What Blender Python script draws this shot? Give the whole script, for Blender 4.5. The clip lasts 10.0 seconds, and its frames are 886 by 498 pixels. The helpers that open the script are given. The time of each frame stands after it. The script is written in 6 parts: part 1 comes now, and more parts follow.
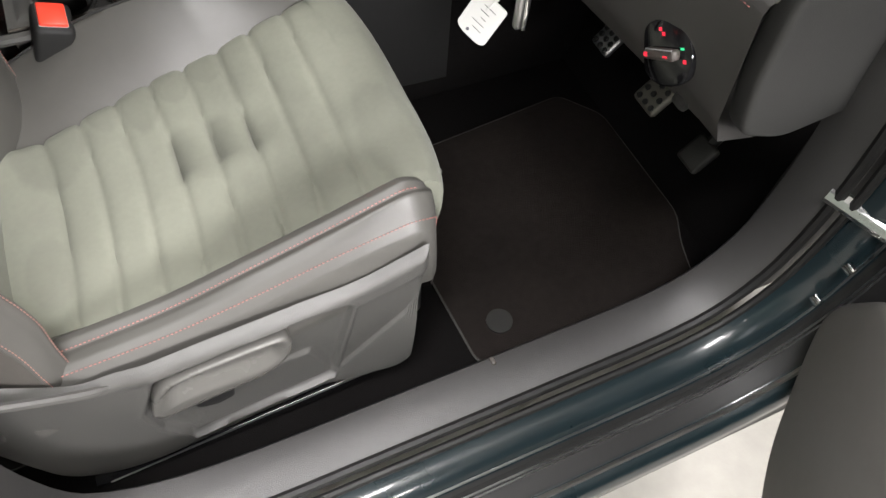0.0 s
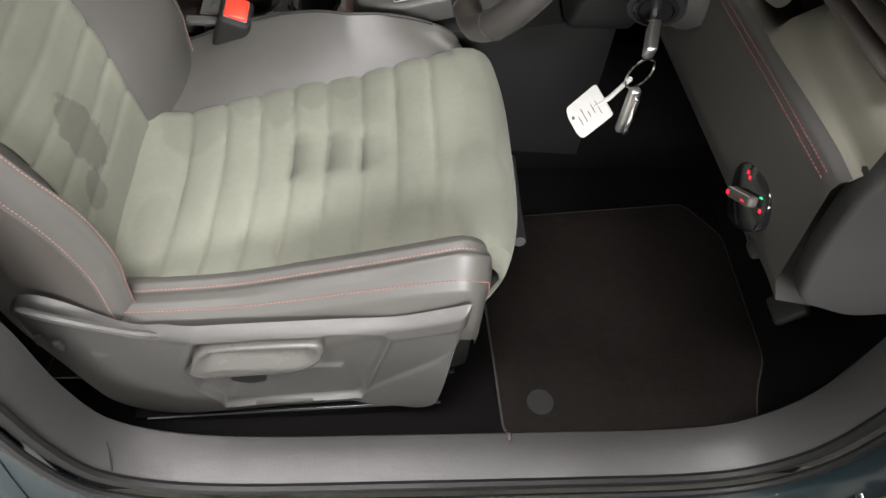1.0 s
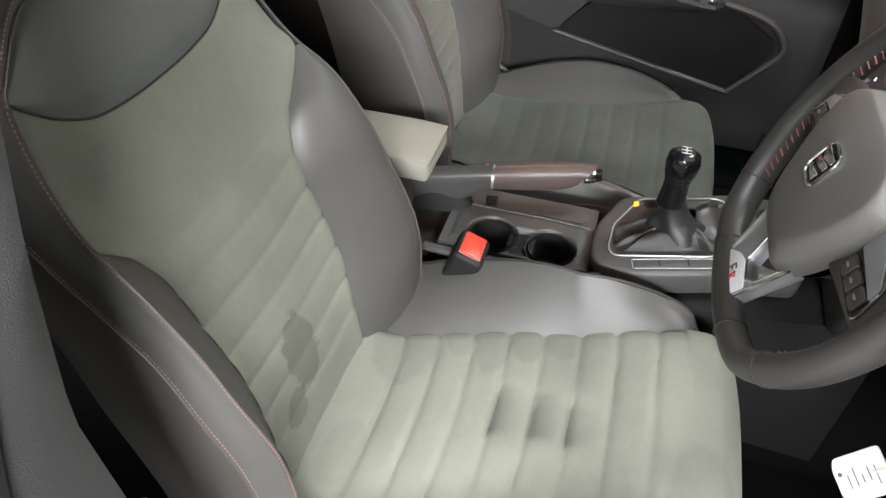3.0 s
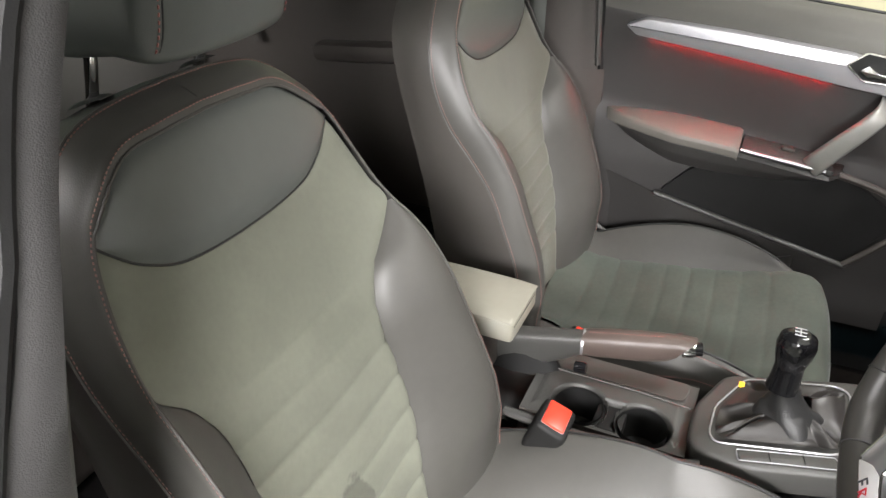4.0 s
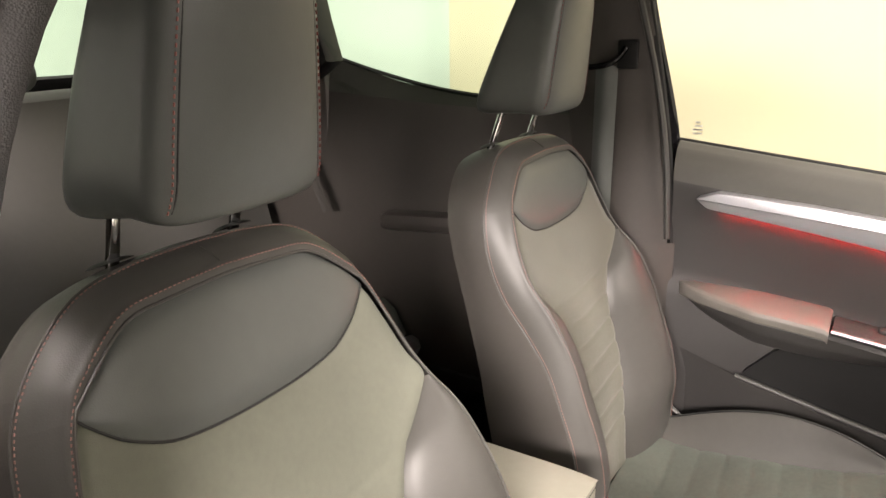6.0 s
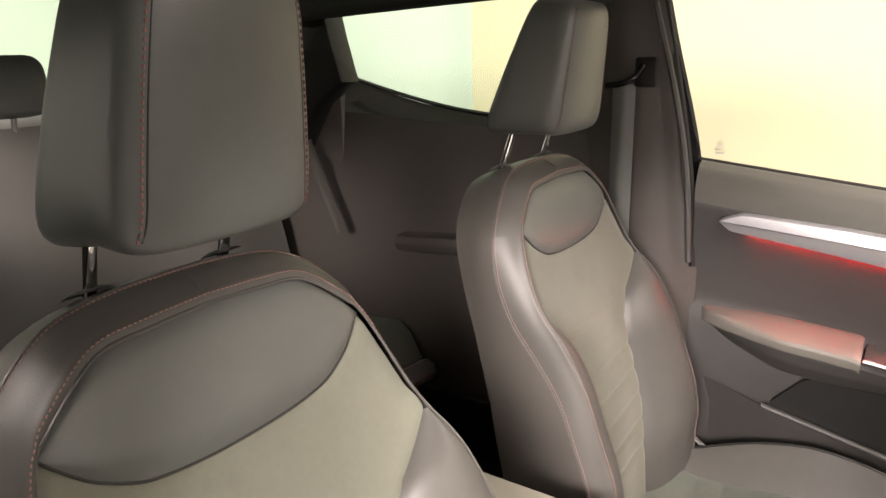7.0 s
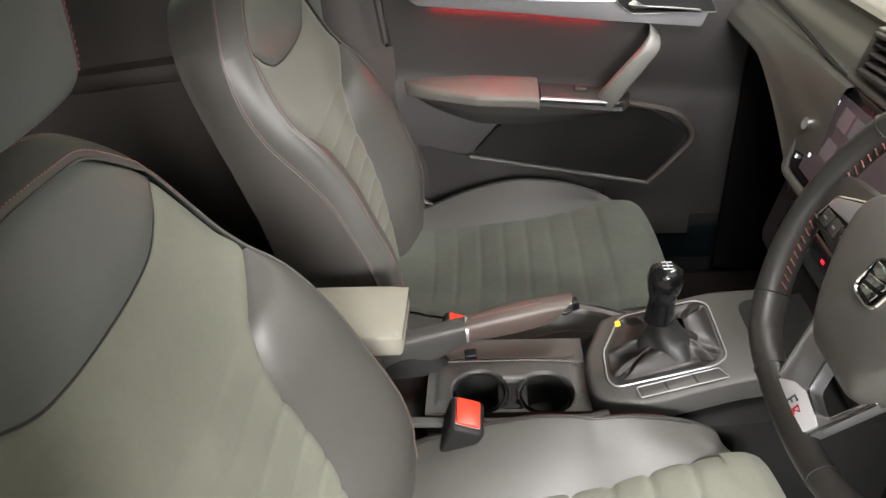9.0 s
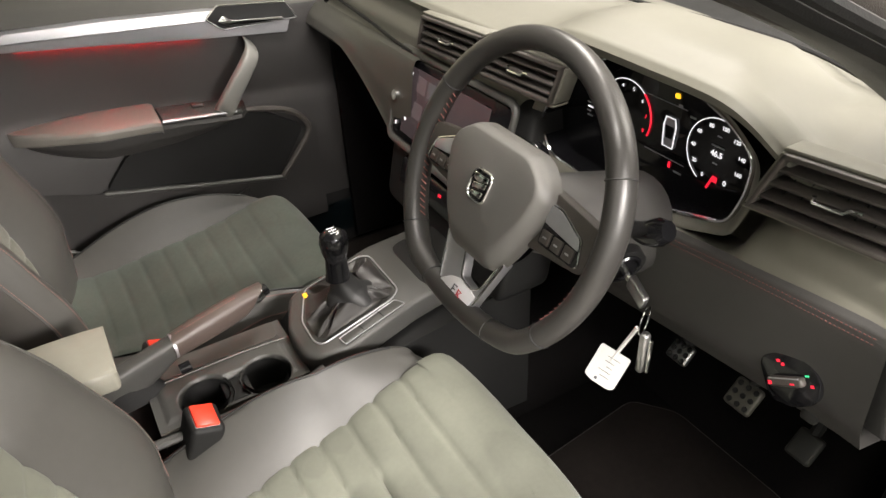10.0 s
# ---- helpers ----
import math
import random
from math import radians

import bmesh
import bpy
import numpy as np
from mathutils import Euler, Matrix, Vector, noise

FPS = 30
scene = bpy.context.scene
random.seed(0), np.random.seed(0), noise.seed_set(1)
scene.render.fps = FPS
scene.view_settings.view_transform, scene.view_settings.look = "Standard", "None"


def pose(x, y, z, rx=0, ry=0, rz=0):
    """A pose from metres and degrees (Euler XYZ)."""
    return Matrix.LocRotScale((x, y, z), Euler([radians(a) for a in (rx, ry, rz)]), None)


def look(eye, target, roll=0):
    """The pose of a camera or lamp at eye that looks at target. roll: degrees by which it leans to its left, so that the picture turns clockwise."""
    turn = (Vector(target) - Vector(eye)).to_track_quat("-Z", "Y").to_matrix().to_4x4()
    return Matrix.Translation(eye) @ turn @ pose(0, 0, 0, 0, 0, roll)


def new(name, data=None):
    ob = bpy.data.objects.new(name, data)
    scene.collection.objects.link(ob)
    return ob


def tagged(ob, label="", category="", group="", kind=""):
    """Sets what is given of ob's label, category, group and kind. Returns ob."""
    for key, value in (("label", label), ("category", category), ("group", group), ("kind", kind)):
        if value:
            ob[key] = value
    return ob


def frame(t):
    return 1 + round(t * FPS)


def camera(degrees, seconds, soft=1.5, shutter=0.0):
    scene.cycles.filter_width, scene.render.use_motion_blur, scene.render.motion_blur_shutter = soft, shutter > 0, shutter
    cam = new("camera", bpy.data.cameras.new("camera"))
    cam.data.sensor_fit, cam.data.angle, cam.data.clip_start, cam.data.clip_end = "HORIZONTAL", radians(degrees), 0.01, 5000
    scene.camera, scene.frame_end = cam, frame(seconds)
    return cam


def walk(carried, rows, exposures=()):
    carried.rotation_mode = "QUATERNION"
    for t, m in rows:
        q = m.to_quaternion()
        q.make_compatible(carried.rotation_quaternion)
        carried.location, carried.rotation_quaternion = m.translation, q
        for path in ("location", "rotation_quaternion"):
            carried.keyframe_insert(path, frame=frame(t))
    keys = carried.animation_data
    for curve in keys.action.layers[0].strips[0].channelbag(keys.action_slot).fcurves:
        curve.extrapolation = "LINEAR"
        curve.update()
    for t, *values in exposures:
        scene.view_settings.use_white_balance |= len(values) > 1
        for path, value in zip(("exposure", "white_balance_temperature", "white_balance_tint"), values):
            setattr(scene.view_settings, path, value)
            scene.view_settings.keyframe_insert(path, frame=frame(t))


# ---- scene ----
cam = camera(64.0, 10.0)
PATH = [
    (0, (0.249, -1.048, 1.312), (0.756, -0.118, -0.384), 5.6),
    (0.5, (0.324, -1.011, 1.318), (0.6, -0.012, -0.393), 6.3),
    (1, (0.349, -1.074, 1.351), (0.495, 0.05, -0.297), 6.1),
    (1.5, (0.362, -1.115, 1.379), (0.399, 0.12, -0.193), 4.8),
    (2, (0.322, -1.031, 1.373), (0.222, 0.271, -0.141), 2.8),
    (2.5, (0.292, -0.971, 1.374), (0.05, 0.388, -0.072), 1.9),
    (3, (0.283, -0.939, 1.377), (-0.111, 0.487, 0.031), 1.5),
    (4.5, (0.274, -0.859, 1.366), (-0.568, 0.733, 0.496), -0.2),
    (5, (0.283, -0.835, 1.366), (-0.633, 0.775, 0.612), -0.4),
    (5.5, (0.283, -0.822, 1.35), (-0.682, 0.801, 0.69), -0.7),
    (7, (0.292, -0.755, 1.343), (-0.785, 0.84, 0.798), -1.3),
    (7.5, (0.294, -0.737, 1.341), (-0.82, 0.826, 0.78), -2.0),
    (8, (0.286, -0.735, 1.335), (-0.833, 0.765, 0.63), -2.9),
    (8.5, (0.249, -0.786, 1.383), (-0.573, 0.778, 0.447), -3.9),
    (9, (0.159, -0.83, 1.39), (0.0, 0.821, 0.272), -4.9),
    (9.5, (0.108, -0.892, 1.421), (0.536, 0.664, 0.24), -5.4),
    (10, (0.073, -0.961, 1.44), (0.867, 0.469, 0.288), -3.1),
]
walk(cam, [(t, look(eye, aim, roll)) for t, eye, aim, roll in PATH],
     [(0.0, 0.0, 6400, 12), (1.0, 0.0, 6400, 12), (2.0, 0.05, 6200, 12), (3.0, 0.2, 6150, 11), (4.5, 0.65, 6600, 12), (5.5, 0.80, 6980, 16), (7.5, 0.87, 7200, 21), (8.0, 0.72, 7050, 19), (8.5, 0.45, 6700, 16), (9.0, 0.30, 6500, 12), (10.0, 0.2, 6800, 12)])

# ---- light ----
world = bpy.data.worlds.new("world")
world.use_nodes = True
world.node_tree.nodes["Background"].inputs[0].default_value = (0.80, 0.86, 0.78, 1)
world.node_tree.nodes["Background"].inputs[1].default_value = 0.10
scene.world = world


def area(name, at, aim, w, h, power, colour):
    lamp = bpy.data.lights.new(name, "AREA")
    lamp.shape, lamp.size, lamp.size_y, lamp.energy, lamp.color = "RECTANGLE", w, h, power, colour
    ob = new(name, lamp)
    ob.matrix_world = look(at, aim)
    return tagged(ob, "unseen white lamp that lights the car", "ceiling light", "garage lights", "structure")


# Unseen lamps, placed where the seats and dash needed light; the first hangs low.
area("unseen_lamp", (0.90, -3.20, 2.10), (0.1, -0.3, 0.6), 1.2, 0.50, 225, (1.0, 0.975, 0.95))
area("unseen_lamp", (-0.05, -1.50, 3.10), (0.1, -0.3, 0.6), 1.2, 0.50, 130, (1.0, 0.975, 0.95))
area("unseen_lamp", (-1.00, -1.85, 3.1), (0.3, -0.6, 0.7), 0.9, 0.40, 18, (1.0, 0.975, 0.95))
area("unseen_lamp", (-3.3, 0.0, 3.1), (-3.3, 0.0, 0), 0.4, 2.4, 50, (1.0, 0.97, 0.92))
area("unseen_lamp", (3.05, -1.2, 3.1), (0.7, 0.2, 1.0), 0.40, 2.2, 84, (1.0, 0.97, 0.93))
area("unseen_lamp", (1.60, 0.55, 3.1), (1.1, -0.2, 0), 0.35, 1.2, 78, (1.0, 0.97, 0.93))
area("unseen_lamp", (-1.8, 2.55, 3.1), (-1.8, 2.7, 0), 3.0, 0.30, 4.2, (0.94, 1.0, 0.94))
area("unseen_lamp", (1.5, 2.55, 3.1), (1.5, 2.7, 0), 3.0, 0.30, 3.7, (1.0, 0.98, 0.92))
# No lamps known on these walls: both added as fill for seats and rear.
area("wall_fill_light", (4.85, -0.2, 1.95), (0.0, -0.1, 1.2), 3.0, 0.8, 46, (1.0, 0.98, 0.95))
area("wall_fill_light", (-0.9, -3.85, 2.2), (-0.6, 0, 1.2), 3.4, 0.8, 27, (0.97, 0.98, 1.0))

# ---- materials ----


def material(name, colour, rough=0.5, metal=0.0, grain=0.0, size=400.0, vary=0.15, stain=6.0, coat=0.0, sheen=0.0, voronoi=False, spec=0.5):
    m = bpy.data.materials.new(name)
    m.use_nodes = True
    nt = m.node_tree
    b = nt.nodes["Principled BSDF"]
    b.inputs["Roughness"].default_value = rough
    b.inputs["Metallic"].default_value = metal
    b.inputs["Coat Weight"].default_value = coat
    b.inputs["Specular IOR Level"].default_value = spec
    if sheen:
        b.inputs["Sheen Weight"].default_value = sheen
        b.inputs["Sheen Roughness"].default_value = 0.4
    co = nt.nodes.new("ShaderNodeTexCoord")
    n1 = nt.nodes.new("ShaderNodeTexNoise")
    n1.inputs["Scale"].default_value, n1.inputs["Detail"].default_value = stain, 5
    n2 = nt.nodes.new("ShaderNodeTexNoise")
    n2.inputs["Scale"].default_value, n2.inputs["Detail"].default_value = stain * 14, 3
    nt.links.new(co.outputs["Object"], n1.inputs["Vector"])
    nt.links.new(co.outputs["Object"], n2.inputs["Vector"])
    add = nt.nodes.new("ShaderNodeMath")
    add.operation = "MULTIPLY_ADD"
    add.inputs[1].default_value = 0.45
    nt.links.new(n2.outputs["Fac"], add.inputs[0])
    nt.links.new(n1.outputs["Fac"], add.inputs[2])
    ramp = nt.nodes.new("ShaderNodeMapRange")
    ramp.inputs["From Min"].default_value, ramp.inputs["From Max"].default_value = 0.45, 1.0
    ramp.inputs["To Min"].default_value, ramp.inputs["To Max"].default_value = 1 - vary, 1 + vary
    nt.links.new(add.outputs[0], ramp.inputs["Value"])
    mul = nt.nodes.new("ShaderNodeVectorMath")
    mul.operation = "SCALE"
    mul.inputs[0].default_value = colour
    nt.links.new(ramp.outputs["Result"], mul.inputs["Scale"])
    nt.links.new(mul.outputs["Vector"], b.inputs["Base Color"])
    rr = nt.nodes.new("ShaderNodeMapRange")
    rr.inputs["From Min"].default_value, rr.inputs["From Max"].default_value = 0.3, 0.7
    rr.inputs["To Min"].default_value, rr.inputs["To Max"].default_value = max(rough - 0.06, 0.02), min(rough + 0.08, 1)
    nt.links.new(n1.outputs["Fac"], rr.inputs["Value"])
    nt.links.new(rr.outputs["Result"], b.inputs["Roughness"])
    if grain:
        g = nt.nodes.new("ShaderNodeTexVoronoi" if voronoi else "ShaderNodeTexNoise")
        g.inputs["Scale"].default_value = size
        nt.links.new(co.outputs["Object"], g.inputs["Vector"])
        bump = nt.nodes.new("ShaderNodeBump")
        bump.inputs["Strength"].default_value, bump.inputs["Distance"].default_value = grain, 0.001
        nt.links.new(g.outputs["Distance" if voronoi else "Fac"], bump.inputs["Height"])
        nt.links.new(bump.outputs["Normal"], b.inputs["Normal"])
    return m


def glow(name, colour, strength):
    m = material(name, tuple(c * 0.5 for c in colour), 0.3)
    b = m.node_tree.nodes["Principled BSDF"]
    b.inputs["Emission Color"].default_value = (*colour, 1)
    b.inputs["Emission Strength"].default_value = strength
    return m


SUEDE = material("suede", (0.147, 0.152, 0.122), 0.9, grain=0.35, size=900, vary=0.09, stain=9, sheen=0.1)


# the suede in a much darker base tone, for passenger and rear cushions
SUEDE_DARK = material("dark_suede", (0.062, 0.073, 0.060), 0.92, grain=0.35, size=900, vary=0.22, stain=9, sheen=0.15)


def brushed(m, marks, press_shades=()):
    """Brushed nap patches, marks of their own shape (place, size, tone), and pressed pads with their dent shade in the
    colour (start, length, middle, half width, tone).
    """
    nt = m.node_tree
    b = nt.nodes["Principled BSDF"]
    src = b.inputs["Base Color"].links[0].from_socket
    co = nt.nodes.new("ShaderNodeTexCoord")
    warp = nt.nodes.new("ShaderNodeTexNoise")
    warp.inputs["Scale"].default_value, warp.inputs["Detail"].default_value, warp.inputs["Roughness"].default_value = 5.0, 3, 0.55
    nt.links.new(co.outputs["Object"], warp.inputs["Vector"])
    nap = nt.nodes.new("ShaderNodeMapRange")
    nap.interpolation_type = "SMOOTHSTEP"
    for k, v in (("From Min", 0.38), ("From Max", 0.62), ("To Min", 0.92), ("To Max", 1.06)):
        nap.inputs[k].default_value = v
    nt.links.new(warp.outputs["Fac"], nap.inputs["Value"])
    value = nap.outputs["Result"]
    fine = nt.nodes.new("ShaderNodeTexNoise")
    fine.inputs["Scale"].default_value, fine.inputs["Detail"].default_value = 45, 3
    nt.links.new(co.outputs["Object"], fine.inputs["Vector"])
    for place, size, dark in marks:
        d = nt.nodes.new("ShaderNodeVectorMath")
        d.operation = "SUBTRACT"
        nt.links.new(co.outputs["Object"], d.inputs[0])
        d.inputs[1].default_value = place
        sc = nt.nodes.new("ShaderNodeVectorMath")
        sc.operation = "DIVIDE"
        nt.links.new(d.outputs["Vector"], sc.inputs[0])
        sc.inputs[1].default_value = size
        ln_ = nt.nodes.new("ShaderNodeVectorMath")
        ln_.operation = "LENGTH"
        nt.links.new(sc.outputs["Vector"], ln_.inputs[0])
        off = nt.nodes.new("ShaderNodeMath")
        off.operation = "MULTIPLY_ADD"
        off.inputs[1].default_value = 1.1 if dark < 0.75 else 0.30
        nt.links.new(fine.outputs["Fac"], off.inputs[0])
        nt.links.new(ln_.outputs["Value"], off.inputs[2])
        sm = nt.nodes.new("ShaderNodeMapRange")
        sm.interpolation_type = "SMOOTHSTEP"
        for k, v in (("From Min", 1.45 if dark < 0.75 else 1.00), ("From Max", 1.62 if dark < 0.75 else 1.24), ("To Min", dark), ("To Max", 1.0)):
            sm.inputs[k].default_value = v
        nt.links.new(off.outputs[0], sm.inputs["Value"])
        mu = nt.nodes.new("ShaderNodeMath")
        mu.operation = "MULTIPLY"
        nt.links.new(value, mu.inputs[0])
        nt.links.new(sm.outputs["Result"], mu.inputs[1])
        value = mu.outputs[0]
    xyz = nt.nodes.new("ShaderNodeSeparateXYZ")
    nt.links.new(co.outputs["Object"], xyz.inputs[0])
    for x0, long, y0, wide, dark in press_shades:
        # pressed pile and dent shade painted into the colour, from a sewn channel on, fading
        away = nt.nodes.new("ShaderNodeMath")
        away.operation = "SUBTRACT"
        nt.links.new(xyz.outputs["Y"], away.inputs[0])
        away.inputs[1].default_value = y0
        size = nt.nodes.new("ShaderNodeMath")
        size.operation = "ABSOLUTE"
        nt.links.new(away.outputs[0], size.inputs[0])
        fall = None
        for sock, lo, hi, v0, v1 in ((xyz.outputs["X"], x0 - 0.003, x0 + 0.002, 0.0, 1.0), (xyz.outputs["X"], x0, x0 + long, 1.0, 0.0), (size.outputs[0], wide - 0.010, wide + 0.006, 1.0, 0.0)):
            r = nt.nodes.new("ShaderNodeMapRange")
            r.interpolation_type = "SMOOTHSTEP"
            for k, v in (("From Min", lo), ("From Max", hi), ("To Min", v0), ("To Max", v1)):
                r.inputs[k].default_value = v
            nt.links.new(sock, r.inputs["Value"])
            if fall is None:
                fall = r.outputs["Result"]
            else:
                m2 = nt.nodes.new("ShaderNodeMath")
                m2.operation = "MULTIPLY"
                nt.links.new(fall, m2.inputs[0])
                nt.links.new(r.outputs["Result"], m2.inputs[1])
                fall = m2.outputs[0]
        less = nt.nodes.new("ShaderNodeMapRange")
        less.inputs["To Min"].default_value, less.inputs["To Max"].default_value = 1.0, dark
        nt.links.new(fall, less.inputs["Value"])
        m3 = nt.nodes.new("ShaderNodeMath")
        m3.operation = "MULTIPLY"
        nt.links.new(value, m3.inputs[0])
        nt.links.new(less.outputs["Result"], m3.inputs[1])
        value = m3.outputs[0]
    out = nt.nodes.new("ShaderNodeVectorMath")
    out.operation = "SCALE"
    nt.links.new(src, out.inputs[0])
    nt.links.new(value, out.inputs["Scale"])
    nt.links.new(out.outputs["Vector"], b.inputs["Base Color"])


# passenger backrest suede, in a darker base tone than the driver cushion
SUEDE_BACK = material("back_suede", (0.108, 0.112, 0.088), 0.9, grain=0.35, size=900, vary=0.10, stain=9, sheen=0.25)
brushed(SUEDE_DARK, [])
brushed(SUEDE_BACK, [])
SUEDE_PANEL = material("panel_suede", (0.134, 0.139, 0.110), 0.9, grain=0.35, size=900, vary=0.10, stain=9, sheen=0.1)
brushed(SUEDE_PANEL, [((-0.045, -0.412, 0.652), (0.05, 0.036, 0.060), 0.60), ((-0.030, -0.465, 0.600), (0.05, 0.026, 0.024), 0.68), ((-0.12, -0.33, 0.78), (0.06, 0.09, 0.10), 0.93), ((-0.03, -0.33, 0.62), (0.05, 0.05, 0.05), 1.08)])
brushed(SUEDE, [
                # brushed the other way: front edge, inner ends of the pads, the rear pad, the middle
                ((0.475, -0.475, 0.590), (0.046, 0.115, 0.07), 0.86), ((0.045, -0.275, 0.54), (0.050, 0.070, 0.06), 0.86), ((0.125, -0.232, 0.55), (0.024, 0.045, 0.06), 0.88),
                ((0.176, -0.240, 0.55), (0.026, 0.055, 0.06), 0.84), ((0.226, -0.228, 0.56), (0.024, 0.038, 0.06), 0.86), ((0.278, -0.222, 0.56), (0.024, 0.030, 0.06), 0.90),
                ((0.020, -0.47, 0.54), (0.030, 0.06, 0.06), 0.90), ((0.20, -0.455, 0.55), (0.070, 0.060, 0.06), 1.07), ((0.12, -0.40, 0.54), (0.040, 0.12, 0.06), 1.05), ((0.355, -0.46, 0.57), (0.040, 0.08, 0.06), 0.94),
                ((0.385, -0.28, 0.58), (0.030, 0.07, 0.06), 0.95), ((0.43, -0.30, 0.59), (0.030, 0.10, 0.06), 1.05)],
        # pressed dents and channel edges, their shade painted into the suede
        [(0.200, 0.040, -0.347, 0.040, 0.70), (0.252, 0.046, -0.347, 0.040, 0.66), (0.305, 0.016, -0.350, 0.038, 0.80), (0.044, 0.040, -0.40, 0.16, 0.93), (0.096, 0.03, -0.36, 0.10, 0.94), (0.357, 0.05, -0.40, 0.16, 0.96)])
LEATHER = material("leather", (0.063, 0.061, 0.056), 0.45, spec=0.38, grain=0.09, size=700, vary=0.08, stain=5, voronoi=True)
LEATHER_DARK = material("leather_dark", (0.088, 0.094, 0.088), 0.41, grain=0.07, size=700, vary=0.08, stain=5, voronoi=True)
RIM_LEATHER = material("rim_leather", (0.034, 0.032, 0.030), 0.36, grain=0.10, size=700, vary=0.08, stain=5, voronoi=True)
GAITER = material("gaiter_leather", (0.016, 0.016, 0.016), 0.42, grain=0.3, size=500, vary=0.15, voronoi=True)
SKIRT_LEATHER = material("skirt_leather", (0.022, 0.020, 0.019), 0.40, grain=0.10, size=600, vary=0.12, voronoi=True)
GRIP_LEATHER = material("grip_leather", (0.085, 0.064, 0.056), 0.36, grain=0.25, size=700, vary=0.08, voronoi=True)
DIM_THREAD = material("dim_thread", (0.13, 0.035, 0.030), 0.7)
PALE_THREAD = material("pale_thread", (0.26, 0.135, 0.115), 0.7)
THREAD = material("thread", (0.29, 0.115, 0.100), 0.7)
SIDE = material("side_leather", (0.058, 0.053, 0.048), 0.45, grain=0.16, size=700, vary=0.08, stain=5, voronoi=True)
PIPING = material("piping", (0.02, 0.02, 0.02), 0.5)
SMOOTH_PLASTIC = material("smooth_grey_plastic", (0.075, 0.073, 0.068), 0.26, vary=0.06)
PLASTIC = material("grey_plastic", (0.056, 0.055, 0.052), 0.36, grain=0.3, size=900, vary=0.07, voronoi=True)
SILL = material("sill_plastic", (0.039, 0.038, 0.038), 0.38, grain=0.3, size=900, vary=0.12, voronoi=True)
HUB = material("hub_plastic", (0.118, 0.113, 0.106), 0.44, grain=0.2, size=900, vary=0.06, voronoi=True)
LIGHT_PLASTIC = material("light_plastic", (0.32, 0.31, 0.32), 0.5, vary=0.06)
KNEE = material("knee_plastic", (0.046, 0.044, 0.042), 0.48, grain=0.2, size=900, vary=0.08, voronoi=True)
PLASTIC_DARK = material("dark_plastic", (0.054, 0.047, 0.042), 0.5, grain=0.3, size=900, vary=0.1, voronoi=True)
DASH = material("dash_plastic", (0.135, 0.130, 0.106), 0.55, grain=0.12, size=1400, vary=0.06, voronoi=True)
TRIM = material("trim_plastic", (0.018, 0.018, 0.017), 0.6, spec=0.3, grain=0.3, size=900, vary=0.1, voronoi=True)
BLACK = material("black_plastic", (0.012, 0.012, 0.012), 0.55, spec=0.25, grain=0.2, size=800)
GLOSS = material("gloss_black", (0.008, 0.008, 0.009), 0.08, vary=0.05)
CARPET = material("carpet", (0.005, 0.0045, 0.0045), 0.95, spec=0.08, grain=1.0, size=500, vary=0.35, stain=7)
MAT = material("floor_mat", (0.014, 0.0115, 0.0105), 0.95, spec=0.08, grain=1.0, size=450, vary=0.4, stain=5)
CHROME = material("chrome", (0.80, 0.80, 0.80), 0.08, 1.0, vary=0.03)
STEEL = material("steel", (0.45, 0.45, 0.45), 0.3, 1.0, vary=0.1)
SATIN = material("satin_silver", (0.42, 0.42, 0.44), 0.35, 0.6, vary=0.05, grain=0.1, size=900)
PAINT = material("teal_paint", (0.007, 0.014, 0.017), 0.30, 0.0, vary=0.08, coat=0.35, spec=0.3)
RUBBER = material("rubber", (0.010, 0.010, 0.010), 0.55, grain=0.2, size=600, spec=0.3)
RED = material("red_plastic", (0.85, 0.045, 0.02), 0.35, vary=0.05)
WHITE = material("white_card", (0.40, 0.40, 0.385), 0.6, vary=0.05)
BADGE = material("badge_white", (0.78, 0.77, 0.79), 0.4, vary=0.03)
INK = material("ink", (0.05, 0.05, 0.06), 0.6)
RED_INK = material("red_ink", (0.55, 0.02, 0.04), 0.5)
HEADLINER = material("headliner", (0.50, 0.50, 0.47), 0.95, grain=0.5, size=700)
CREAM = material("cream_wall", (0.45, 0.415, 0.295), 0.8, vary=0.03, stain=1.2, grain=0.1, size=150)
PALE = material("pale_paint", (0.74, 0.75, 0.73), 0.8, vary=0.03, stain=1.2, grain=0.1, size=150)
DOOR_PAD = material("door_pad", (0.15, 0.14, 0.125), 0.45, grain=0.16, size=700, vary=0.08, stain=5, voronoi=True)
DOOR_PLASTIC = material("door_plastic", (0.036, 0.034, 0.033), 0.45, grain=0.3, size=900, vary=0.08, voronoi=True)
PULL = material("pull_plastic", (0.24, 0.235, 0.22), 0.42, 0.3, vary=0.05, grain=0.1, size=900)
PIANO = material("piano_black", (0.006, 0.006, 0.007), 0.22, vary=0.05, spec=0.2)
DASH_LOW = material("dash_lower_plastic", (0.062, 0.060, 0.051), 0.55, grain=0.12, size=1400, vary=0.06, voronoi=True)
DOOR_GREY = material("door_pocket_plastic", (0.125, 0.120, 0.112), 0.5, grain=0.2, size=900, vary=0.1, voronoi=True)
PEDAL = material("pedal_metal", (0.11, 0.105, 0.09), 0.45, 0.5, vary=0.2, stain=30)
LID = material("armrest_vinyl", (0.25, 0.24, 0.20), 0.48, grain=0.16, size=700, vary=0.08, stain=5, voronoi=True)
GREENISH = material("pale_wall", (0.46, 0.53, 0.47), 0.8, vary=0.03, stain=1.2, grain=0.1, size=150)
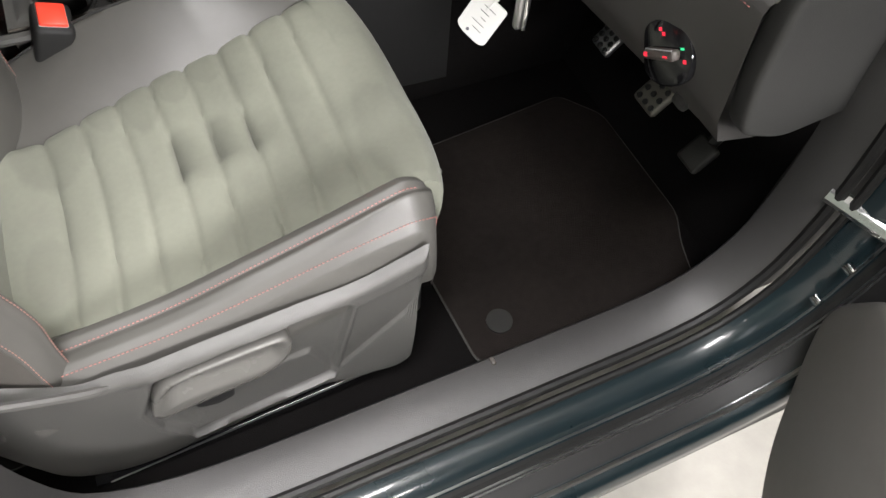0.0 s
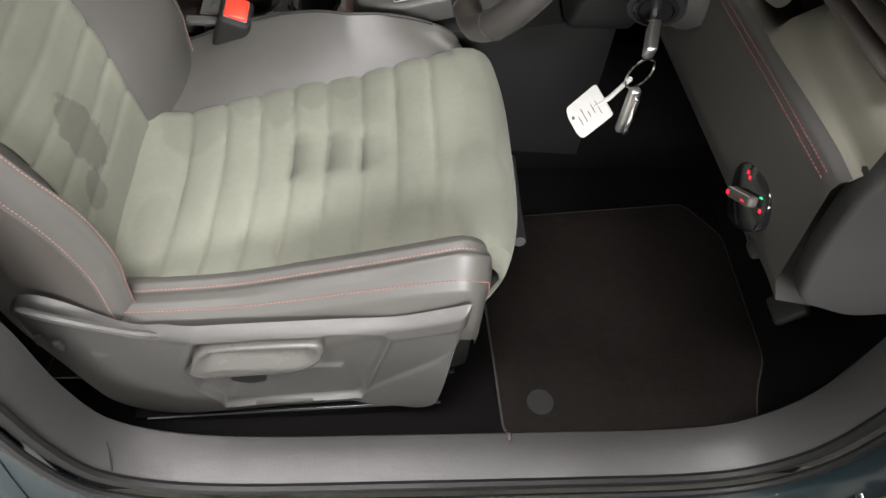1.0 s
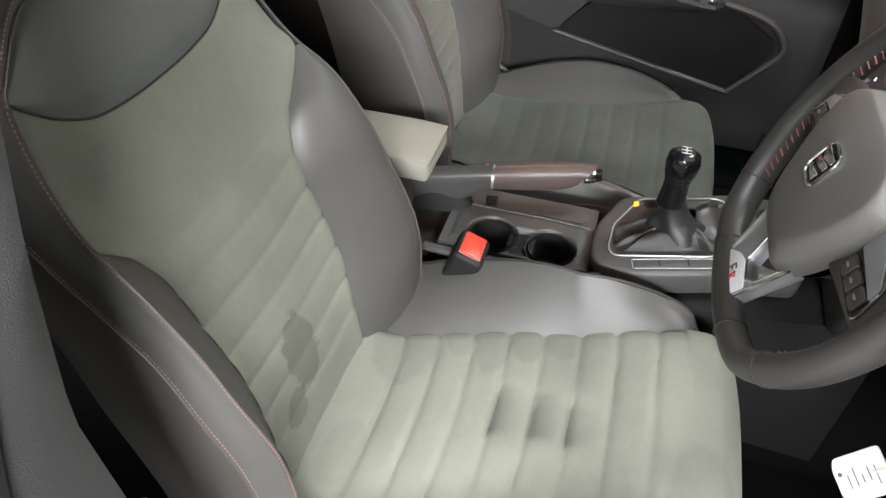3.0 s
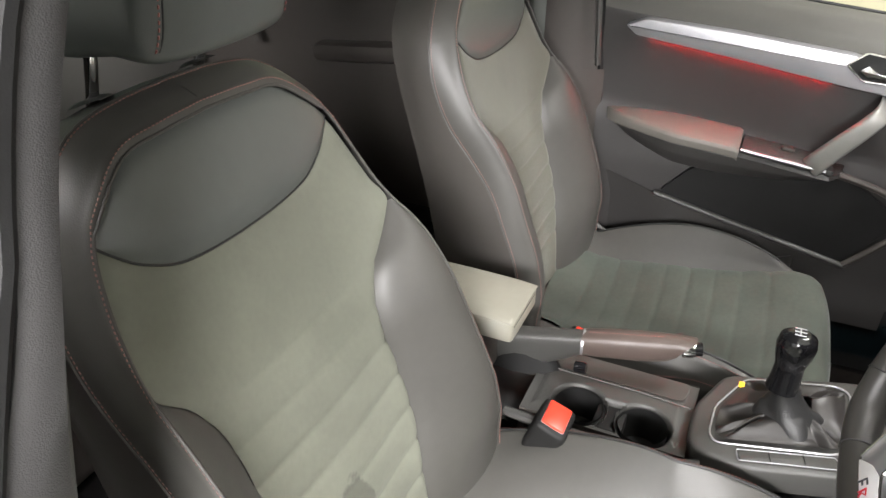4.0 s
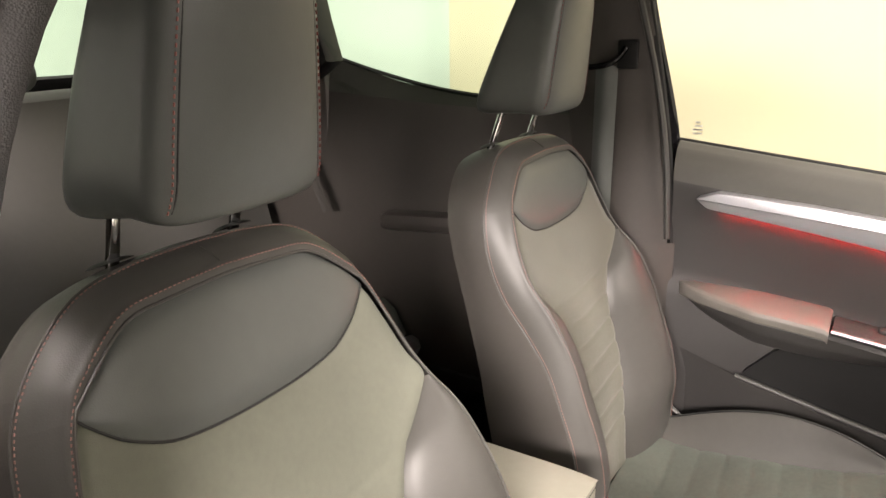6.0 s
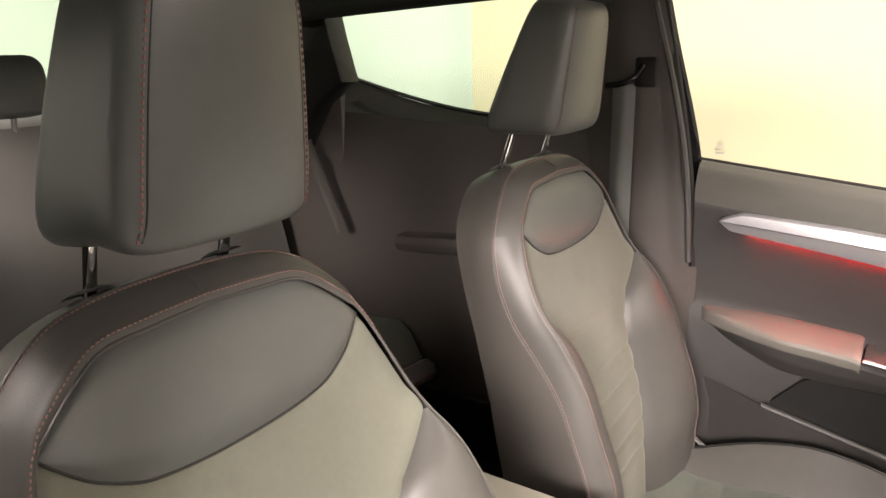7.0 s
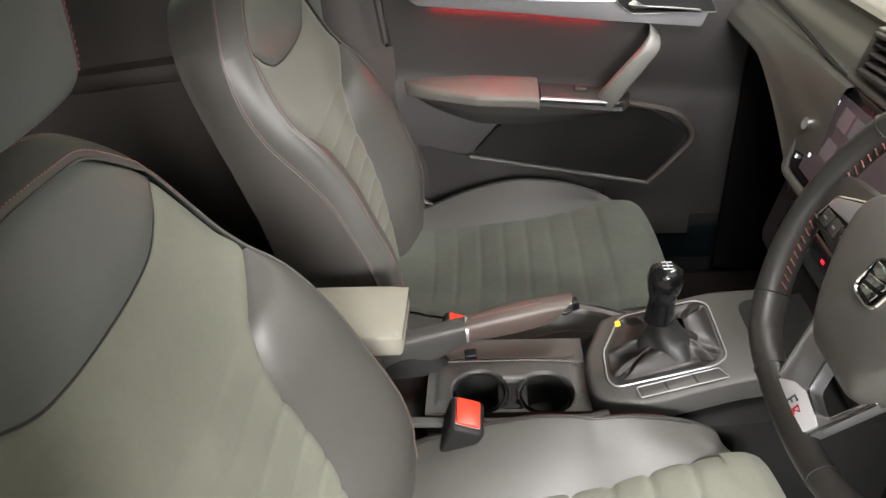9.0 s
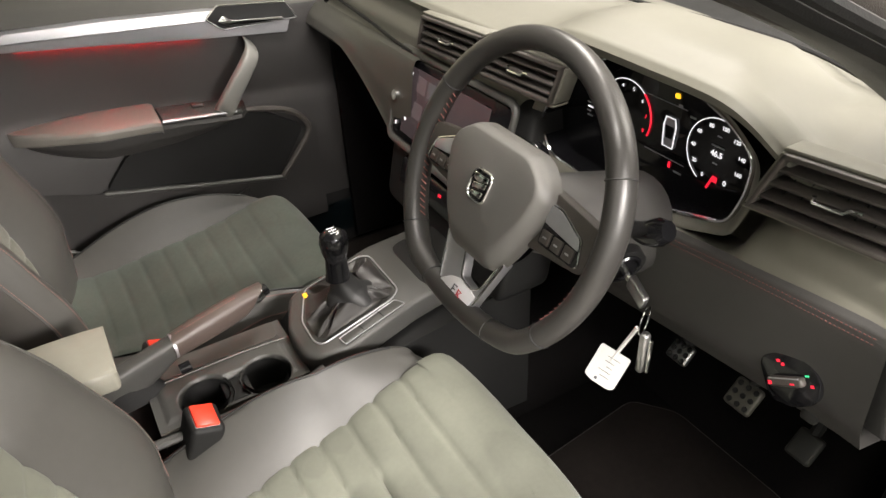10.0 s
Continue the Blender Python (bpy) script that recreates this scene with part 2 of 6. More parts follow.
CONCRETE = material("concrete", (0.34, 0.325, 0.295), 0.6, vary=0.15, stain=2, grain=0.4, size=120)
TILE = material("ceiling_paint", (0.75, 0.75, 0.70), 0.85, vary=0.03, stain=1)
LED_RED = glow("led_red", (1.0, 0.002, 0.006), 85.0)
LIT_RED = glow("lit_red", (1.0, 0.02, 0.05), 0.9)
LIT_WHITE = glow("lit_white", (0.95, 0.95, 1.0), 0.9)
LIT_AMBER = glow("lit_amber", (1.0, 0.55, 0.03), 1.2)
LIT_GREEN = glow("lit_green", (0.05, 0.9, 0.35), 0.9)
SCREEN = glow("screen", (0.10, 0.078, 0.085), 0.16)


def glass_material(name, tint, clear):
    m = bpy.data.materials.new(name)
    m.use_nodes = True
    nt = m.node_tree
    out = nt.nodes["Material Output"]
    nt.nodes.remove(nt.nodes["Principled BSDF"])
    see = nt.nodes.new("ShaderNodeBsdfTransparent")
    see.inputs["Color"].default_value = tint
    gl = nt.nodes.new("ShaderNodeBsdfGlossy")
    gl.inputs["Roughness"].default_value = 0.02
    fr = nt.nodes.new("ShaderNodeFresnel")
    fr.inputs["IOR"].default_value = 1.3
    mix = nt.nodes.new("ShaderNodeMixShader")
    nt.links.new(fr.outputs[0], mix.inputs[0])
    nt.links.new(see.outputs[0], mix.inputs[1])
    nt.links.new(gl.outputs[0], mix.inputs[2])
    nt.links.new(mix.outputs[0], out.inputs["Surface"])
    return m


GLASS = glass_material("window_glass", (0.93, 0.95, 0.92, 1), 1)
GLASS_REAR = glass_material("tinted_glass", (0.78, 0.90, 0.82, 1), 1)

# ---- mesh helpers ----


def thing(name, at, label, category, group="", kind=""):
    ob = new(name)
    ob.empty_display_size = 0.05
    ob.location = at
    ob["base"] = list(at)
    return tagged(ob, label, category, group, kind)


def part(name, bm, mat, parent=None, label="", smooth=True, angle=40):
    """Link a bmesh, given in world metres, as one mesh object under a thing or a part."""
    me = bpy.data.meshes.new(name)
    bmesh.ops.recalc_face_normals(bm, faces=bm.faces)
    bm.to_mesh(me)
    bm.free()
    me.materials.append(mat)
    if smooth:
        me.polygons.foreach_set("use_smooth", [True] * len(me.polygons))
        me.set_sharp_from_angle(angle=radians(angle))
    ob = new(name, me)
    if parent is not None:
        ob.parent = parent
        if parent.type == "EMPTY":
            ob.matrix_parent_inverse = Matrix.Translation(Vector(parent["base"])).inverted()
    return tagged(ob, label)


def curve1(*pts):
    """A smooth function through (key, value) pairs, flat beyond its ends."""
    xs, ys = [p[0] for p in pts], [p[1] for p in pts]
    n = len(xs)
    tang = []
    for i in range(n):
        a, b = max(i - 1, 0), min(i + 1, n - 1)
        tang.append((ys[b] - ys[a]) / (xs[b] - xs[a]))

    def f(x):
        if x <= xs[0]:
            return ys[0]
        if x >= xs[-1]:
            return ys[-1]
        i = 0
        while x > xs[i + 1]:
            i += 1
        h = xs[i + 1] - xs[i]
        u = (x - xs[i]) / h
        return ((2 * u**3 - 3 * u**2 + 1) * ys[i] + (u**3 - 2 * u**2 + u) * h * tang[i]
                + (-2 * u**3 + 3 * u**2) * ys[i + 1] + (u**3 - u**2) * h * tang[i + 1])
    return f


def spline(pts, n):
    """n + 1 points along a smooth curve through pts, evenly by length."""
    pts = [Vector(p) for p in pts]
    keys = [0.0]
    for a, b in zip(pts, pts[1:]):
        keys.append(keys[-1] + max((b - a).length, 1e-6))
    fs = [curve1(*[(k, p[i]) for k, p in zip(keys, pts)]) for i in range(len(pts[0]))]
    return [Vector([f(keys[-1] * j / n) for f in fs]) for j in range(n + 1)]


def grid(f, nu, nv, bm=None, closed_u=False, closed_v=False):
    bm = bm or bmesh.new()
    rows = [[bm.verts.new(f(i / nu, j / nv)) for j in range(nv + (not closed_v))] for i in range(nu + (not closed_u))]
    ru, rv = len(rows), len(rows[0])
    for i in range(nu):
        for j in range(nv):
            q = [rows[i][j], rows[(i + 1) % ru][j], rows[(i + 1) % ru][(j + 1) % rv], rows[i][(j + 1) % rv]]
            if len(set(q)) == 4:
                bm.faces.new(q)
    return bm


def box(at, size, bevel=0.004, m=None, bm=None, segs=2):
    """A bevelled block, its centre at the place given; m turns it about that place."""
    b2 = bmesh.new()
    bmesh.ops.create_cube(b2, size=1)
    for v in b2.verts:
        v.co = Vector([v.co[k] * size[k] for k in range(3)])
    if bevel:
        bmesh.ops.bevel(b2, geom=b2.edges[:], offset=min(bevel, min(size) * 0.45), segments=segs, profile=0.5, affect="EDGES")
    mm = Matrix.Translation(at) @ (m.to_4x4() if m is not None else Matrix())
    b2.transform(mm)
    return merge(bm, b2)


def merge(bm, b2):
    if bm is None:
        return b2
    me = bpy.data.meshes.new("tmp")
    b2.to_mesh(me)
    b2.free()
    bm.from_mesh(me)
    bpy.data.meshes.remove(me)
    return bm


def tube(pts, r, segs=8, bm=None, closed=False, cap=True):
    """A round bar along pts; r is a number or one per point."""
    bm = bm or bmesh.new()
    pts = [Vector(p) for p in pts]
    n = len(pts)
    rings = []
    side = None
    for i, p in enumerate(pts):
        a = pts[(i - 1) % n] if closed or i else pts[0]
        b = pts[(i + 1) % n] if closed or i < n - 1 else pts[-1]
        d = (b - a).normalized()
        if side is None:
            side = d.orthogonal().normalized()
        side = (side - d * side.dot(d)).normalized()
        up = d.cross(side)
        rad = r[i] if isinstance(r, (list, tuple)) else r
        rings.append([bm.verts.new(p + (side * math.cos(2 * math.pi * k / segs) + up * math.sin(2 * math.pi * k / segs)) * rad) for k in range(segs)])
    for i in range(n if closed else n - 1):
        a, b = rings[i], rings[(i + 1) % n]
        for k in range(segs):
            bm.faces.new((a[k], a[(k + 1) % segs], b[(k + 1) % segs], b[k]))
    if cap and not closed:
        bm.faces.new(rings[0][::-1])
        bm.faces.new(rings[-1])
    return bm


def slab(outline, lo, hi, axis="y", bevel=0.003, bm=None, segs=2):
    """A plate with the given outline in the two other axes, from lo to hi along axis, its rims bevelled."""
    b2 = bmesh.new()

    def put(p, d):
        return {"y": (p[0], d, p[1]), "x": (d, p[0], p[1]), "z": (p[0], p[1], d)}[axis]
    low = [b2.verts.new(put(p, lo)) for p in outline]
    high = [b2.verts.new(put(p, hi)) for p in outline]
    n = len(outline)
    b2.faces.new(low)
    b2.faces.new(high[::-1])
    for i in range(n):
        b2.faces.new((low[i], high[i], high[(i + 1) % n], low[(i + 1) % n]))
    bmesh.ops.recalc_face_normals(b2, faces=b2.faces)
    if bevel:
        rim = [e for e in b2.edges if len(e.link_faces) == 2 and any(len(f.verts) == n and n > 4 or abs(f.normal["xyz".index(axis)]) > 0.9 for f in e.link_faces)]
        bmesh.ops.bevel(b2, geom=rim, offset=bevel, segments=segs, profile=0.5, affect="EDGES")
    return merge(bm, b2)


def rounded(outline, r, n=4):
    """The outline with its corners rounded by r."""
    out = []
    pts = [Vector(p) for p in outline]
    for i, p in enumerate(pts):
        a, b = pts[i - 1], pts[(i + 1) % len(pts)]
        da, db = (a - p), (b - p)
        ra = min(r, da.length * 0.45)
        rb = min(r, db.length * 0.45)
        p0, p1 = p + da.normalized() * ra, p + db.normalized() * rb
        for k in range(n + 1):
            u = k / n
            out.append(p0 * (1 - u) ** 2 + p * 2 * u * (1 - u) + p1 * u**2)
    return out


def stitches(pts, step=0.0050, r=0.00068, lift=Vector((0, 0, 0))):
    """Short thread dashes along a path."""
    length = sum((Vector(b) - Vector(a)).length for a, b in zip(pts, pts[1:]))
    n = max(int(length / step), 2)
    line = spline(pts, 2 * n)
    bm = bmesh.new()
    for i in range(0, 2 * n - 1, 2):
        a, b = line[i] + lift, line[i + 1] + lift
        tube([a, a.lerp(b, 0.5) + lift * 0.3, b], r, 5, bm)
    return bm


def lettering(text, size, m, mat, parent, name="lettering", bold=0.0):
    """Words in the built-in font as a mesh part."""
    cu = bpy.data.curves.new(name, "FONT")
    cu.body, cu.size, cu.align_x, cu.align_y, cu.extrude, cu.offset = text, size, "CENTER", "CENTER", 0.0002, bold
    tmp = bpy.data.objects.new(name, cu)
    scene.collection.objects.link(tmp)
    me = bpy.data.meshes.new_from_object(tmp.evaluated_get(bpy.context.evaluated_depsgraph_get()))
    bpy.data.objects.remove(tmp)
    bm = bmesh.new()
    bm.from_mesh(me)
    bm.transform(m)
    bpy.data.meshes.remove(me)
    return part(name, bm, mat, parent, smooth=False)


def basis(o, ex, ey, ez):
    m = Matrix.Identity(4)
    for k, v in enumerate((ex, ey, ez)):
        for i in range(3):
            m[i][k] = v[i]
    for i in range(3):
        m[i][3] = o[i]
    return m

# ---- the garage ----
ground = tagged(part("ground", box((0, 0, -0.05), (12, 12, 0.1), 0), CONCRETE, None, smooth=False), "pale grey concrete garage floor under the car", "floor", kind="structure")
wall_left = tagged(part("wall_left", box((0.6, 3.06, 1.7), (5.2, 0.12, 3.4), 0), CREAM, None, smooth=False), "plain cream painted garage wall", "wall", kind="structure")
wall_alcove = tagged(part("wall_alcove", box((-4.0, 3.36, 1.7), (4.0, 0.12, 3.4), 0), GREENISH, None, smooth=False), "plain pale green garage wall", "wall", kind="structure")
wall_return = tagged(part("wall_return", box((-2.06, 3.21, 1.7), (0.12, 0.18, 3.4), 0), GREENISH, None, smooth=False), "short return of a pale garage wall", "wall", kind="structure")
wall_back = tagged(part("wall_back", box((-5.0, 0, 1.7), (0.12, 12, 3.4), 0), GREENISH, None, smooth=False), "plain pale green garage wall behind the car", "wall", kind="structure")
wall_front = tagged(part("wall_front", box((5.0, 0, 1.7), (0.12, 12, 3.4), 0), PALE, None, smooth=False), "plain pale garage wall ahead of the car", "wall", kind="structure")
wall_right = tagged(part("wall_right", box((0, -4.0, 1.7), (12, 0.12, 3.4), 0), PALE, None, smooth=False), "plain pale garage wall on the driver side", "wall", kind="structure")
ceiling = tagged(part("ceiling", box((0, 0, 3.45), (12, 12, 0.1), 0), TILE, None, smooth=False), "plain white garage ceiling", "ceiling", kind="structure")

# ---- the car's shell ----
car = thing("car_body", (0, 0, 0), "dark teal car shell with its driver door open", "car body", kind="structure")

# Floor, tunnel and footwell
part("floor_pan", box((-0.1, 0, 0.20), (2.3, 1.46, 0.10), 0.01), CARPET, car, "black carpeted car floor")
part("toe_board", grid(lambda u, v: (1.00 + 0.30 * u, -0.72 + 1.44 * v, 0.25 + 0.42 * u ** 0.8), 8, 6), CARPET, car, "black carpeted footwell front")
part("fire_wall", box((1.31, 0, 0.80), (0.04, 1.5, 0.52), 0.01), BLACK, car)
for sy in (-1, 1):
    part("footwell_side", box((1.12, sy * 0.735, 0.50), (0.42, 0.03, 0.50), 0.01), BLACK, car)
# side lining in black carpet, which also stands for the footwell's shade
part("kick_panel", box((0.985, 0.702, 0.66), (0.56, 0.02, 0.78), 0.008), CARPET, car, "black footwell side lining, dark for the dash shade")
part("tunnel", grid(lambda u, v: (-0.9 + 2.0 * u, 0.12 * math.cos(math.pi * (1 - v)) * (1.0), 0.25 + 0.22 * math.sin(math.pi * v)), 6, 10), CARPET, car)


def opening(side):
    """The way round the driver door's opening: x, z from the roof down the centre pillar, along the sill, up the front pillar."""
    return spline([(0.14, 1.425), (0.055, 1.405), (0.0, 1.360), (-0.035, 1.28), (-0.050, 1.15), (-0.035, 0.92), (-0.020, 0.72), (-0.020, 0.58), (0.0, 0.475), (0.06, 0.425), (0.16, 0.402),
                   (0.35, 0.398), (0.60, 0.398), (0.75, 0.401), (0.83, 0.425), (0.880, 0.49), (0.895, 0.58), (0.890, 0.70), (0.865, 0.84), (0.850, 0.93), (0.80, 1.06), (0.60, 1.222), (0.418, 1.318), (0.25, 1.40)], 110)


ROUND = opening(-1)


def frame_normals(path):
    out = []
    for i in range(len(path)):
        d = (path[min(i + 1, len(path) - 1)] - path[max(i - 1, 0)]).normalized()
        out.append(Vector((d.y, -d.x)))
    return out


NORMALS = frame_normals(ROUND)


def band(section, i0=0, i1=None, end=None):
    """A strip swept round the opening: section lists (outward offset, y); it may turn into another section at its end."""
    i1 = i1 if i1 is not None else len(ROUND) - 1

    def f(u, v):
        k = min(i0 + u * (i1 - i0), len(ROUND) - 1)
        a = int(k)
        b = min(a + 1, len(ROUND) - 1)
        p, q = ROUND[a].lerp(ROUND[b], k - a), NORMALS[a].lerp(NORMALS[b], k - a)
        w = v * (len(section) - 1)
        c = min(int(w), len(section) - 2)
        s0, s1 = section[c], section[c + 1]
        off, y = s0[0] + (s1[0] - s0[0]) * (w - c), s0[1] + (s1[1] - s0[1]) * (w - c)
        if end:
            e0, e1 = end[c], end[c + 1]
            m = min(1.0, max(0.0, (k - i1 + 8) / 8))
            m = m * m * (3 - 2 * m)
            off += (e0[0] + (e1[0] - e0[0]) * (w - c) - off) * m
            y += (e0[1] + (e1[1] - e0[1]) * (w - c) - y) * m
        # upright parts lean inwards with height
        lean = max(0.0, p.y - 0.95) * 0.24
        return (p.x - q.x * -off, y + lean, p.y + q.y * off)
    return grid(f, (i1 - i0), (len(section) - 1))


SILL_TRIM = [(0.12, -0.728), (0.010, -0.730), (0.002, -0.734), (0.0, -0.742), (0.0, -0.770), (0.004, -0.790), (0.006, -0.797), (0.016, -0.799)]
part("sill_trim", band(SILL_TRIM, 20, 108), SILL, car, "grey plastic sill trim")
part("pillar_trim", band([(0.12, -0.712), (0.06, -0.714), (0.014, -0.718), (0.002, -0.726), (0.0, -0.736), (0.003, -0.746), (0.005, -0.750), (0.016, -0.752)], 0, 20, SILL_TRIM), SILL, car, "grey plastic pillar trim")
for off, y, r in ((0.008, -0.802, 0.0075), (0.013, -0.820, 0.0060)):
    pts = []
    for i, (p, q) in enumerate(zip(ROUND, NORMALS)):
        inset = 0.046 * min(1.0, max(0.0, (20 - i) / 8))
        pts.append((p.x + q.x * off, y + inset + max(0.0, p.y - 0.95) * 0.24, p.y + q.y * off))
    part("door_seal", tube(pts, r, 8), RUBBER, car, "black rubber door seal")
SILL_SEC = [(0.018, -0.822), (0.019, -0.840), (0.030, -0.860), (0.044, -0.866), (0.049, -0.872), (0.055, -0.884), (0.060, -0.900), (0.058, -0.914), (0.060, -0.922), (0.066, -0.938), (0.080, -0.946), (0.13, -0.945), (0.17, -0.925)]


def painted(u, v):
    """The painted face round the opening: deep along the sill, flat up the centre pillar."""
    k = u * 110
    w = v * (len(SILL_SEC) - 1)
    c = min(int(w), len(SILL_SEC) - 2)
    s0, s1 = SILL_SEC[c], SILL_SEC[c + 1]
    off, y = s0[0] + (s1[0] - s0[0]) * (w - c), s0[1] + (s1[1] - s0[1]) * (w - c)
    b = min(1.0, max(0.0, (k - 31) / 11))
    b = b * b * (3 - 2 * b)
    p, q = ROUND[min(round(k), 110)], NORMALS[min(round(k), 110)]
    inset = 0.043 * min(1.0, max(0.0, (20 - k) / 8)) * max(0.0, 1 - v * 4)
    flat = -0.801 - 0.002 * v + inset + max(0.0, p.y - 0.95) * 0.24
    return (p.x + q.x * off, flat + (y - flat) * b, p.y + q.y * off)


part("painted_sill", grid(painted, 110, 24), PAINT, car, "dark teal painted door frame")
part("striker_plate", box((-0.072, -0.806, 0.825), (0.050, 0.005, 0.030), 0.003), STEEL, car, "steel striker plate")
part("striker_loop", tube(spline([(-0.052, -0.806, 0.825), (-0.050, -0.835, 0.825), (-0.070, -0.840, 0.825), (-0.090, -0.835, 0.825), (-0.090, -0.806, 0.825)], 14), 0.005, 8), CHROME, car, "bright steel door striker")
part("sill_rubber", band([(0.047, -0.870), (0.046, -0.876), (0.050, -0.880), (0.053, -0.888), (0.057, -0.900), (0.056, -0.912), (0.060, -0.918)], 45, 88), RUBBER, car, "black rubber strip along the sill")
# highlights on the sill's rubber and painted edges, put in as thin steel bars
for off, y, r in ((0.043, -0.8665, 0.0020), (0.0505, -0.8835, 0.0016), (0.053, -0.8885, 0.0014), (0.056, -0.9225, 0.0042)):
    part("sill_highlight", tube([(p.x + q.x * off, y, p.y + q.y * off) for p, q in list(zip(ROUND, NORMALS))[45:84]], r, 6), STEEL, car, "steel line for the highlight on a rubber sill edge")
part("sill_lower", box((0.42, -0.905, 0.20), (1.5, 0.06, 0.12), 0.02), BLACK, car, "black plastic lower sill")
# Passenger side sill, body sides and boot floor
part("far_sill_trim", box((0.0, 0.745, 0.335), (2.6, 0.05, 0.19), 0.015), BLACK, car, "black plastic sill trim")
part("body_side", box((-0.15, 0.872, 0.60), (3.3, 0.02, 0.80), 0.008), PAINT, car, "dark teal body side")
part("boot_floor", box((-1.50, 0, 0.42), (0.55, 1.60, 0.04), 0.01), CARPET, car, "black carpeted boot floor")
part("far_sill", box((0.1, 0.78, 0.34), (2.3, 0.12, 0.14), 0.02), PAINT, car)
# Joint across the sill trim by the centre pillar, and a clip in the sill
part("trim_joint", tube([(-0.012, -0.742, 0.486), (0.004, -0.772, 0.470), (0.010, -0.795, 0.462)], 0.0012, 5), BLACK, car)
part("trim_clip", box((0.512, -0.741, 0.400), (0.007, 0.012, 0.006), 0.002), PLASTIC_DARK, car)
part("trim_catch", box((-0.085, -0.690, 0.705), (0.022, 0.026, 0.020), 0.006, Matrix.Rotation(0.3, 3, "Y")), SATIN, car, "small pale clip on the pillar trim")

# Pillars, roof and far side frames
part("driver_pillar_body", slab([(-0.30, 0.30), (-0.10, 0.30), (-0.065, 0.60), (-0.05, 0.95), (-0.08, 1.20), (-0.16, 1.46), (-0.34, 1.46), (-0.30, 1.0)], -0.795, -0.74, "y", 0.01), PAINT, car, "dark teal painted centre pillar")
part("roof", grid(lambda u, v: (-1.45 + 1.80 * u, -0.65 + 1.27 * v, 1.505 - 0.05 * (2 * v - 1) ** 6 - 0.03 * (2 * u - 1) ** 4), 14, 14), HEADLINER, car, "grey fabric headliner")
part("roof_skin", grid(lambda u, v: (-1.50 + 1.88 * u, -0.70 + 1.40 * v, 1.555 - 0.06 * (2 * v - 1) ** 4 - 0.04 * (2 * u - 1) ** 4), 14, 14), PAINT, car)
part("roof_rail", tube(spline([(0.30, -0.640, 1.40), (0.12, -0.665, 1.432), (-0.2, -0.670, 1.440), (-1.4, -0.62, 1.40)], 24), 0.038, 10), PAINT, car)
part("roof_rail", tube(spline([(0.32, 0.62, 1.40), (0.15, 0.60, 1.455), (-0.2, 0.575, 1.475), (-1.4, 0.56, 1.43)], 24), 0.035, 10), TRIM, car, "dark roof rail trim")
part("front_pillar", tube(spline([(1.08, -0.73, 1.06), (0.80, -0.715, 1.180), (0.586, -0.695, 1.274), (0.418, -0.665, 1.348), (0.28, -0.62, 1.41)], 16), 0.031, 10), PLASTIC_DARK, car, "dark grey front pillar trim")
part("front_pillar", tube(spline([(1.08, 0.73, 1.06), (0.80, 0.715, 1.180), (0.586, 0.695, 1.274), (0.418, 0.665, 1.348), (0.28, 0.62, 1.41)], 16), 0.031, 10), PLASTIC_DARK, car, "dark grey front pillar trim")
# unseen wings, bonnet and nose, added to block light from ahead
for sy in (-1, 1):
    part("front_wing", grid(lambda u, v, sy=sy: (0.965 + 1.25 * u, sy * (0.905 - 0.10 * u * u - 0.05 * max(0.0, v - 0.75) * 4 - 0.04 * max(0.0, 0.2 - v) * 5), 0.28 + (0.72 - 0.14 * u) * v), 14, 12), PAINT, car, "unseen dark teal front wing, added to block light")
part("bonnet", grid(lambda u, v: (1.16 + 1.05 * u, (-0.86 + 1.72 * v) * (1 - 0.10 * u * u), 1.02 - 0.14 * u - 0.03 * (2 * v - 1) ** 4), 12, 12), PAINT, car, "unseen dark teal bonnet, added to block light")
part("nose", grid(lambda u, v: (2.21 - 0.03 * (2 * v - 1) ** 2, (-0.78 + 1.56 * v), 0.25 + 0.63 * u), 6, 10), PAINT, car)
part("cowl", box((1.12, 0, 1.0), (0.22, 1.42, 0.05), 0.01), BLACK, car)
wind = part("windscreen", grid(lambda u, v: (1.07 - 0.74 * u + 0.08 * (1 - (2 * v - 1) ** 2), (-0.72 + 1.44 * v) * (1 - 0.14 * u), 1.065 + 0.36 * u), 10, 12), GLASS, car, "clear windscreen glass")
wind.visible_shadow = False

# Passenger side: centre pillar, rear door panel, windows
far_pillar = thing("centre_pillar", (-0.2, 0.75, 0.3), "dark grey plastic centre pillar trim beside the passenger seat", "pillar", kind="structure")
part("upper_trim", grid(lambda u, v: (-0.300 + 0.235 * v - 0.10 * u ** 1.3 * v - 0.05 * u * (1 - v),
                                      0.745 - 0.03 * math.sin(math.pi * v) - 0.10 * max(0, u - 0.35), 0.88 + 0.60 * u), 12, 10), PLASTIC_DARK, far_pillar)
part("lower_trim", grid(lambda u, v: (-0.29 + 0.225 * v + 0.0 * (u - 0.5), 0.735 - 0.035 * math.sin(math.pi * v), 0.30 + 0.585 * u), 8, 10), PLASTIC_DARK, far_pillar)
part("pillar_edge", tube(spline([(-0.062, 0.745, 0.45), (-0.070, 0.742, 0.80), (-0.095, 0.735, 1.08), (-0.150, 0.705, 1.40), (-0.165, 0.69, 1.47)], 20), 0.009, 8), RUBBER, far_pillar, "black rubber seal")
part("seal_gleam", tube(spline([(-0.078, 0.712, 0.90), (-0.094, 0.706, 1.09), (-0.122, 0.694, 1.245), (-0.165, 0.672, 1.42)], 20), 0.007, 8), PLASTIC, far_pillar)
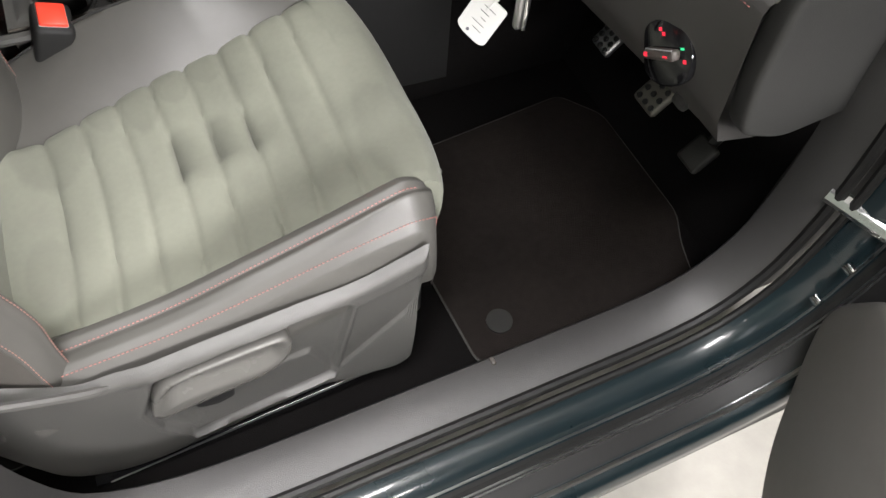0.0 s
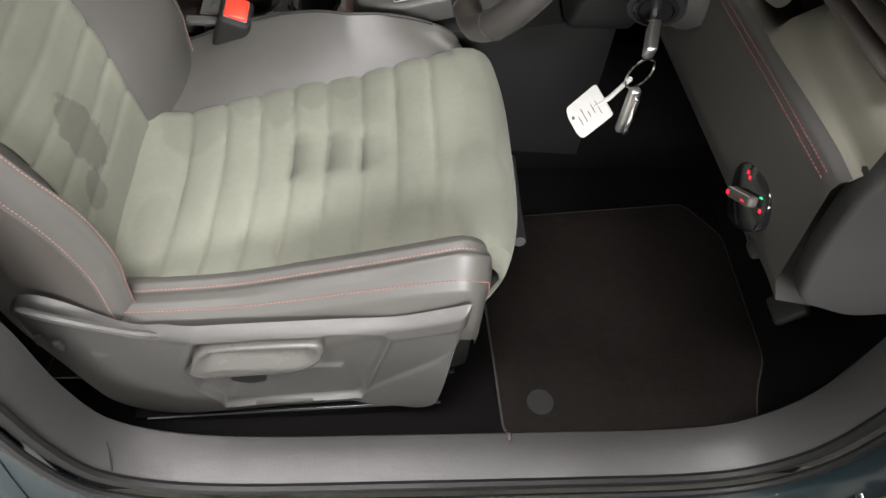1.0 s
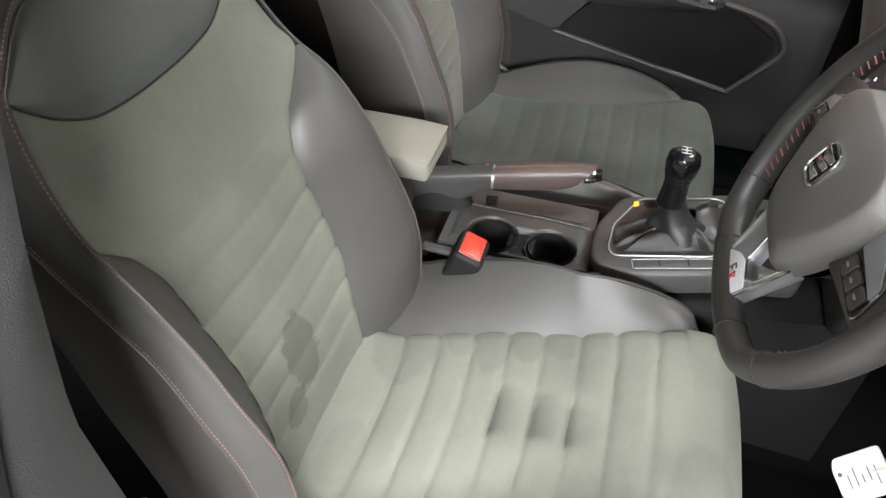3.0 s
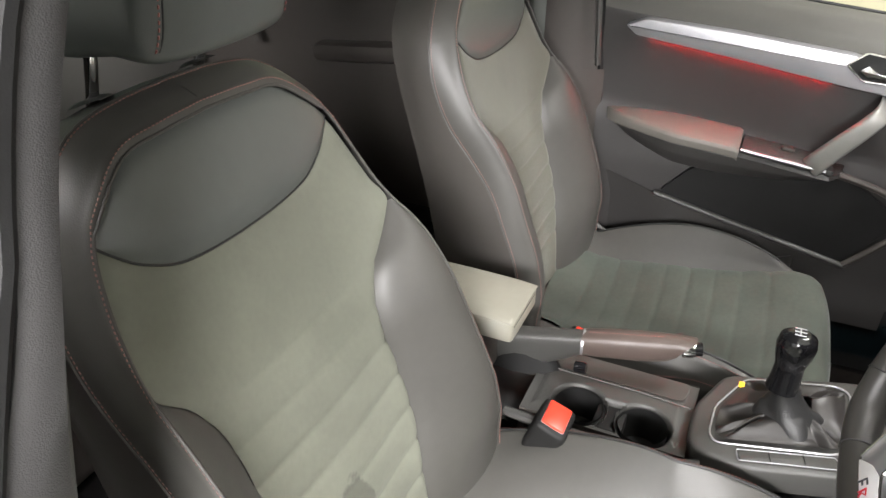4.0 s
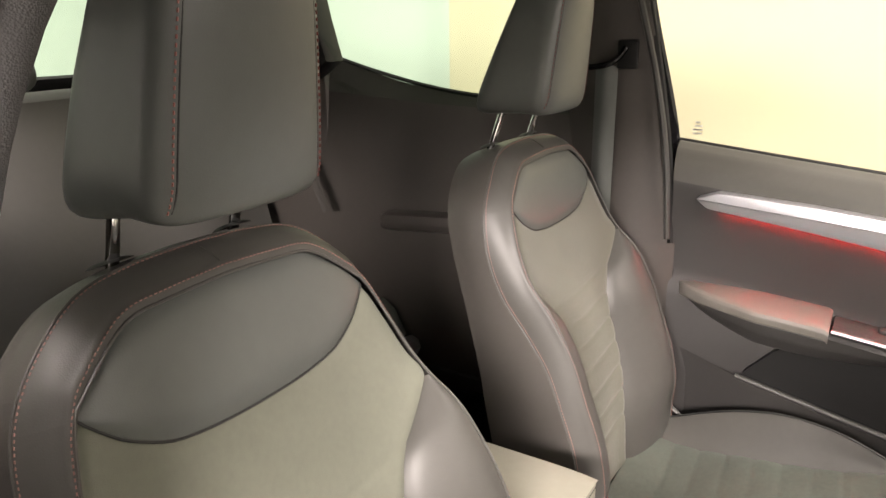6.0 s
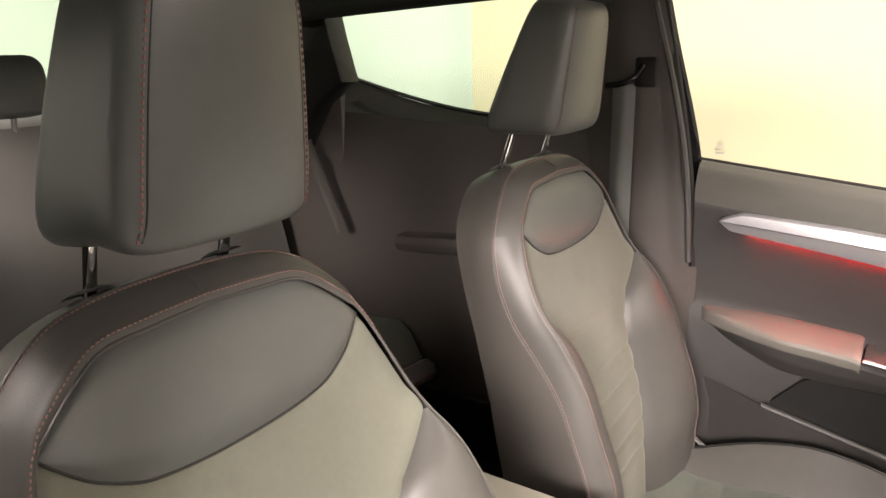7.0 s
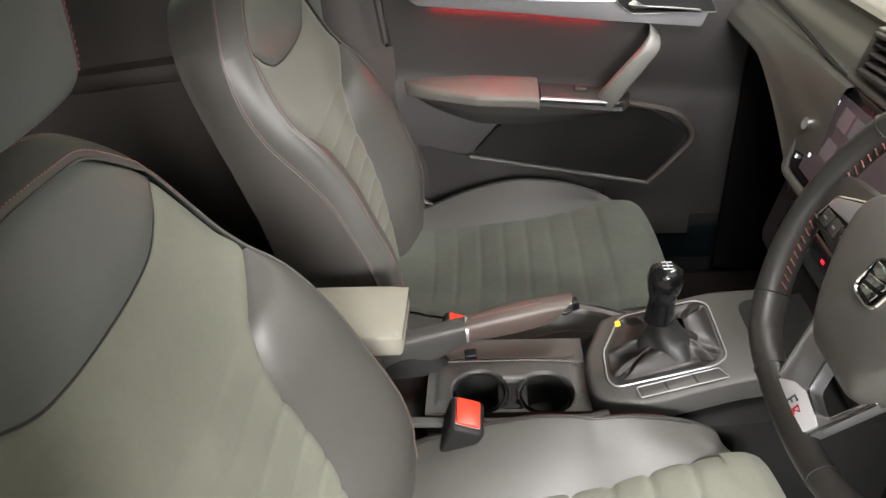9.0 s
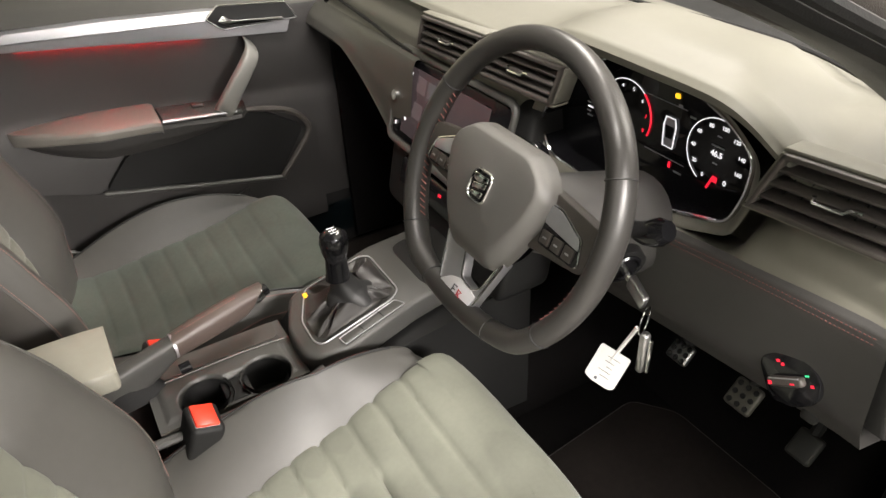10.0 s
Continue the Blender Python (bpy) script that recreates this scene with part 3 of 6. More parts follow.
belt = thing("seat_belt", (-0.215, 0.70, 0.4), "dark grey seat belt hanging on the passenger pillar", "seat belt")
part("webbing", grid(lambda u, v: (-0.265 + 0.048 * v + 0.02 * u, 0.712 - 0.012 * math.sin(math.pi * v) - 0.06 * max(0, u - 0.4), 0.45 + 0.815 * u), 14, 4), LEATHER_DARK, belt, "grey woven webbing")
part("guide_loop", tube(spline([(-0.254, 0.662, 1.262), (-0.215, 0.658, 1.268), (-0.190, 0.660, 1.284), (-0.180, 0.668, 1.302)], 10), 0.006, 8), GLOSS, belt, "black belt guide")
part("guide_cover", box((-0.178, 0.676, 1.288), (0.044, 0.012, 0.058), 0.005), BLACK, belt)

rear_door = thing("rear_door", (-0.65, 0.76, 0.4), "dark plastic rear passenger door panel with a rising window line", "car door")
BELT_Z = curve1((-1.30, 1.33), (-1.07, 1.278), (-0.80, 1.208), (-0.58, 1.178), (-0.33, 1.160), (-0.20, 1.155))
part("door_panel", grid(lambda u, v: (-1.35 + 1.10 * u, 0.775 - 0.035 * v ** 0.5 - 0.02 * math.sin(math.pi * v), BELT_Z(-1.35 + 1.10 * u) - (BELT_Z(-1.35 + 1.10 * u) - 0.24) * v), 16, 14), PLASTIC_DARK, rear_door)
part("armrest", box((-0.62, 0.725, 0.86), (0.46, 0.07, 0.05), 0.02, Matrix.Rotation(-0.08, 3, "Y")), PLASTIC_DARK, rear_door)
part("window_seal", tube(spline([(x, 0.778, BELT_Z(x) + 0.004) for x in (-1.10, -0.9, -0.7, -0.5, -0.3, -0.22)], 20), 0.006, 6), RUBBER, rear_door)
pane = part("window_pane", grid(lambda u, v: (-1.30 + 1.05 * u, 0.785 - 0.16 * v, 1.12 + 0.36 * v), 2, 2), GLASS_REAR, rear_door, "greenish tinted window glass")
pane.visible_shadow = False
rear_belt = thing("seat_belt", (-1.1, 0.66, 0.8), "dark seat belt hanging beside the rear bench", "seat belt")
part("webbing", grid(lambda u, v: Vector((-1.135, 0.668, 1.10)).lerp(Vector((-1.0, 0.645, 0.86)), u) + Vector((0.040 * v * (1 - 0.4 * u), 0.002 * math.sin(math.pi * v), 0.012 * v)), 12, 4), SIDE, rear_belt, "grey woven webbing")
rear_pillar = thing("rear_pillar", (-1.2, 0.7, 0.9), "black plastic rear pillar trim", "pillar", kind="structure")
part("pillar_trim", slab([(-0.990, 1.262), (-1.022, 1.37), (-1.048, 1.48), (-1.60, 1.48), (-1.60, 1.10), (-1.16, 1.08), (-1.08, 1.20)], 0.685, 0.765, "y", 0.014), BLACK, rear_pillar)
part("quarter_trim", slab([(-1.05, 0.35), (-1.05, 1.27), (-1.62, 1.30), (-1.62, 0.35)], 0.745, 0.80, "y", 0.01), PLASTIC_DARK, rear_pillar)
near_pillar = thing("rear_pillar", (-1.2, -0.7, 0.9), "black plastic rear pillar trim", "pillar", kind="structure")
part("pillar_trim", slab([(-0.95, 0.35), (-0.95, 1.25), (-1.135, 1.48), (-1.60, 1.48), (-1.60, 0.35)], -0.78, -0.70, "y", 0.012), BLACK, near_pillar)
part("rear_door_panel", slab([(-0.30, 0.35), (-0.30, 1.14), (-0.95, 1.22), (-0.95, 0.35)], -0.80, -0.73, "y", 0.012), PLASTIC_DARK, near_pillar)
tail = thing("tailgate", (-1.65, 0, 0.9), "black tailgate trim with a wide rear window", "tailgate", kind="structure")
part("tailgate_trim", box((-1.70, 0, 0.88), (0.06, 1.40, 0.70), 0.02), BLACK, tail)
part("tailgate_top", box((-1.56, 0, 1.535), (0.10, 1.30, 0.04), 0.015), BLACK, tail)
tp = part("rear_window", grid(lambda u, v: (-1.70 + 0.16 * u, -0.6 + 1.2 * v, 1.20 + 0.32 * u), 4, 6), GLASS_REAR, tail, "greenish tinted rear window")
tp.visible_shadow = False
shelf = tagged(part("parcel_shelf", box((-1.535, 0, 1.13), (0.30, 1.36, 0.025), 0.008), CARPET, None), "black carpeted parcel shelf behind the rear seats", "shelf")

# Rear bench
bench = thing("rear_bench", (-0.95, 0, 0.25), "dark rear bench seat with grey suede middle panels", "rear seat")
part("bench_base", box((-0.98, 0, 0.40), (0.46, 1.34, 0.28), 0.03), PLASTIC_DARK, bench)
for y in (-0.36, 0.36):
    part("cushion", grid(lambda u, v, y=y: (-0.73 - 0.45 * u + 0.03 * math.cos(math.pi * v) ** 2 * -1, y - 0.31 + 0.64 * v, 0.50 + 0.10 * min(1, u * 6) ** 0.5 + 0.03 * math.cos(2 * math.pi * v) ** 2 - 0.03 * u), 12, 16), SUEDE_DARK, bench, "grey green suede cushion")
    part("cushion_edge", tube(spline([(-0.745, y - 0.31, 0.50), (-0.730, y, 0.53), (-0.745, y + 0.33, 0.50)], 12), 0.03, 8), LEATHER_DARK, bench)
part("backrest", grid(lambda u, v: (-1.16 - 0.165 * min(u, 0.94) + 0.025 * math.cos(3 * math.pi * (v - 0.5)) ** 2 - 0.9 * max(0.0, u - 0.94), -0.66 + 1.32 * v, 0.58 + 0.66 * min(u, 0.94) + 0.018 * math.sin(max(0.0, u - 0.94) / 0.06 * math.pi / 2)), 34, 36), LEATHER, bench, "grey leather backrest")
part("backrest_rear", box((-1.33, 0, 0.86), (0.10, 1.30, 0.62), 0.03, Matrix.Rotation(-0.27, 3, "Y")), LEATHER_DARK, bench)
for y in (-0.40, -0.065, 0.38):
    hr = part("headrest", box((-1.28, y, 1.285), (0.10, 0.25, 0.125), 0.035, Matrix.Rotation(-0.15, 3, "Y"), segs=4), LEATHER_DARK, bench, "dark leather rear headrest")
    for d in (-0.06, 0.06):
        part("headrest_post", tube([(-1.30, y + d, 1.12), (-1.29, y + d, 1.25)], 0.006, 8), STEEL, hr)

# ---- front seats ----
LEAN = math.atan2(0.36, 0.933)
BACK_AT = (-0.045, 0.53)
# One half of a backrest, from its foot to the middle of its top: how far out, how far up and how far forward
RIDGE = [(0.250, -0.06, 0.060), (0.233, 0.03, 0.092), (0.224, 0.08, 0.112), (0.217, 0.15, 0.122), (0.218, 0.23, 0.119), (0.217, 0.30, 0.115), (0.216, 0.36, 0.103), (0.213, 0.395, 0.090),
         (0.208, 0.425, 0.074), (0.201, 0.46, 0.063), (0.191, 0.505, 0.057), (0.174, 0.556, 0.054), (0.150, 0.583, 0.054), (0.108, 0.614, 0.054), (0.060, 0.620, 0.054), (0.0, 0.623, 0.054)]
EDGE = [(0.275, -0.06, 0.040), (0.262, 0.02, 0.062), (0.250, 0.075, 0.075), (0.244, 0.15, 0.083), (0.240, 0.225, 0.078), (0.233, 0.295, 0.068), (0.228, 0.355, 0.046), (0.225, 0.39, 0.030),
        (0.223, 0.42, 0.018), (0.221, 0.46, 0.010), (0.217, 0.505, 0.008), (0.206, 0.560, 0.014), (0.178, 0.604, 0.020), (0.128, 0.643, 0.020), (0.070, 0.656, 0.018), (0.0, 0.659, 0.018)]
LEAF = [(0.085, -0.06), (0.090, 0.03), (0.098, 0.08), (0.112, 0.15), (0.118, 0.23), (0.120, 0.295), (0.138, 0.35), (0.170, 0.385), (0.206, 0.424)]
BACK_W = curve1((-0.06, 0.085), (0.03, 0.090), (0.08, 0.098), (0.15, 0.112), (0.23, 0.118), (0.295, 0.120), (0.35, 0.138), (0.385, 0.170), (0.424, 0.206), (0.46, 0.200), (0.505, 0.190), (0.556, 0.173), (0.583, 0.149))
BACK_WO = curve1((-0.06, 0.158), (0.06, 0.157), (0.11, 0.151), (0.19, 0.145), (0.26, 0.148), (0.335, 0.153), (0.386, 0.174), (0.424, 0.206), (0.46, 0.200), (0.505, 0.190), (0.556, 0.173), (0.583, 0.149))
BACK_D = curve1((-0.03, 0.012), (0.05, 0.028), (0.16, 0.042), (0.30, 0.044), (0.45, 0.045), (0.58, 0.050), (0.64, 0.048))
BACK_E = curve1((-0.03, 0.024), (0.05, 0.040), (0.16, 0.052), (0.30, 0.054), (0.37, 0.060), (0.424, 0.070), (0.46, 0.060), (0.505, 0.054), (0.556, 0.051), (0.64, 0.051))
SMILE = curve1((-1.0, 0.555), (-0.9, 0.541), (-0.75, 0.521), (-0.5, 0.501), (0.0, 0.494), (0.5, 0.501), (0.75, 0.521), (0.9, 0.541), (1.0, 0.555))
CROWN = curve1((-0.174, 0.556), (-0.150, 0.583), (-0.108, 0.614), (-0.060, 0.620), (0.0, 0.623), (0.060, 0.620), (0.108, 0.614), (0.150, 0.583), (0.174, 0.556))
SEAT_LINE = [(-0.035, 0.530), (0.05, 0.523), (0.12, 0.528), (0.2, 0.538), (0.3, 0.554), (0.38, 0.574), (0.45, 0.590), (0.50, 0.590), (0.524, 0.575), (0.530, 0.545), (0.518, 0.500), (0.500, 0.455)]
SEAT_W = curve1((-0.04, 0.112), (0.02, 0.114), (0.1, 0.138), (0.2, 0.160), (0.3, 0.176), (0.4, 0.188), (0.47, 0.194), (0.60, 0.20))
SEAT_WO = curve1((-0.04, 0.190), (0.10, 0.192), (0.20, 0.191), (0.32, 0.188), (0.60, 0.182))
RIDGE_W = curve1((0.0, 0.248), (0.10, 0.244), (0.18, 0.238), (0.31, 0.220), (0.42, 0.197), (0.49, 0.188))
OUTER_W = curve1((0.0, 0.264), (0.10, 0.268), (0.17, 0.268), (0.31, 0.252), (0.45, 0.230), (0.50, 0.220))
SEAT_H = curve1((-0.05, 0.012), (0.02, 0.024), (0.08, 0.050), (0.16, 0.074), (0.25, 0.084), (0.33, 0.070), (0.40, 0.042), (0.46, 0.012), (0.50, 0.0))


def channel(x, lines, depth, width=0.006):
    """Depth of the sewn channels at x."""
    d = 0.0
    for c in lines:
        d += depth * math.exp(-abs(x - c) / width)
    return d


def front_seat(y0, sg, outer_label, lean=LEAN, back_at=BACK_AT, dx=0.0, dz=0.0, fabric=SUEDE, cushion_label="worn grey green suede cushion with sewn cross channels"):
    """A front seat; its inner side looks along sg."""
    seat = thing("car_seat", (0.2, y0, 0.25), outer_label, "car seat", "front seats")
    ux, uz = -math.sin(lean), math.cos(lean)

    def back(s, l, d):
        return Vector((back_at[0] + ux * l + uz * d, y0 + sg * s, back_at[1] + uz * l - ux * d))

    rows = [0.055, 0.105, 0.155, 0.205, 0.255, 0.305, 0.355]

    def insert_d(v, l):
        edge = -0.004 * math.exp(-(1 - abs(v)) / 0.03)
        groove = channel(l - 0.012 * v * v, rows, -0.0042 * (1 if l < 0.28 else 0.55), 0.005)
        return BACK_D(l) + (BACK_E(l) - BACK_D(l)) * v ** 4 + edge + groove

    def insert(u, v):
        v = 2 * v - 1
        l = -0.04 + u * (SMILE(v) + 0.04)
        d = insert_d(v, l) - 0.004 * math.exp(-(SMILE(v) - l) / 0.008)
        return back(v * (BACK_WO if v < 0 and y0 < 0 else BACK_W)(l), l, d)

    def yoke(u, v):
        v = 2 * v - 1
        a, s1 = SMILE(v), 0.174 * v
        b = CROWN(s1)
        l = a + u * (b - a)
        d = BACK_D(l) + (BACK_E(l) - BACK_D(l)) * v ** 4 + 0.009 * (1 - (2 * u - 1) ** 6) * (1 - v ** 8) - 0.004
        return back(v * BACK_W(a) * (1 - u) + s1 * u, l, d)

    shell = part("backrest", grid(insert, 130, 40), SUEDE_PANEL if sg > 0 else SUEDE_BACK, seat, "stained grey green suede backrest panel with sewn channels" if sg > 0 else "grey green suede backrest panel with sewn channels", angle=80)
    part("shoulder_panel", grid(yoke, 14, 40), LEATHER_DARK, shell, "smooth dark leather shoulder panel", angle=80)

    nb = 120
    half = nb // 2
    knots = [j / (len(RIDGE) - 1) for j in range(len(RIDGE))]

    def narrow(l):
        """The inner side draws in towards the foot of the backrest."""
        return 1.0 - 0.62 * max(0.0, 0.13 - l)

    def loop(table):
        fs = [curve1(*[(k, row[c]) for k, row in zip(knots, table)]) for c in range(3)]
        left = [tuple(f(k / half) for f in fs) for k in range(half + 1)]
        return [(-p[0], p[1], p[2]) for p in left] + [(p[0] * narrow(p[1]), p[1], p[2]) for p in left[-2::-1]]
    ridge, rim = loop(RIDGE), loop(EDGE)

    def ridge_pt(i, q=0.0):
        """On the band that runs from the ridge (0) to the outer edge (1)."""
        a, b = ridge[i], rim[i]
        puff = 0.0045 * math.sin(math.pi * q) + 0.002 * math.exp(-((q - 0.12) / 0.10) ** 2) - 0.004 * math.exp(-q / 0.03)
        s, l, d = (a[k] + (b[k] - a[k]) * q for k in range(3))
        return back(s + math.copysign(0.7 * puff, s) * min(1, abs(s) / 0.05), l + (0.7 * puff if l > 0.57 else 0), d + 0.7 * puff)

    ends = 32
    leaf = [curve1(*[(k, row[c]) for k, row in zip(knots, LEAF)]) for c in range(2)]

    def leaf_pt(side, u, r):
        """The padded face of a side bolster, from the sewn seam (0) to the ridge (1)."""
        i = u * ends
        k = i / half
        s0, l0 = leaf[0](k), leaf[1](k)
        if side < 0 and y0 < 0:
            s0 = BACK_WO(l0)
        a = ridge[round(i)]
        s1, l1, d1 = -a[0] * (narrow(a[1]) if side > 0 else 1.0), a[1], a[2] - 0.002
        d0 = BACK_E(l0) - 0.006
        worn = side < 0 and y0 < 0
        t = r ** 1.5 if worn else math.sin(math.pi / 2 * r) ** 0.9
        wide = min(1.0, (s1 - s0) / 0.06) * (0.3 if worn else 1.0)
        d = d0 + (d1 - d0) * t + wide * (0.003 * math.sin(math.pi * r ** 0.8) + 0.005 * (1 - math.exp(-r / 0.04)) * (1 - r))
        return back(side * (s0 + (s1 - s0) * r), l0 + (l1 - l0) * r, d)

    for side in (-1, 1):
        part("bolster", grid(lambda u, v, side=side: leaf_pt(side, round(u * ends) / ends, v), ends, 20), LEATHER, shell, "padded grey leather side bolster", angle=80)
    for i0, i1 in ((0, 44), (44, nb - 44), (nb - 44, nb)):
        part("border", grid(lambda u, v, i0=i0, i1=i1: ridge_pt(i0 + round(u * (i1 - i0)), v), i1 - i0, 14), LEATHER, shell, "grey leather border with red stitching", angle=80)

    def side_pt(u, v):
        i = round(u * nb)
        s, l, d0 = rim[i]
        if v < 0.01:
            return ridge_pt(i, 1.0)
        turn = 0.004 * math.sin(math.pi * min(1.0, v * 1.15))
        high = min(1.0, max(0.0, (l - 0.56) / 0.06))
        deep = -0.062 - 0.018 * min(1.0, max(0.0, (0.3 - l) / 0.3))
        return back(s * (1.0 - 0.04 * v) + math.copysign(turn * (1 - high), s), l + high * turn, d0 + (deep - d0) * v)
    top0 = 46
    for i0, i1, nm, mt, lb in ((0, top0, "side_panel", SIDE, "dark grey leather side of the backrest"), (top0, nb - top0, "top_panel", SIDE, "dark top of the backrest"), (nb - top0, nb, "side_panel", SIDE, "dark grey leather side of the backrest")):
        part(nm, grid(lambda u, v, i0=i0, i1=i1: side_pt((i0 + round(u * (i1 - i0))) / nb, v), i1 - i0, 10), mt, shell, lb, angle=60)
    rear = bmesh.new()
    ring = [rear.verts.new(side_pt(i / nb, 1.0)) for i in range(nb + 1)]
    rear.faces.new(ring)
    part("back_panel", rear, PLASTIC_DARK, shell, smooth=False)
    part("piping", tube([ridge_pt(i, 1.0) for i in range(0, nb + 1)], 0.0016, 6), LEATHER, shell)
    lift = Vector((0.0007, 0, 0.0004))
    part("stitching", stitches([ridge_pt(i, 0.10) + lift for i in range(1, nb)]), PALE_THREAD, shell, "red thread")
    part("stitching", stitches([ridge_pt(i, 0.94) + lift for i in range(1, nb)]), PALE_THREAD, shell, "red thread")
    part("ridge_piping", tube([ridge_pt(i) + lift for i in range(0, nb + 1)], 0.0017, 6), LEATHER, shell)
    part("panel_seam", tube([yoke(0.0, k / 40) + lift for k in range(41)], 0.0014, 6), PIPING, shell, "dark sewn seam")
    part("centre_seam", tube([ridge_pt(half, r) + lift for r in (0.22, 0.4, 0.6, 0.75)], 0.0010, 5), LEATHER, shell)

    # Headrest on two chrome posts
    tilt = Matrix.Rotation(0.089 if sg > 0 else 0.062, 3, "Y")
    c = back(0, 0.804, 0.086) + Vector((0.037 if sg > 0 else 0.008, 0, 0))
    head = bmesh.new()
    bmesh.ops.create_cube(head, size=1)
    bmesh.ops.subdivide_edges(head, edges=head.edges[:], cuts=17, use_grid_fill=True)

    def head_shape(p):
        x, y, z = p * 2
        k = 7.5
        n = (abs(x) ** k + abs(y) ** k + abs(z) ** k) ** (1 / k)
        m = max(abs(x), abs(y), abs(z))
        x, y, z = x / n * m, y / n * m, z / n * m
        x0 = x
        wide = (0.0965 - 0.012 * z - 0.0024 * z * z) * (1 - 0.024 * x0)
        deep = 0.055 + 0.004 * z if x0 > 0 else 0.050 - 0.040 * z
        hx = x * deep + 0.012 * (1 - y * y) * (x0 if x0 > 0 else 0.4 * x0)
        low = (0.008 if sg > 0 else 0.0) + (0.24 if sg > 0 else 0.12) * max(0.0, -hx)
        return Vector((hx, y * wide * sg, z * (0.107 if z > 0 else 0.107 + low)))
    for v in head.verts:
        v.co = c + tilt @ head_shape(v.co)
    rest = part("headrest", head, LEATHER_DARK, seat, "dark grey leather headrest with red stitching", angle=80)

    def head_line(y, lift=1.008):
        pts = []
        for k in range(25):
            z = -0.97 + 1.94 * k / 24
            turn = max(0.0, -z - 0.62) / 0.35
            q = head_shape(Vector((0.5, y * (1 + 0.10 * turn * turn) * 0.5, z * 0.5)))
            pts.append(c + tilt @ Vector((q.x + 0.0008, q.y, q.z)))
        return pts
    for y in (-0.88, 0.88):
        part("stitching", stitches(head_line(y), 0.006, 0.0009), THREAD if sg > 0 and y < 0 else DIM_THREAD, rest, "red thread")
        part("seam", tube([p + Vector((0.0002, sg * (0.004 if y > 0 else -0.004) * -1, 0)) for p in head_line(y)], 0.0010, 5), PIPING, rest)
    for s in ((-0.066, 0.079) if sg > 0 else (-0.0785, 0.0785)):
        part("post", tube([back(s, 0.655, -0.016), back(s, 0.685, 0.006), back(s, 0.76, 0.060)], 0.0062, 12), CHROME, rest, "chrome headrest post")
        part("post_collar", grid(lambda u, v, s=s: back(s + (0.024 - 0.014 * u) * math.cos(2 * math.pi * v), 0.6625 + 0.004 * math.sin(u * math.pi / 2), -0.014 + (0.019 - 0.011 * u) * math.sin(2 * math.pi * v)), 4, 20), TRIM, rest)

    # Cushion
    line = [Vector((p[0], p[1] + dz)) for p in spline(SEAT_LINE, 150)]
    chan = [0.044, 0.096, 0.148, 0.200, 0.252, 0.305, 0.357, 0.412]

    def pad(u, v):
        p = line[round(u * 150)]
        v = 2 * v - 1
        x, z = p[0], p[1]
        top = x < 0.505 and z > 0.52 + dz
        g = channel(x + 0.006 * v * v, chan, -0.0080 if y0 < 0 else -0.0036, 0.0050) if top and x < 0.44 else 0.0
        dish = 0.020 * v * v
        sag = 0.004 * noise.noise((x * 9, v * 2.2, y0 * 3)) if top else 0
        edge = -0.006 * math.exp(-(1 - abs(v)) / 0.04)
        if y0 < 0 and top:
            for c0 in (0.200, 0.252, 0.305):
                if x > c0:
                    sag -= 0.012 * math.exp(-(x - c0) / 0.022) * math.exp(-((v * SEAT_W(x) - 0.028) / 0.036) ** 6)
        return Vector((x + dx - (0.022 * abs(v) ** 3 if x > 0.46 else 0), y0 + sg * v * (SEAT_W(x) if v > 0 else SEAT_WO(x)), z + g + dish + sag + edge))
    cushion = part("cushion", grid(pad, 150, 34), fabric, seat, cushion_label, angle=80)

    bline = [Vector((p[0], p[1] + dz)) for p in spline([(-0.035, 0.530), (0.05, 0.523), (0.12, 0.528), (0.2, 0.538), (0.3, 0.554), (0.38, 0.572), (0.445, 0.582), (0.474, 0.574), (0.490, 0.548), (0.488, 0.50), (0.478, 0.46)], 60)]

    def side_bolster(q):
        def f(u, v):
            p = bline[round(u * 60)]
            x, z = p[0], p[1]
            h, w = SEAT_H(x), SEAT_W(x)
            if z < 0.57 + dz and x > 0.4:
                h = 0
            outer, r = OUTER_W(x), RIDGE_W(x)
            if q > 0:
                outer, r = max(outer, w + 0.070), max(r, w + 0.045)
            else:
                w = min(SEAT_WO(x), r - 0.012)
            prof = [(w - 0.006, 0.006), (w + 0.35 * (r - w), 0.012 + 0.37 * h), (w + 0.75 * (r - w), 0.012 + 0.77 * h), (r, 0.013 + h), (r + 0.010, 0.010 + 0.94 * h), (outer - 0.004, -0.006 + 0.58 * h), (outer, -0.014 + 0.50 * h), (outer + 0.002, -0.065), (outer - 0.004, -0.125)]
            k = v * (len(prof) - 1)
            a = min(int(k), len(prof) - 2)
            s = prof[a][0] + (prof[a + 1][0] - prof[a][0]) * (k - a)
            rise = prof[a][1] + (prof[a + 1][1] - prof[a][1]) * (k - a)
            k2 = min(1, v * 4)
            if x > 0.44:
                rise = max(rise, -0.10)
            return Vector((x + dx - k2 * 0.018 - 0.10 * max(0, s - w - 0.02) * (x > 0.3), y0 + sg * q * s, z + rise))
        return f
    def nose(q):
        return grid(lambda u, v: pad(0.50 + 0.50 * u, 0.5 + 0.5 * q) + Vector((-0.010 * v, sg * q * 0.006 * math.sin(math.pi * v), -0.048 * v)), 50, 6)

    seam_in = curve1((-0.04, 0.556), (0.05, 0.564), (0.15, 0.577), (0.25, 0.604), (0.35, 0.633), (0.42, 0.655), (0.47, 0.668))
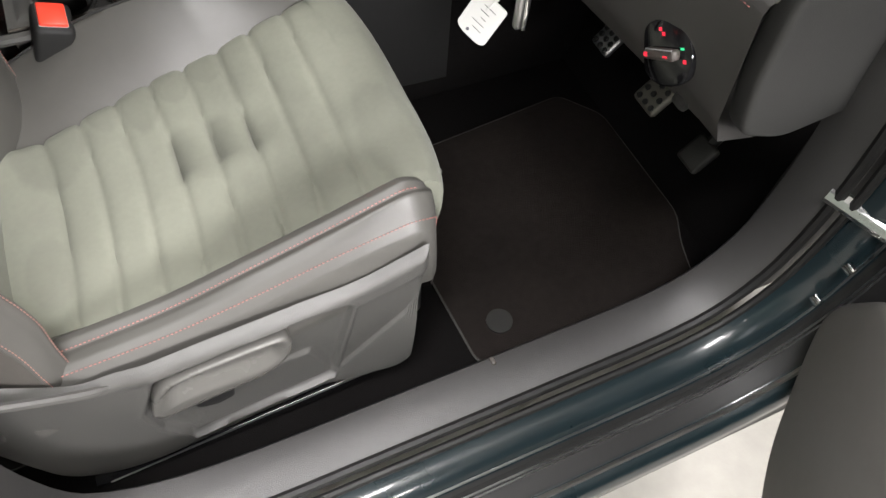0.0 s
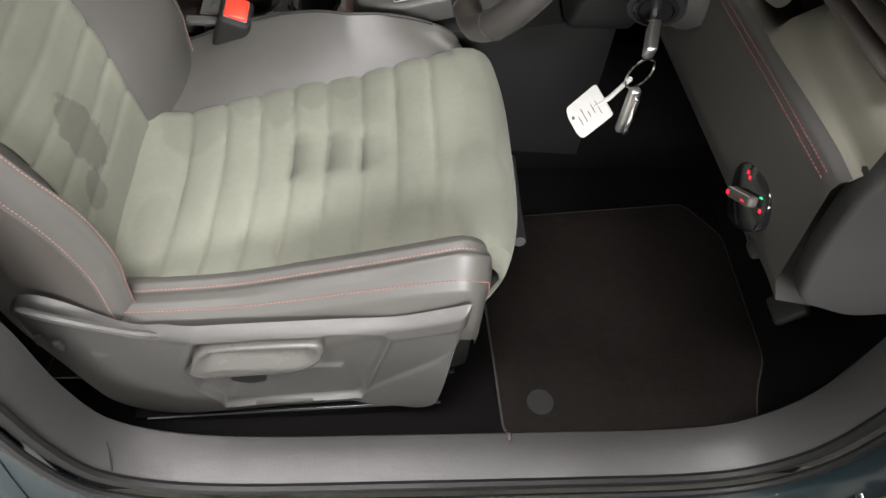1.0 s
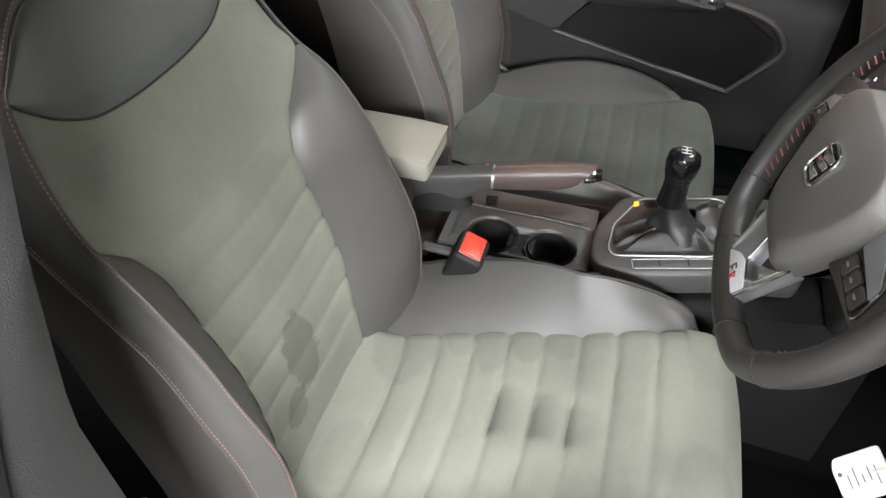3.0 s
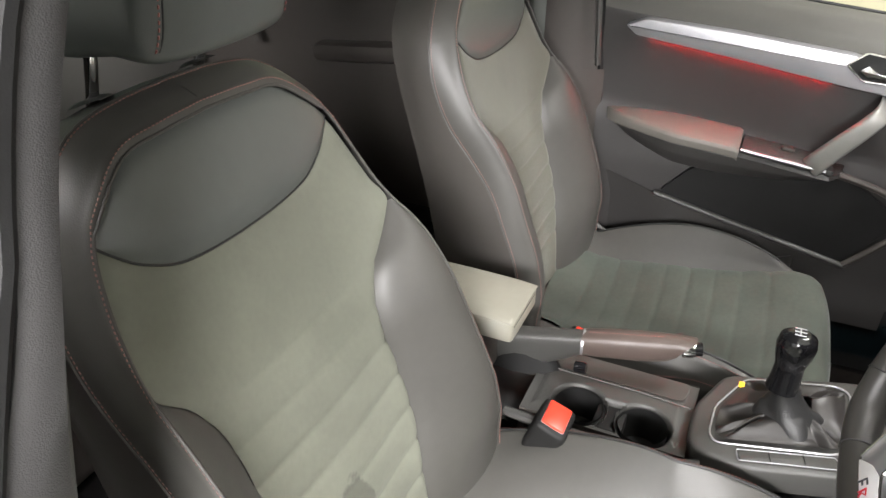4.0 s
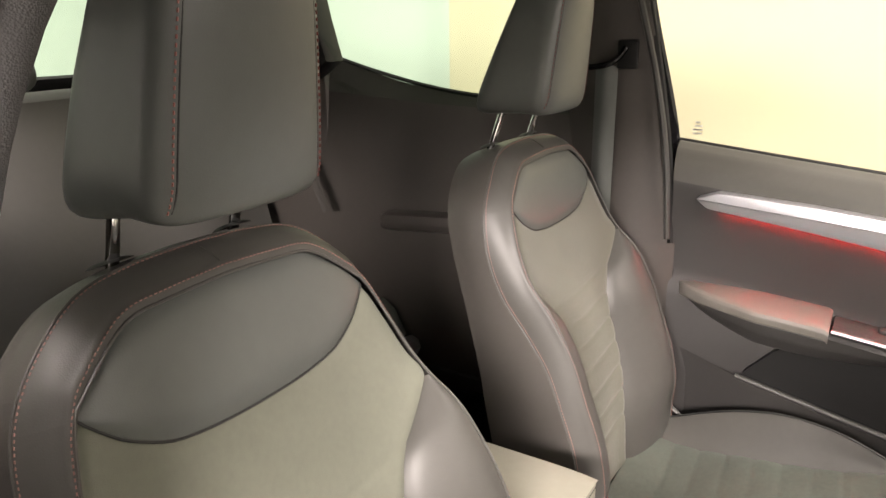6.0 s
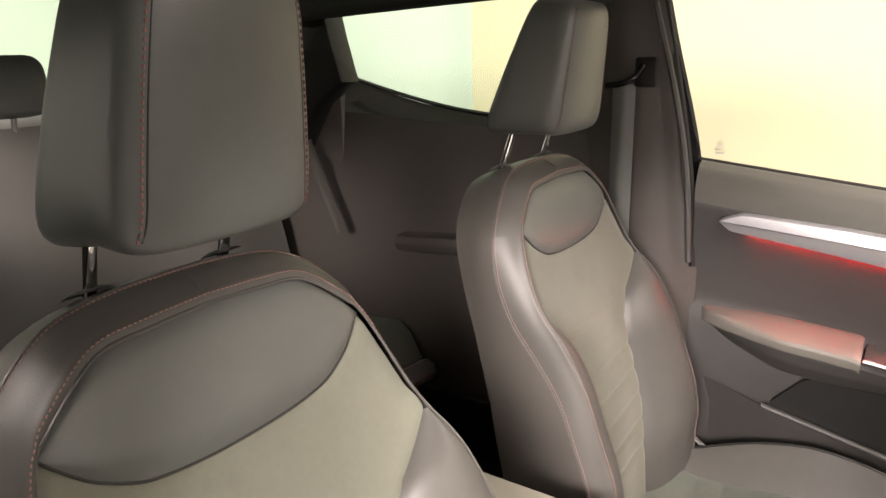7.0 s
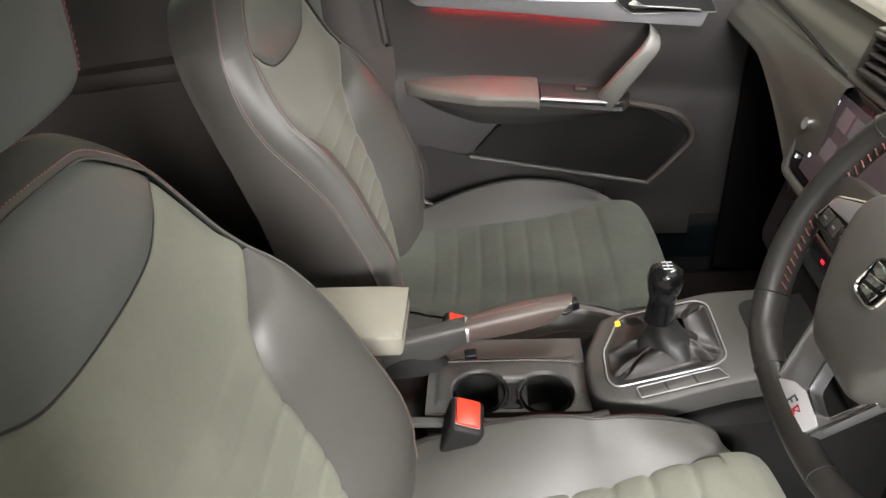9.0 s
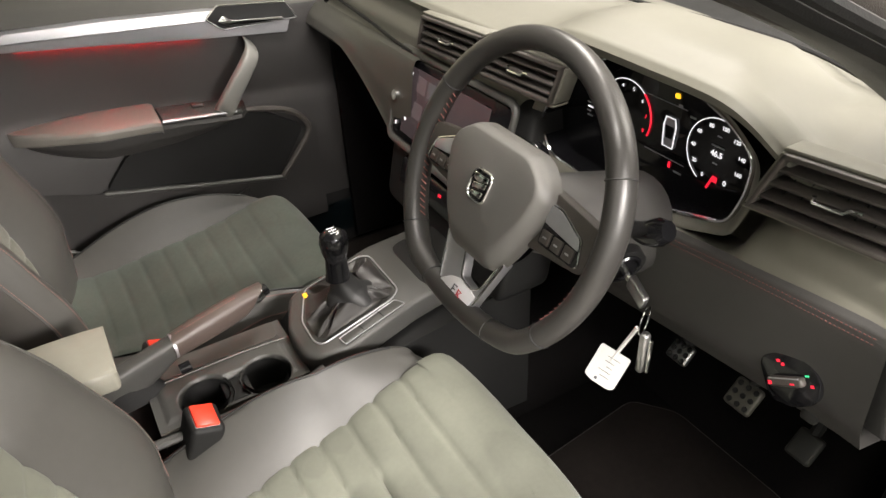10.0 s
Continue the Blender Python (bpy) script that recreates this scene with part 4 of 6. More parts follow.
    seam_out = curve1((-0.04, 0.560), (0.05, 0.563), (0.15, 0.572), (0.25, 0.593), (0.35, 0.618), (0.42, 0.632), (0.47, 0.640))

    def outer_bolster(u, v):
        """The worn outer bolster: a flat top strip between two seams, its front end rounded over."""
        x = -0.035 + 0.467 * min(1.0, u / 0.78)
        turn = max(0.0, (u - 0.78) / 0.22) * math.pi / 2
        w, z0 = SEAT_WO(x), line[min(range(len(line)), key=lambda k: abs(line[k][0] - x) + (9 if line[k][1] < 0.52 else 0))][1]
        a, b = seam_in(x), seam_out(x)
        prof = [(w - 0.008, z0 + 0.006), (0.198, 0.30 * (z0 + 0.010) + 0.70 * a - 0.004), (0.207, a + 0.0010), (0.216, a + 0.0035), (0.2245, a), (0.227, a - 0.0012), (0.234, a + 0.001), (0.245, 0.35 * a + 0.65 * b + 0.003), (0.2535, b), (0.2555, b - 0.002),
                (0.2640, b - 0.012), (0.2745, b - 0.040), (0.2800, b - 0.070), (0.272, b - 0.120)]
        k = v * (len(prof) - 1)
        c = min(int(k), len(prof) - 2)
        s = prof[c][0] + (prof[c + 1][0] - prof[c][0]) * (k - c)
        z = prof[c][1] + (prof[c + 1][1] - prof[c][1]) * (k - c)
        far = 0.040 - 0.006 * math.cos(math.pi * 2 * v)
        pull = 0.030 * (1 - math.cos(turn)) ** 1.5 * min(1.0, v * 2)
        return Vector((x + far * math.sin(turn) + dx, y0 - sg * (s - pull), max(z - 0.040 * (1 - math.cos(turn)) - 0.09 * max(0.0, turn - 1.0), 0.46)))

    if y0 < 0:
        part("cushion_nose", nose(-1), fabric, cushion, "suede cushion corner", angle=80)
        part("bolster", grid(outer_bolster, 70, 52), LEATHER, cushion, "worn grey leather cushion bolster with two rows of red stitching", angle=80)
        for v in (4.0 / 13 + 0.012, 8.6 / 13):
            part("stitching", stitches([outer_bolster(u / 40, v) + Vector((0, -0.0006, 0.0010)) for u in range(1, 40 if v > 0.5 else 35)]), THREAD, cushion, "red thread")
    for q in ((1,) if y0 < 0 else (-1, 1)):
        part("cushion_nose", nose(q), fabric, cushion, "suede cushion corner", angle=80)
        f = side_bolster(q)
        part("bolster", grid(f, 60, 32), LEATHER, cushion, "grey leather cushion bolster", angle=80)
        part("stitching", stitches([f(u / 24, 0.50) + Vector((0, 0, 0.0010)) for u in range(1, 18)]), THREAD, cushion, "red thread")
        part("stitching", stitches([f(u / 24, 0.625) + Vector((0, sg * q * 0.0008, 0.0008)) for u in range(1, 18)]), THREAD, cushion, "red thread")
        part("piping", tube([f(u / 40, 0.375) + Vector((0, 0, 0.0006)) for u in range(0, 31)], 0.0021, 6), PIPING, cushion, "dark piping")
    part("seat_base", box((0.20 + dx, y0, 0.40 + dz), (0.54, 0.46, 0.16), 0.02), BLACK, seat, "black seat frame")
    for s in (-0.215, 0.215):
        part("rail", box((0.14, y0 + sg * s, 0.315), (0.62, 0.045, 0.03), 0.004), GLOSS, seat, "black steel seat rail")
    return seat


driver_seat = front_seat(-0.375, 1, "worn driver seat in grey green suede and dark leather")
passenger_seat = front_seat(0.385, -1, "front passenger seat in grey green suede and dark leather", math.radians(17), (-0.094, 0.515), -0.03, -0.045, SUEDE_DARK, "dark green grey suede cushion")

# Plastic side shields with a height lever


SHIELD_TOP = curve1((-0.105, 0.585), (-0.088, 0.610), (-0.068, 0.616), (-0.05, 0.611), (-0.022, 0.593), (0.008, 0.571), (0.037, 0.558), (0.07, 0.560), (0.149, 0.568), (0.217, 0.574), (0.286, 0.580), (0.354, 0.585), (0.415, 0.603), (0.442, 0.613), (0.447, 0.613))
SHIELD_LOW = curve1((-0.105, 0.560), (-0.093, 0.500), (-0.077, 0.396), (-0.062, 0.330), (-0.03, 0.298), (0.01, 0.288), (0.097, 0.298), (0.185, 0.314), (0.27, 0.326), (0.356, 0.342), (0.412, 0.364), (0.424, 0.420), (0.433, 0.490), (0.440, 0.535), (0.447, 0.600))
SHIELD_LIP = curve1((0.06, 0.535), (0.108, 0.538), (0.144, 0.545), (0.215, 0.555), (0.285, 0.560), (0.330, 0.560), (0.347, 0.546), (0.383, 0.550), (0.425, 0.562), (0.447, 0.568))


def inside(poly, x, z):
    """How far a place lies inside a convex outline; negative outside."""
    best = 1.0
    n = len(poly)
    area2 = sum(poly[k][0] * poly[(k + 1) % n][1] - poly[(k + 1) % n][0] * poly[k][1] for k in range(n))
    for k in range(n):
        (x0, z0), (x1, z1) = poly[k], poly[(k + 1) % n]
        d = ((x1 - x0) * (z - z0) - (z1 - z0) * (x - x0)) / math.hypot(x1 - x0, z1 - z0)
        best = min(best, d if area2 > 0 else -d)
    return best


def step(d, width):
    k = min(1.0, max(0.0, d / width + 0.5))
    return k * k * (3 - 2 * k)


LEVER_BAY = [(0.074, 0.455), (0.108, 0.542), (0.285, 0.562), (0.336, 0.560), (0.347, 0.545), (0.306, 0.370), (0.106, 0.340), (0.080, 0.395)]
LOWER_BAY = [(0.102, 0.335), (0.150, 0.447), (0.283, 0.454), (0.310, 0.365)]
LEVER = [(0.080, 0.460), (0.098, 0.512), (0.112, 0.531), (0.145, 0.538), (0.213, 0.544), (0.260, 0.546), (0.265, 0.528), (0.258, 0.499), (0.241, 0.478), (0.217, 0.466), (0.142, 0.456), (0.090, 0.449)]


def shield_relief(x, z):
    """How far the shield's face stands out: rolled top lip, lever bay, lower ledges and the front facets."""
    top, low = SHIELD_TOP(x), SHIELD_LOW(x)
    edge = min(top - z, z - low, (x + 0.105), (0.447 - x))
    y = -0.014 * (1 - min(1.0, max(0.0, edge) / 0.014)) ** 2
    y += 0.0055 * step(z - SHIELD_LIP(x), 0.007) * step(x - 0.085, 0.05)
    a = inside(LEVER_BAY, x, z)
    y += -0.0095 * step(a, 0.008) + 0.0022 * step(a + 0.007, 0.007) * (1 - step(a - 0.001, 0.006))
    y += 0.0050 * step(inside(LOWER_BAY, x, z), 0.006)
    below = ((0.439 - 0.306) * (0.372 - z) + (0.499 - 0.372) * (x - 0.306)) / 0.184
    front = step(a * -1 - 0.004, 0.01) * step(x - 0.29, 0.03) * step(SHIELD_LIP(x) - z, 0.01)
    y += front * (-0.0035 * step(-below, 0.004) + 0.30 * max(0.0, below) * step(x - 0.30, 0.05))
    y += -0.010 * step(-0.01 - x, 0.16)
    return y


def side_shield(seat, y0, q, lower=0.0):
    made = set(bpy.data.objects)
    y = y0 + q * 0.285

    def skin(u, v):
        x = -0.105 + 0.552 * u
        z = SHIELD_LOW(x) + (SHIELD_TOP(x) - SHIELD_LOW(x)) * v
        return Vector((x, y + q * shield_relief(x, z), z))
    sh = part("side_shield", grid(skin, 170, 84), PLASTIC, seat, "grey moulded plastic seat side shield", angle=80)
    part("shield_body", slab([(-0.09, 0.49), (-0.07, 0.57), (0.06, 0.505), (0.34, 0.510), (0.42, 0.530), (0.40, 0.40), (0.30, 0.362), (0.0, 0.345), (-0.06, 0.40)], y - q * 0.06, y - q * 0.020, "y", 0), BLACK, sh, smooth=False)
    rim = rounded(LEVER, 0.010, 4)
    mid = sum(p[0] for p in rim) / len(rim), sum(p[1] for p in rim) / len(rim)

    def paddle(u, v):
        """A scooped paddle with a rolled edge."""
        p = rim[round(v * len(rim)) % len(rim)]
        r = 1.0 - max(0.0, u - 0.15) / 0.85
        x, z = mid[0] + (p[0] - mid[0]) * r, mid[1] + (p[1] - mid[1]) * r
        out = -0.010 + 0.019 * math.sin(min(1.0, u / 0.22) * math.pi / 2)
        scoop = min(1.0, max(0.0, (u - 0.20) / 0.22))
        out -= scoop * scoop * (3 - 2 * scoop) * (0.0125 * step(z - 0.496, 0.032) - 0.0010)
        return Vector((x, y + q * (out + 0.003), z))
    part("height_lever", grid(paddle, 22, len(rim)), SMOOTH_PLASTIC, sh, "smooth grey plastic height lever", angle=80)
    # no hole is cut: a black sheet stands for its shade
    part("slot_shade", slab(rounded([(0.127, 0.427), (0.146, 0.440), (0.156, 0.449), (0.180, 0.442), (0.175, 0.416), (0.153, 0.408), (0.130, 0.416)], 0.005), y - q * 0.012, y - q * 0.0008, "y", 0), BLACK, sh, "black sheet for the shade inside a slot", smooth=False)
    part("rear_arm", tube(spline([(-0.075, y, 0.622), (-0.045, y + q * 0.004, 0.612), (-0.004, y + q * 0.004, 0.590), (0.040, y, 0.562), (0.062, y - q * 0.004, 0.550)], 24), [0.003] + [0.0055] * 22 + [0.003] * 2, 8), PLASTIC, sh, "curved rear rim")
    for cx, cz in ((-0.076, 0.551), (-0.059, 0.536)):
        part("clip", box((cx, y + q * 0.002, cz), (0.010, 0.008, 0.022), 0.003), PLASTIC, sh, "small grey clip")
    rail_y = y0 + q * 0.272
    part("rail_cover", slab([(-0.05, 0.240), (-0.05, 0.262), (0.20, 0.290), (0.425, 0.311), (0.425, 0.28)], rail_y - q * 0.05, rail_y + q * 0.004, "y", 0.0015), GLOSS, seat, "black steel outer rail")
    part("rail_edge", tube([(-0.03, rail_y + q * 0.004, 0.262), (0.20, rail_y + q * 0.005, 0.289), (0.425, rail_y + q * 0.005, 0.3105)], 0.0016, 6), STEEL, seat)
    part("rail_end", box((0.392, rail_y + q * 0.002, 0.330), (0.030, 0.010, 0.006), 0.002), CHROME, seat, "bright steel rail end")
    for ob in bpy.data.objects:
        if lower and ob not in made and ob.type == "MESH":
            ob.data.transform(Matrix.Translation((-0.03, 0, -lower)))


side_shield(driver_seat, -0.375, -1)
side_shield(passenger_seat, 0.375, 1, 0.06)
part("hinge_cover", box((-0.004, -0.150, 0.545), (0.020, 0.012, 0.034), 0.004, Matrix.Rotation(0.5, 3, "Y")), LIGHT_PLASTIC, driver_seat, "pale plastic hinge cover")
part("front_bar", tube(spline([(0.545, -0.46, 0.47), (0.548, -0.375, 0.455), (0.545, -0.29, 0.47)], 12), 0.010, 8), STEEL, driver_seat, "steel seat adjusting bar")

# ---- passenger door ----
pdoor = thing("passenger_door", (0.4, 0.74, 0.35), "closed dark passenger door panel with a silver strip and red light line", "car door")
P_BELT = curve1((-0.12, 1.104), (0.20, 1.070), (0.40, 1.050), (0.95, 1.000))
PROF = [(0.800, 0.0), (0.785, 0.004), (0.755, -0.010), (0.735, -0.040), (0.728, -0.075), (0.730, -0.11), (0.735, -0.20), (0.738, -0.28), (0.728, -0.32), (0.720, -0.40), (0.718, -0.50), (0.722, -0.60), (0.735, -0.68)]


def door_skin(u, v):
    x = -0.085 + 0.80 * u
    k = v * (len(PROF) - 1)
    a = min(int(k), len(PROF) - 2)
    y = PROF[a][0] + (PROF[a + 1][0] - PROF[a][0]) * (k - a)
    dz = PROF[a][1] + (PROF[a + 1][1] - PROF[a][1]) * (k - a)
    return (x + (0.02 * v if u < 0.02 else 0), y, P_BELT(x) + dz)


part("door_card", grid(door_skin, 40, 48), DOOR_PLASTIC, pdoor, "dark grey plastic door card")
part("door_top", grid(lambda u, v: Vector(door_skin(u, v * 0.33)) + Vector((0, -0.002, 0.001)), 40, 16), DASH_LOW, pdoor, "soft grey door top")
strip_pts = rounded([(-0.024, 0.997), (0.02, 1.014), (0.20, 1.004), (0.42, 0.984), (0.62, 0.950), (0.60, 0.900), (0.40, 0.924), (0.20, 0.952), (0.0, 0.978)], 0.006)
part("silver_strip", slab(strip_pts, 0.700, 0.735, "y", 0.004), SATIN, pdoor, "brushed silver trim strip")
part("light_line", tube([(0.03, 0.7235, 0.9710), (0.20, 0.7235, 0.9490), (0.40, 0.7235, 0.9210)], 0.0012, 6), LED_RED, pdoor, "glowing red ambient light line")
BEZ = rounded([(0.415, 0.966), (0.445, 0.992), (0.605, 0.972), (0.628, 0.932), (0.45, 0.938)], 0.006)
# flat black sheet set where the handle recess would be, no hollow behind
handle = part("handle_recess", slab(BEZ, 0.696, 0.702, "y", 0), BLACK, pdoor, "black sheet in place of the handle recess", smooth=False)
part("handle_bezel", tube([(p[0], 0.696, p[1]) for p in BEZ], 0.0020, 6, closed=True), CHROME, handle, "thin chrome surround")
part("handle_lever", slab(rounded([(0.438, 0.960), (0.452, 0.972), (0.470, 0.958), (0.590, 0.944), (0.592, 0.936), (0.455, 0.948)], 0.003), 0.684, 0.694, "y", 0.002), CHROME, handle, "chrome door lever")


ARM_FRONT = curve1((-0.05, 0.800), (0.10, 0.791), (0.257, 0.778), (0.43, 0.757), (0.46, 0.757))
ARM_LOW = curve1((-0.05, 0.790), (0.0, 0.757), (0.06, 0.732), (0.13, 0.712), (0.26, 0.706), (0.40, 0.720), (0.46, 0.738))


def arm_reach(x):
    """How far the armrest stands off the door card at x, from nothing at its tip."""
    return min(1.0, max(0.0, (x + 0.05) / 0.17)) ** 0.55 * min(1.0, max(0.0, (0.47 - x) / 0.03)) ** 0.4


def arm_skin(u, v):
    x = -0.05 + 0.307 * u
    k = arm_reach(x)
    y1 = 0.738 - 0.086 * k
    f = ARM_FRONT(x)
    sec = [(0.740, f + 0.016 * k), (0.735, f + 0.016 * k), (0.715, f + 0.015 * k), (0.690, f + 0.010 * k), (0.664, f + 0.003), (0.655, f - 0.002), (0.652, f - 0.008), (0.653, f - 0.022), (0.657, f - 0.026)]
    w = v * (len(sec) - 1)
    a = min(int(w), len(sec) - 2)
    y, z = sec[a][0] + (sec[a + 1][0] - sec[a][0]) * (w - a), sec[a][1] + (sec[a + 1][1] - sec[a][1]) * (w - a)
    end = 0.004 * max(0.0, (u - 0.97) / 0.03) ** 2
    return (x, 0.740 + (y - 0.740) * (0.740 - y1) / 0.088, z - end)


part("armrest", grid(arm_skin, 40, 32), DOOR_PAD, pdoor, "padded grey leather armrest in red light")


def base_skin(u, v):
    x = -0.05 + 0.52 * u
    k = arm_reach(x)
    f, low = ARM_FRONT(x) - 0.012, ARM_LOW(x)
    low = min(low, f - 0.004)
    sec = [(0.740, f + 0.004), (0.662, f), (0.656, f - 0.008), (0.660, f - 0.55 * (f - low)), (0.672, low + 0.004), (0.690, low - 0.004), (0.740, low - 0.012)]
    w = v * (len(sec) - 1)
    a = min(int(w), len(sec) - 2)
    y, z = sec[a][0] + (sec[a + 1][0] - sec[a][0]) * (w - a), sec[a][1] + (sec[a + 1][1] - sec[a][1]) * (w - a)
    return (x, 0.740 + (y - 0.740) * k, z)


part("armrest_base", grid(base_skin, 52, 24), DOOR_PLASTIC, pdoor, "dark grey armrest body")
part("armrest_seam", tube([(x, 0.740 - 0.0845 * arm_reach(x), ARM_FRONT(x) - 0.026) for x in [0.02 + 0.0118 * k for k in range(21)]], 0.0012, 5), PIPING, pdoor)
part("switch_plate", box((0.352, 0.698, 0.7635), (0.186, 0.082, 0.014), 0.004, Matrix.Rotation(0.12, 3, "Y")), PLASTIC, pdoor, "grey window switch plate in red light")
part("window_switch", box((0.352, 0.708, 0.7745), (0.028, 0.020, 0.010), 0.004, Matrix.Rotation(0.12, 3, "Y")), PLASTIC_DARK, pdoor)
part("armrest_trim", tube(spline([(0.260, 0.655, 0.7755), (0.33, 0.655, 0.7675), (0.43, 0.657, 0.7560)], 10), 0.0035, 8), SATIN, pdoor, "silver armrest edge")
pull = spline([(0.400, 0.672, 0.752), (0.408, 0.660, 0.770), (0.440, 0.654, 0.815), (0.472, 0.654, 0.855), (0.494, 0.660, 0.884), (0.502, 0.690, 0.896), (0.504, 0.732, 0.900)], 20)


def pull_skin(u, v):
    p = pull[round(u * 20)]
    a = 2 * math.pi * v
    d = Vector((0.70, 0, -0.71))
    return p + d * (0.023 - 0.008 * u) * math.copysign(abs(math.cos(a)) ** 0.4, math.cos(a)) + Vector((0, 1, 0)) * 0.012 * math.copysign(abs(math.sin(a)) ** 0.6, math.sin(a))


part("pull_handle", grid(pull_skin, 20, 20, closed_v=True), PULL, pdoor, "silver grey pull handle")
# flat black sheet that stands for the shade inside the pocket
part("pocket_shade", slab(rounded([(0.10, 0.622), (0.17, 0.700), (0.40, 0.735), (0.50, 0.722), (0.60, 0.655), (0.515, 0.536)], 0.02), 0.700, 0.716, "y", 0), BLACK, pdoor, "black sheet for the shade inside the door pocket", smooth=False)
part("pocket_lip", grid(lambda u, v: Vector((0.095 + 0.43 * u, 0.692 + 0.007 * math.cos(2 * math.pi * v), 0.623 - 0.093 * u + 0.007 * math.sin(2 * math.pi * v))), 20, 10, closed_v=True), PLASTIC, pdoor, "grey rim of the door pocket")
part("pocket_front", tube(spline([(0.52, 0.692, 0.534), (0.57, 0.692, 0.590), (0.612, 0.695, 0.650), (0.57, 0.698, 0.705), (0.44, 0.700, 0.742)], 18), 0.008, 8), PLASTIC_DARK, pdoor)


def pocket_rim(x):
    return 0.623 - 0.216 * (x - 0.095) if x < 0.52 else 0.531 + 1.15 * (x - 0.52)


def pocket_skin(u, v):
    x = -0.07 + 0.70 * u
    k = min(1.0, max(0.0, (x + 0.07) / 0.20))
    top = pocket_rim(x)
    return (x, 0.7225 - 0.034 * k * k * (3 - 2 * k) + 0.012 * v, top + (0.38 - top) * v)


part("pocket_wall", grid(pocket_skin, 40, 12), DOOR_PLASTIC, pdoor)
part("window_seal", tube([(x, 0.795, P_BELT(x) + 0.004) for x in (-0.10, 0.1, 0.3, 0.5, 0.7, 0.93)], 0.005, 6), RUBBER, pdoor)
part("window_frame", tube(spline([(-0.085, 0.775, 0.95), (-0.100, 0.795, 1.10), (-0.150, 0.735, 1.36), (-0.165, 0.70, 1.46)], 14), 0.014, 8), GLOSS, pdoor, "black window frame")
pw = part("window_pane", grid(lambda u, v: (-0.12 + 1.05 * u - 0.05 * v, 0.800 - 0.14 * v, P_BELT(-0.12 + 1.05 * u) + (1.46 - P_BELT(-0.12 + 1.05 * u)) * v), 8, 4), GLASS, pdoor, "clear door window")
pw.visible_shadow = False
for dx, dz, w in ((0, 0, 0.022), (0.002, 0.008, 0.016), (0.0, 0.016, 0.010), (0.001, -0.008, 0.018)):
    part("glass_mark", box((-0.052 + dx, 0.792, 1.128 + dz), (w, 0.0006, 0.003), 0), SATIN, pdoor, smooth=False)
part("door_outer", slab([(-0.08, 0.36), (-0.10, 1.09), (0.95, 0.99), (0.98, 0.36)], 0.80, 0.84, "y", 0.01), PAINT, pdoor)

# ---- driver door, open ----
ddoor = thing("driver_door", (0.98, -0.90, 0.3), "open driver door with a grey plastic lower panel", "car door")
hinge, swing = Vector((1.00, -0.88, 0)), radians(50)
dm = Matrix.Translation(hinge) @ Matrix.Rotation(swing, 4, "Z")


def on_door(bm):
    bm.transform(dm)
    return bm


part("door_card", on_door(slab(rounded([(0.0, 0.32), (-0.98, 0.34), (-1.0, 0.98), (0.0, 0.95)], 0.16), -0.10, -0.035, "y", 0.015, segs=3)), PLASTIC_DARK, ddoor, "dark grey door card")
part("lower_panel", on_door(slab(rounded([(-0.05, 0.52), (-0.10, 0.45), (-0.20, 0.355), (-0.30, 0.325), (-0.88, 0.33), (-0.90, 0.48), (-0.45, 0.52), (-0.34, 0.66), (-0.12, 0.66)], 0.05), -0.045, 0.068, "y", 0.015, segs=3)), DOOR_GREY, ddoor, "grey plastic door pocket panel")
part("door_outer", on_door(slab([(0.04, 0.30), (-1.0, 0.30), (-1.03, 0.99), (0.0, 0.97)], -0.14, -0.10, "y", 0.012)), PAINT, ddoor, "dark teal outer door skin")
part("window_frame", on_door(tube(spline([(0.0, -0.08, 0.95), (-0.35, -0.06, 1.18), (-0.66, -0.02, 1.38), (-0.90, 0.0, 1.42), (-1.0, -0.01, 1.34), (-1.02, -0.07, 0.97)], 30), 0.022, 8)), BLACK, ddoor, "black window frame")
part("door_stay", tube([(0.90, -0.79, 0.66), (0.94, -0.90, 0.66)], 0.012, 8), STEEL, ddoor)
for z in (0.52, 0.60):
    part("hinge_bolt", tube([(0.905, -0.862, z), (0.905, -0.874, z)], 0.007, 10), CHROME, ddoor)

# ---- dashboard ----
dash = thing("dashboard", (0.9, 0, 0.6), "wide grey soft plastic dashboard under the windscreen", "dashboard")


def hump(y):
    return math.exp(-(abs(y + 0.345) / 0.215) ** (8.0 if y < -0.345 else 4.5))


def hood(y, foot, crest):
    """The instrument hood across the car: a creased slope from its foot up to its soft crest, then level."""
    if y > -0.345:
        return math.exp(-(abs(y + 0.345) / 0.215) ** 4.5)
    return math.sin(math.pi / 2 * min(1.0, max(0.0, (y - foot) / (crest - foot))))


def knee_drop(y):
    return -0.12 * min(max(y + 0.70, 0.0), 0.45) if y < 0.1 else 0.0


def dash_section(y):
    h = hump(y)
    side = max(0.0, (abs(y) - 0.60) / 0.14)
    bx = 0.714 - 0.034 * h + 0.02 * side
    h2 = math.exp(-(abs(y + 0.312) / 0.212) ** 12)
    bz = 1.060 + 0.070 * h - 0.012 * max(0, y)
    cx = 0.712 + (0.088 * max(h, h2))
    drop = knee_drop(y)
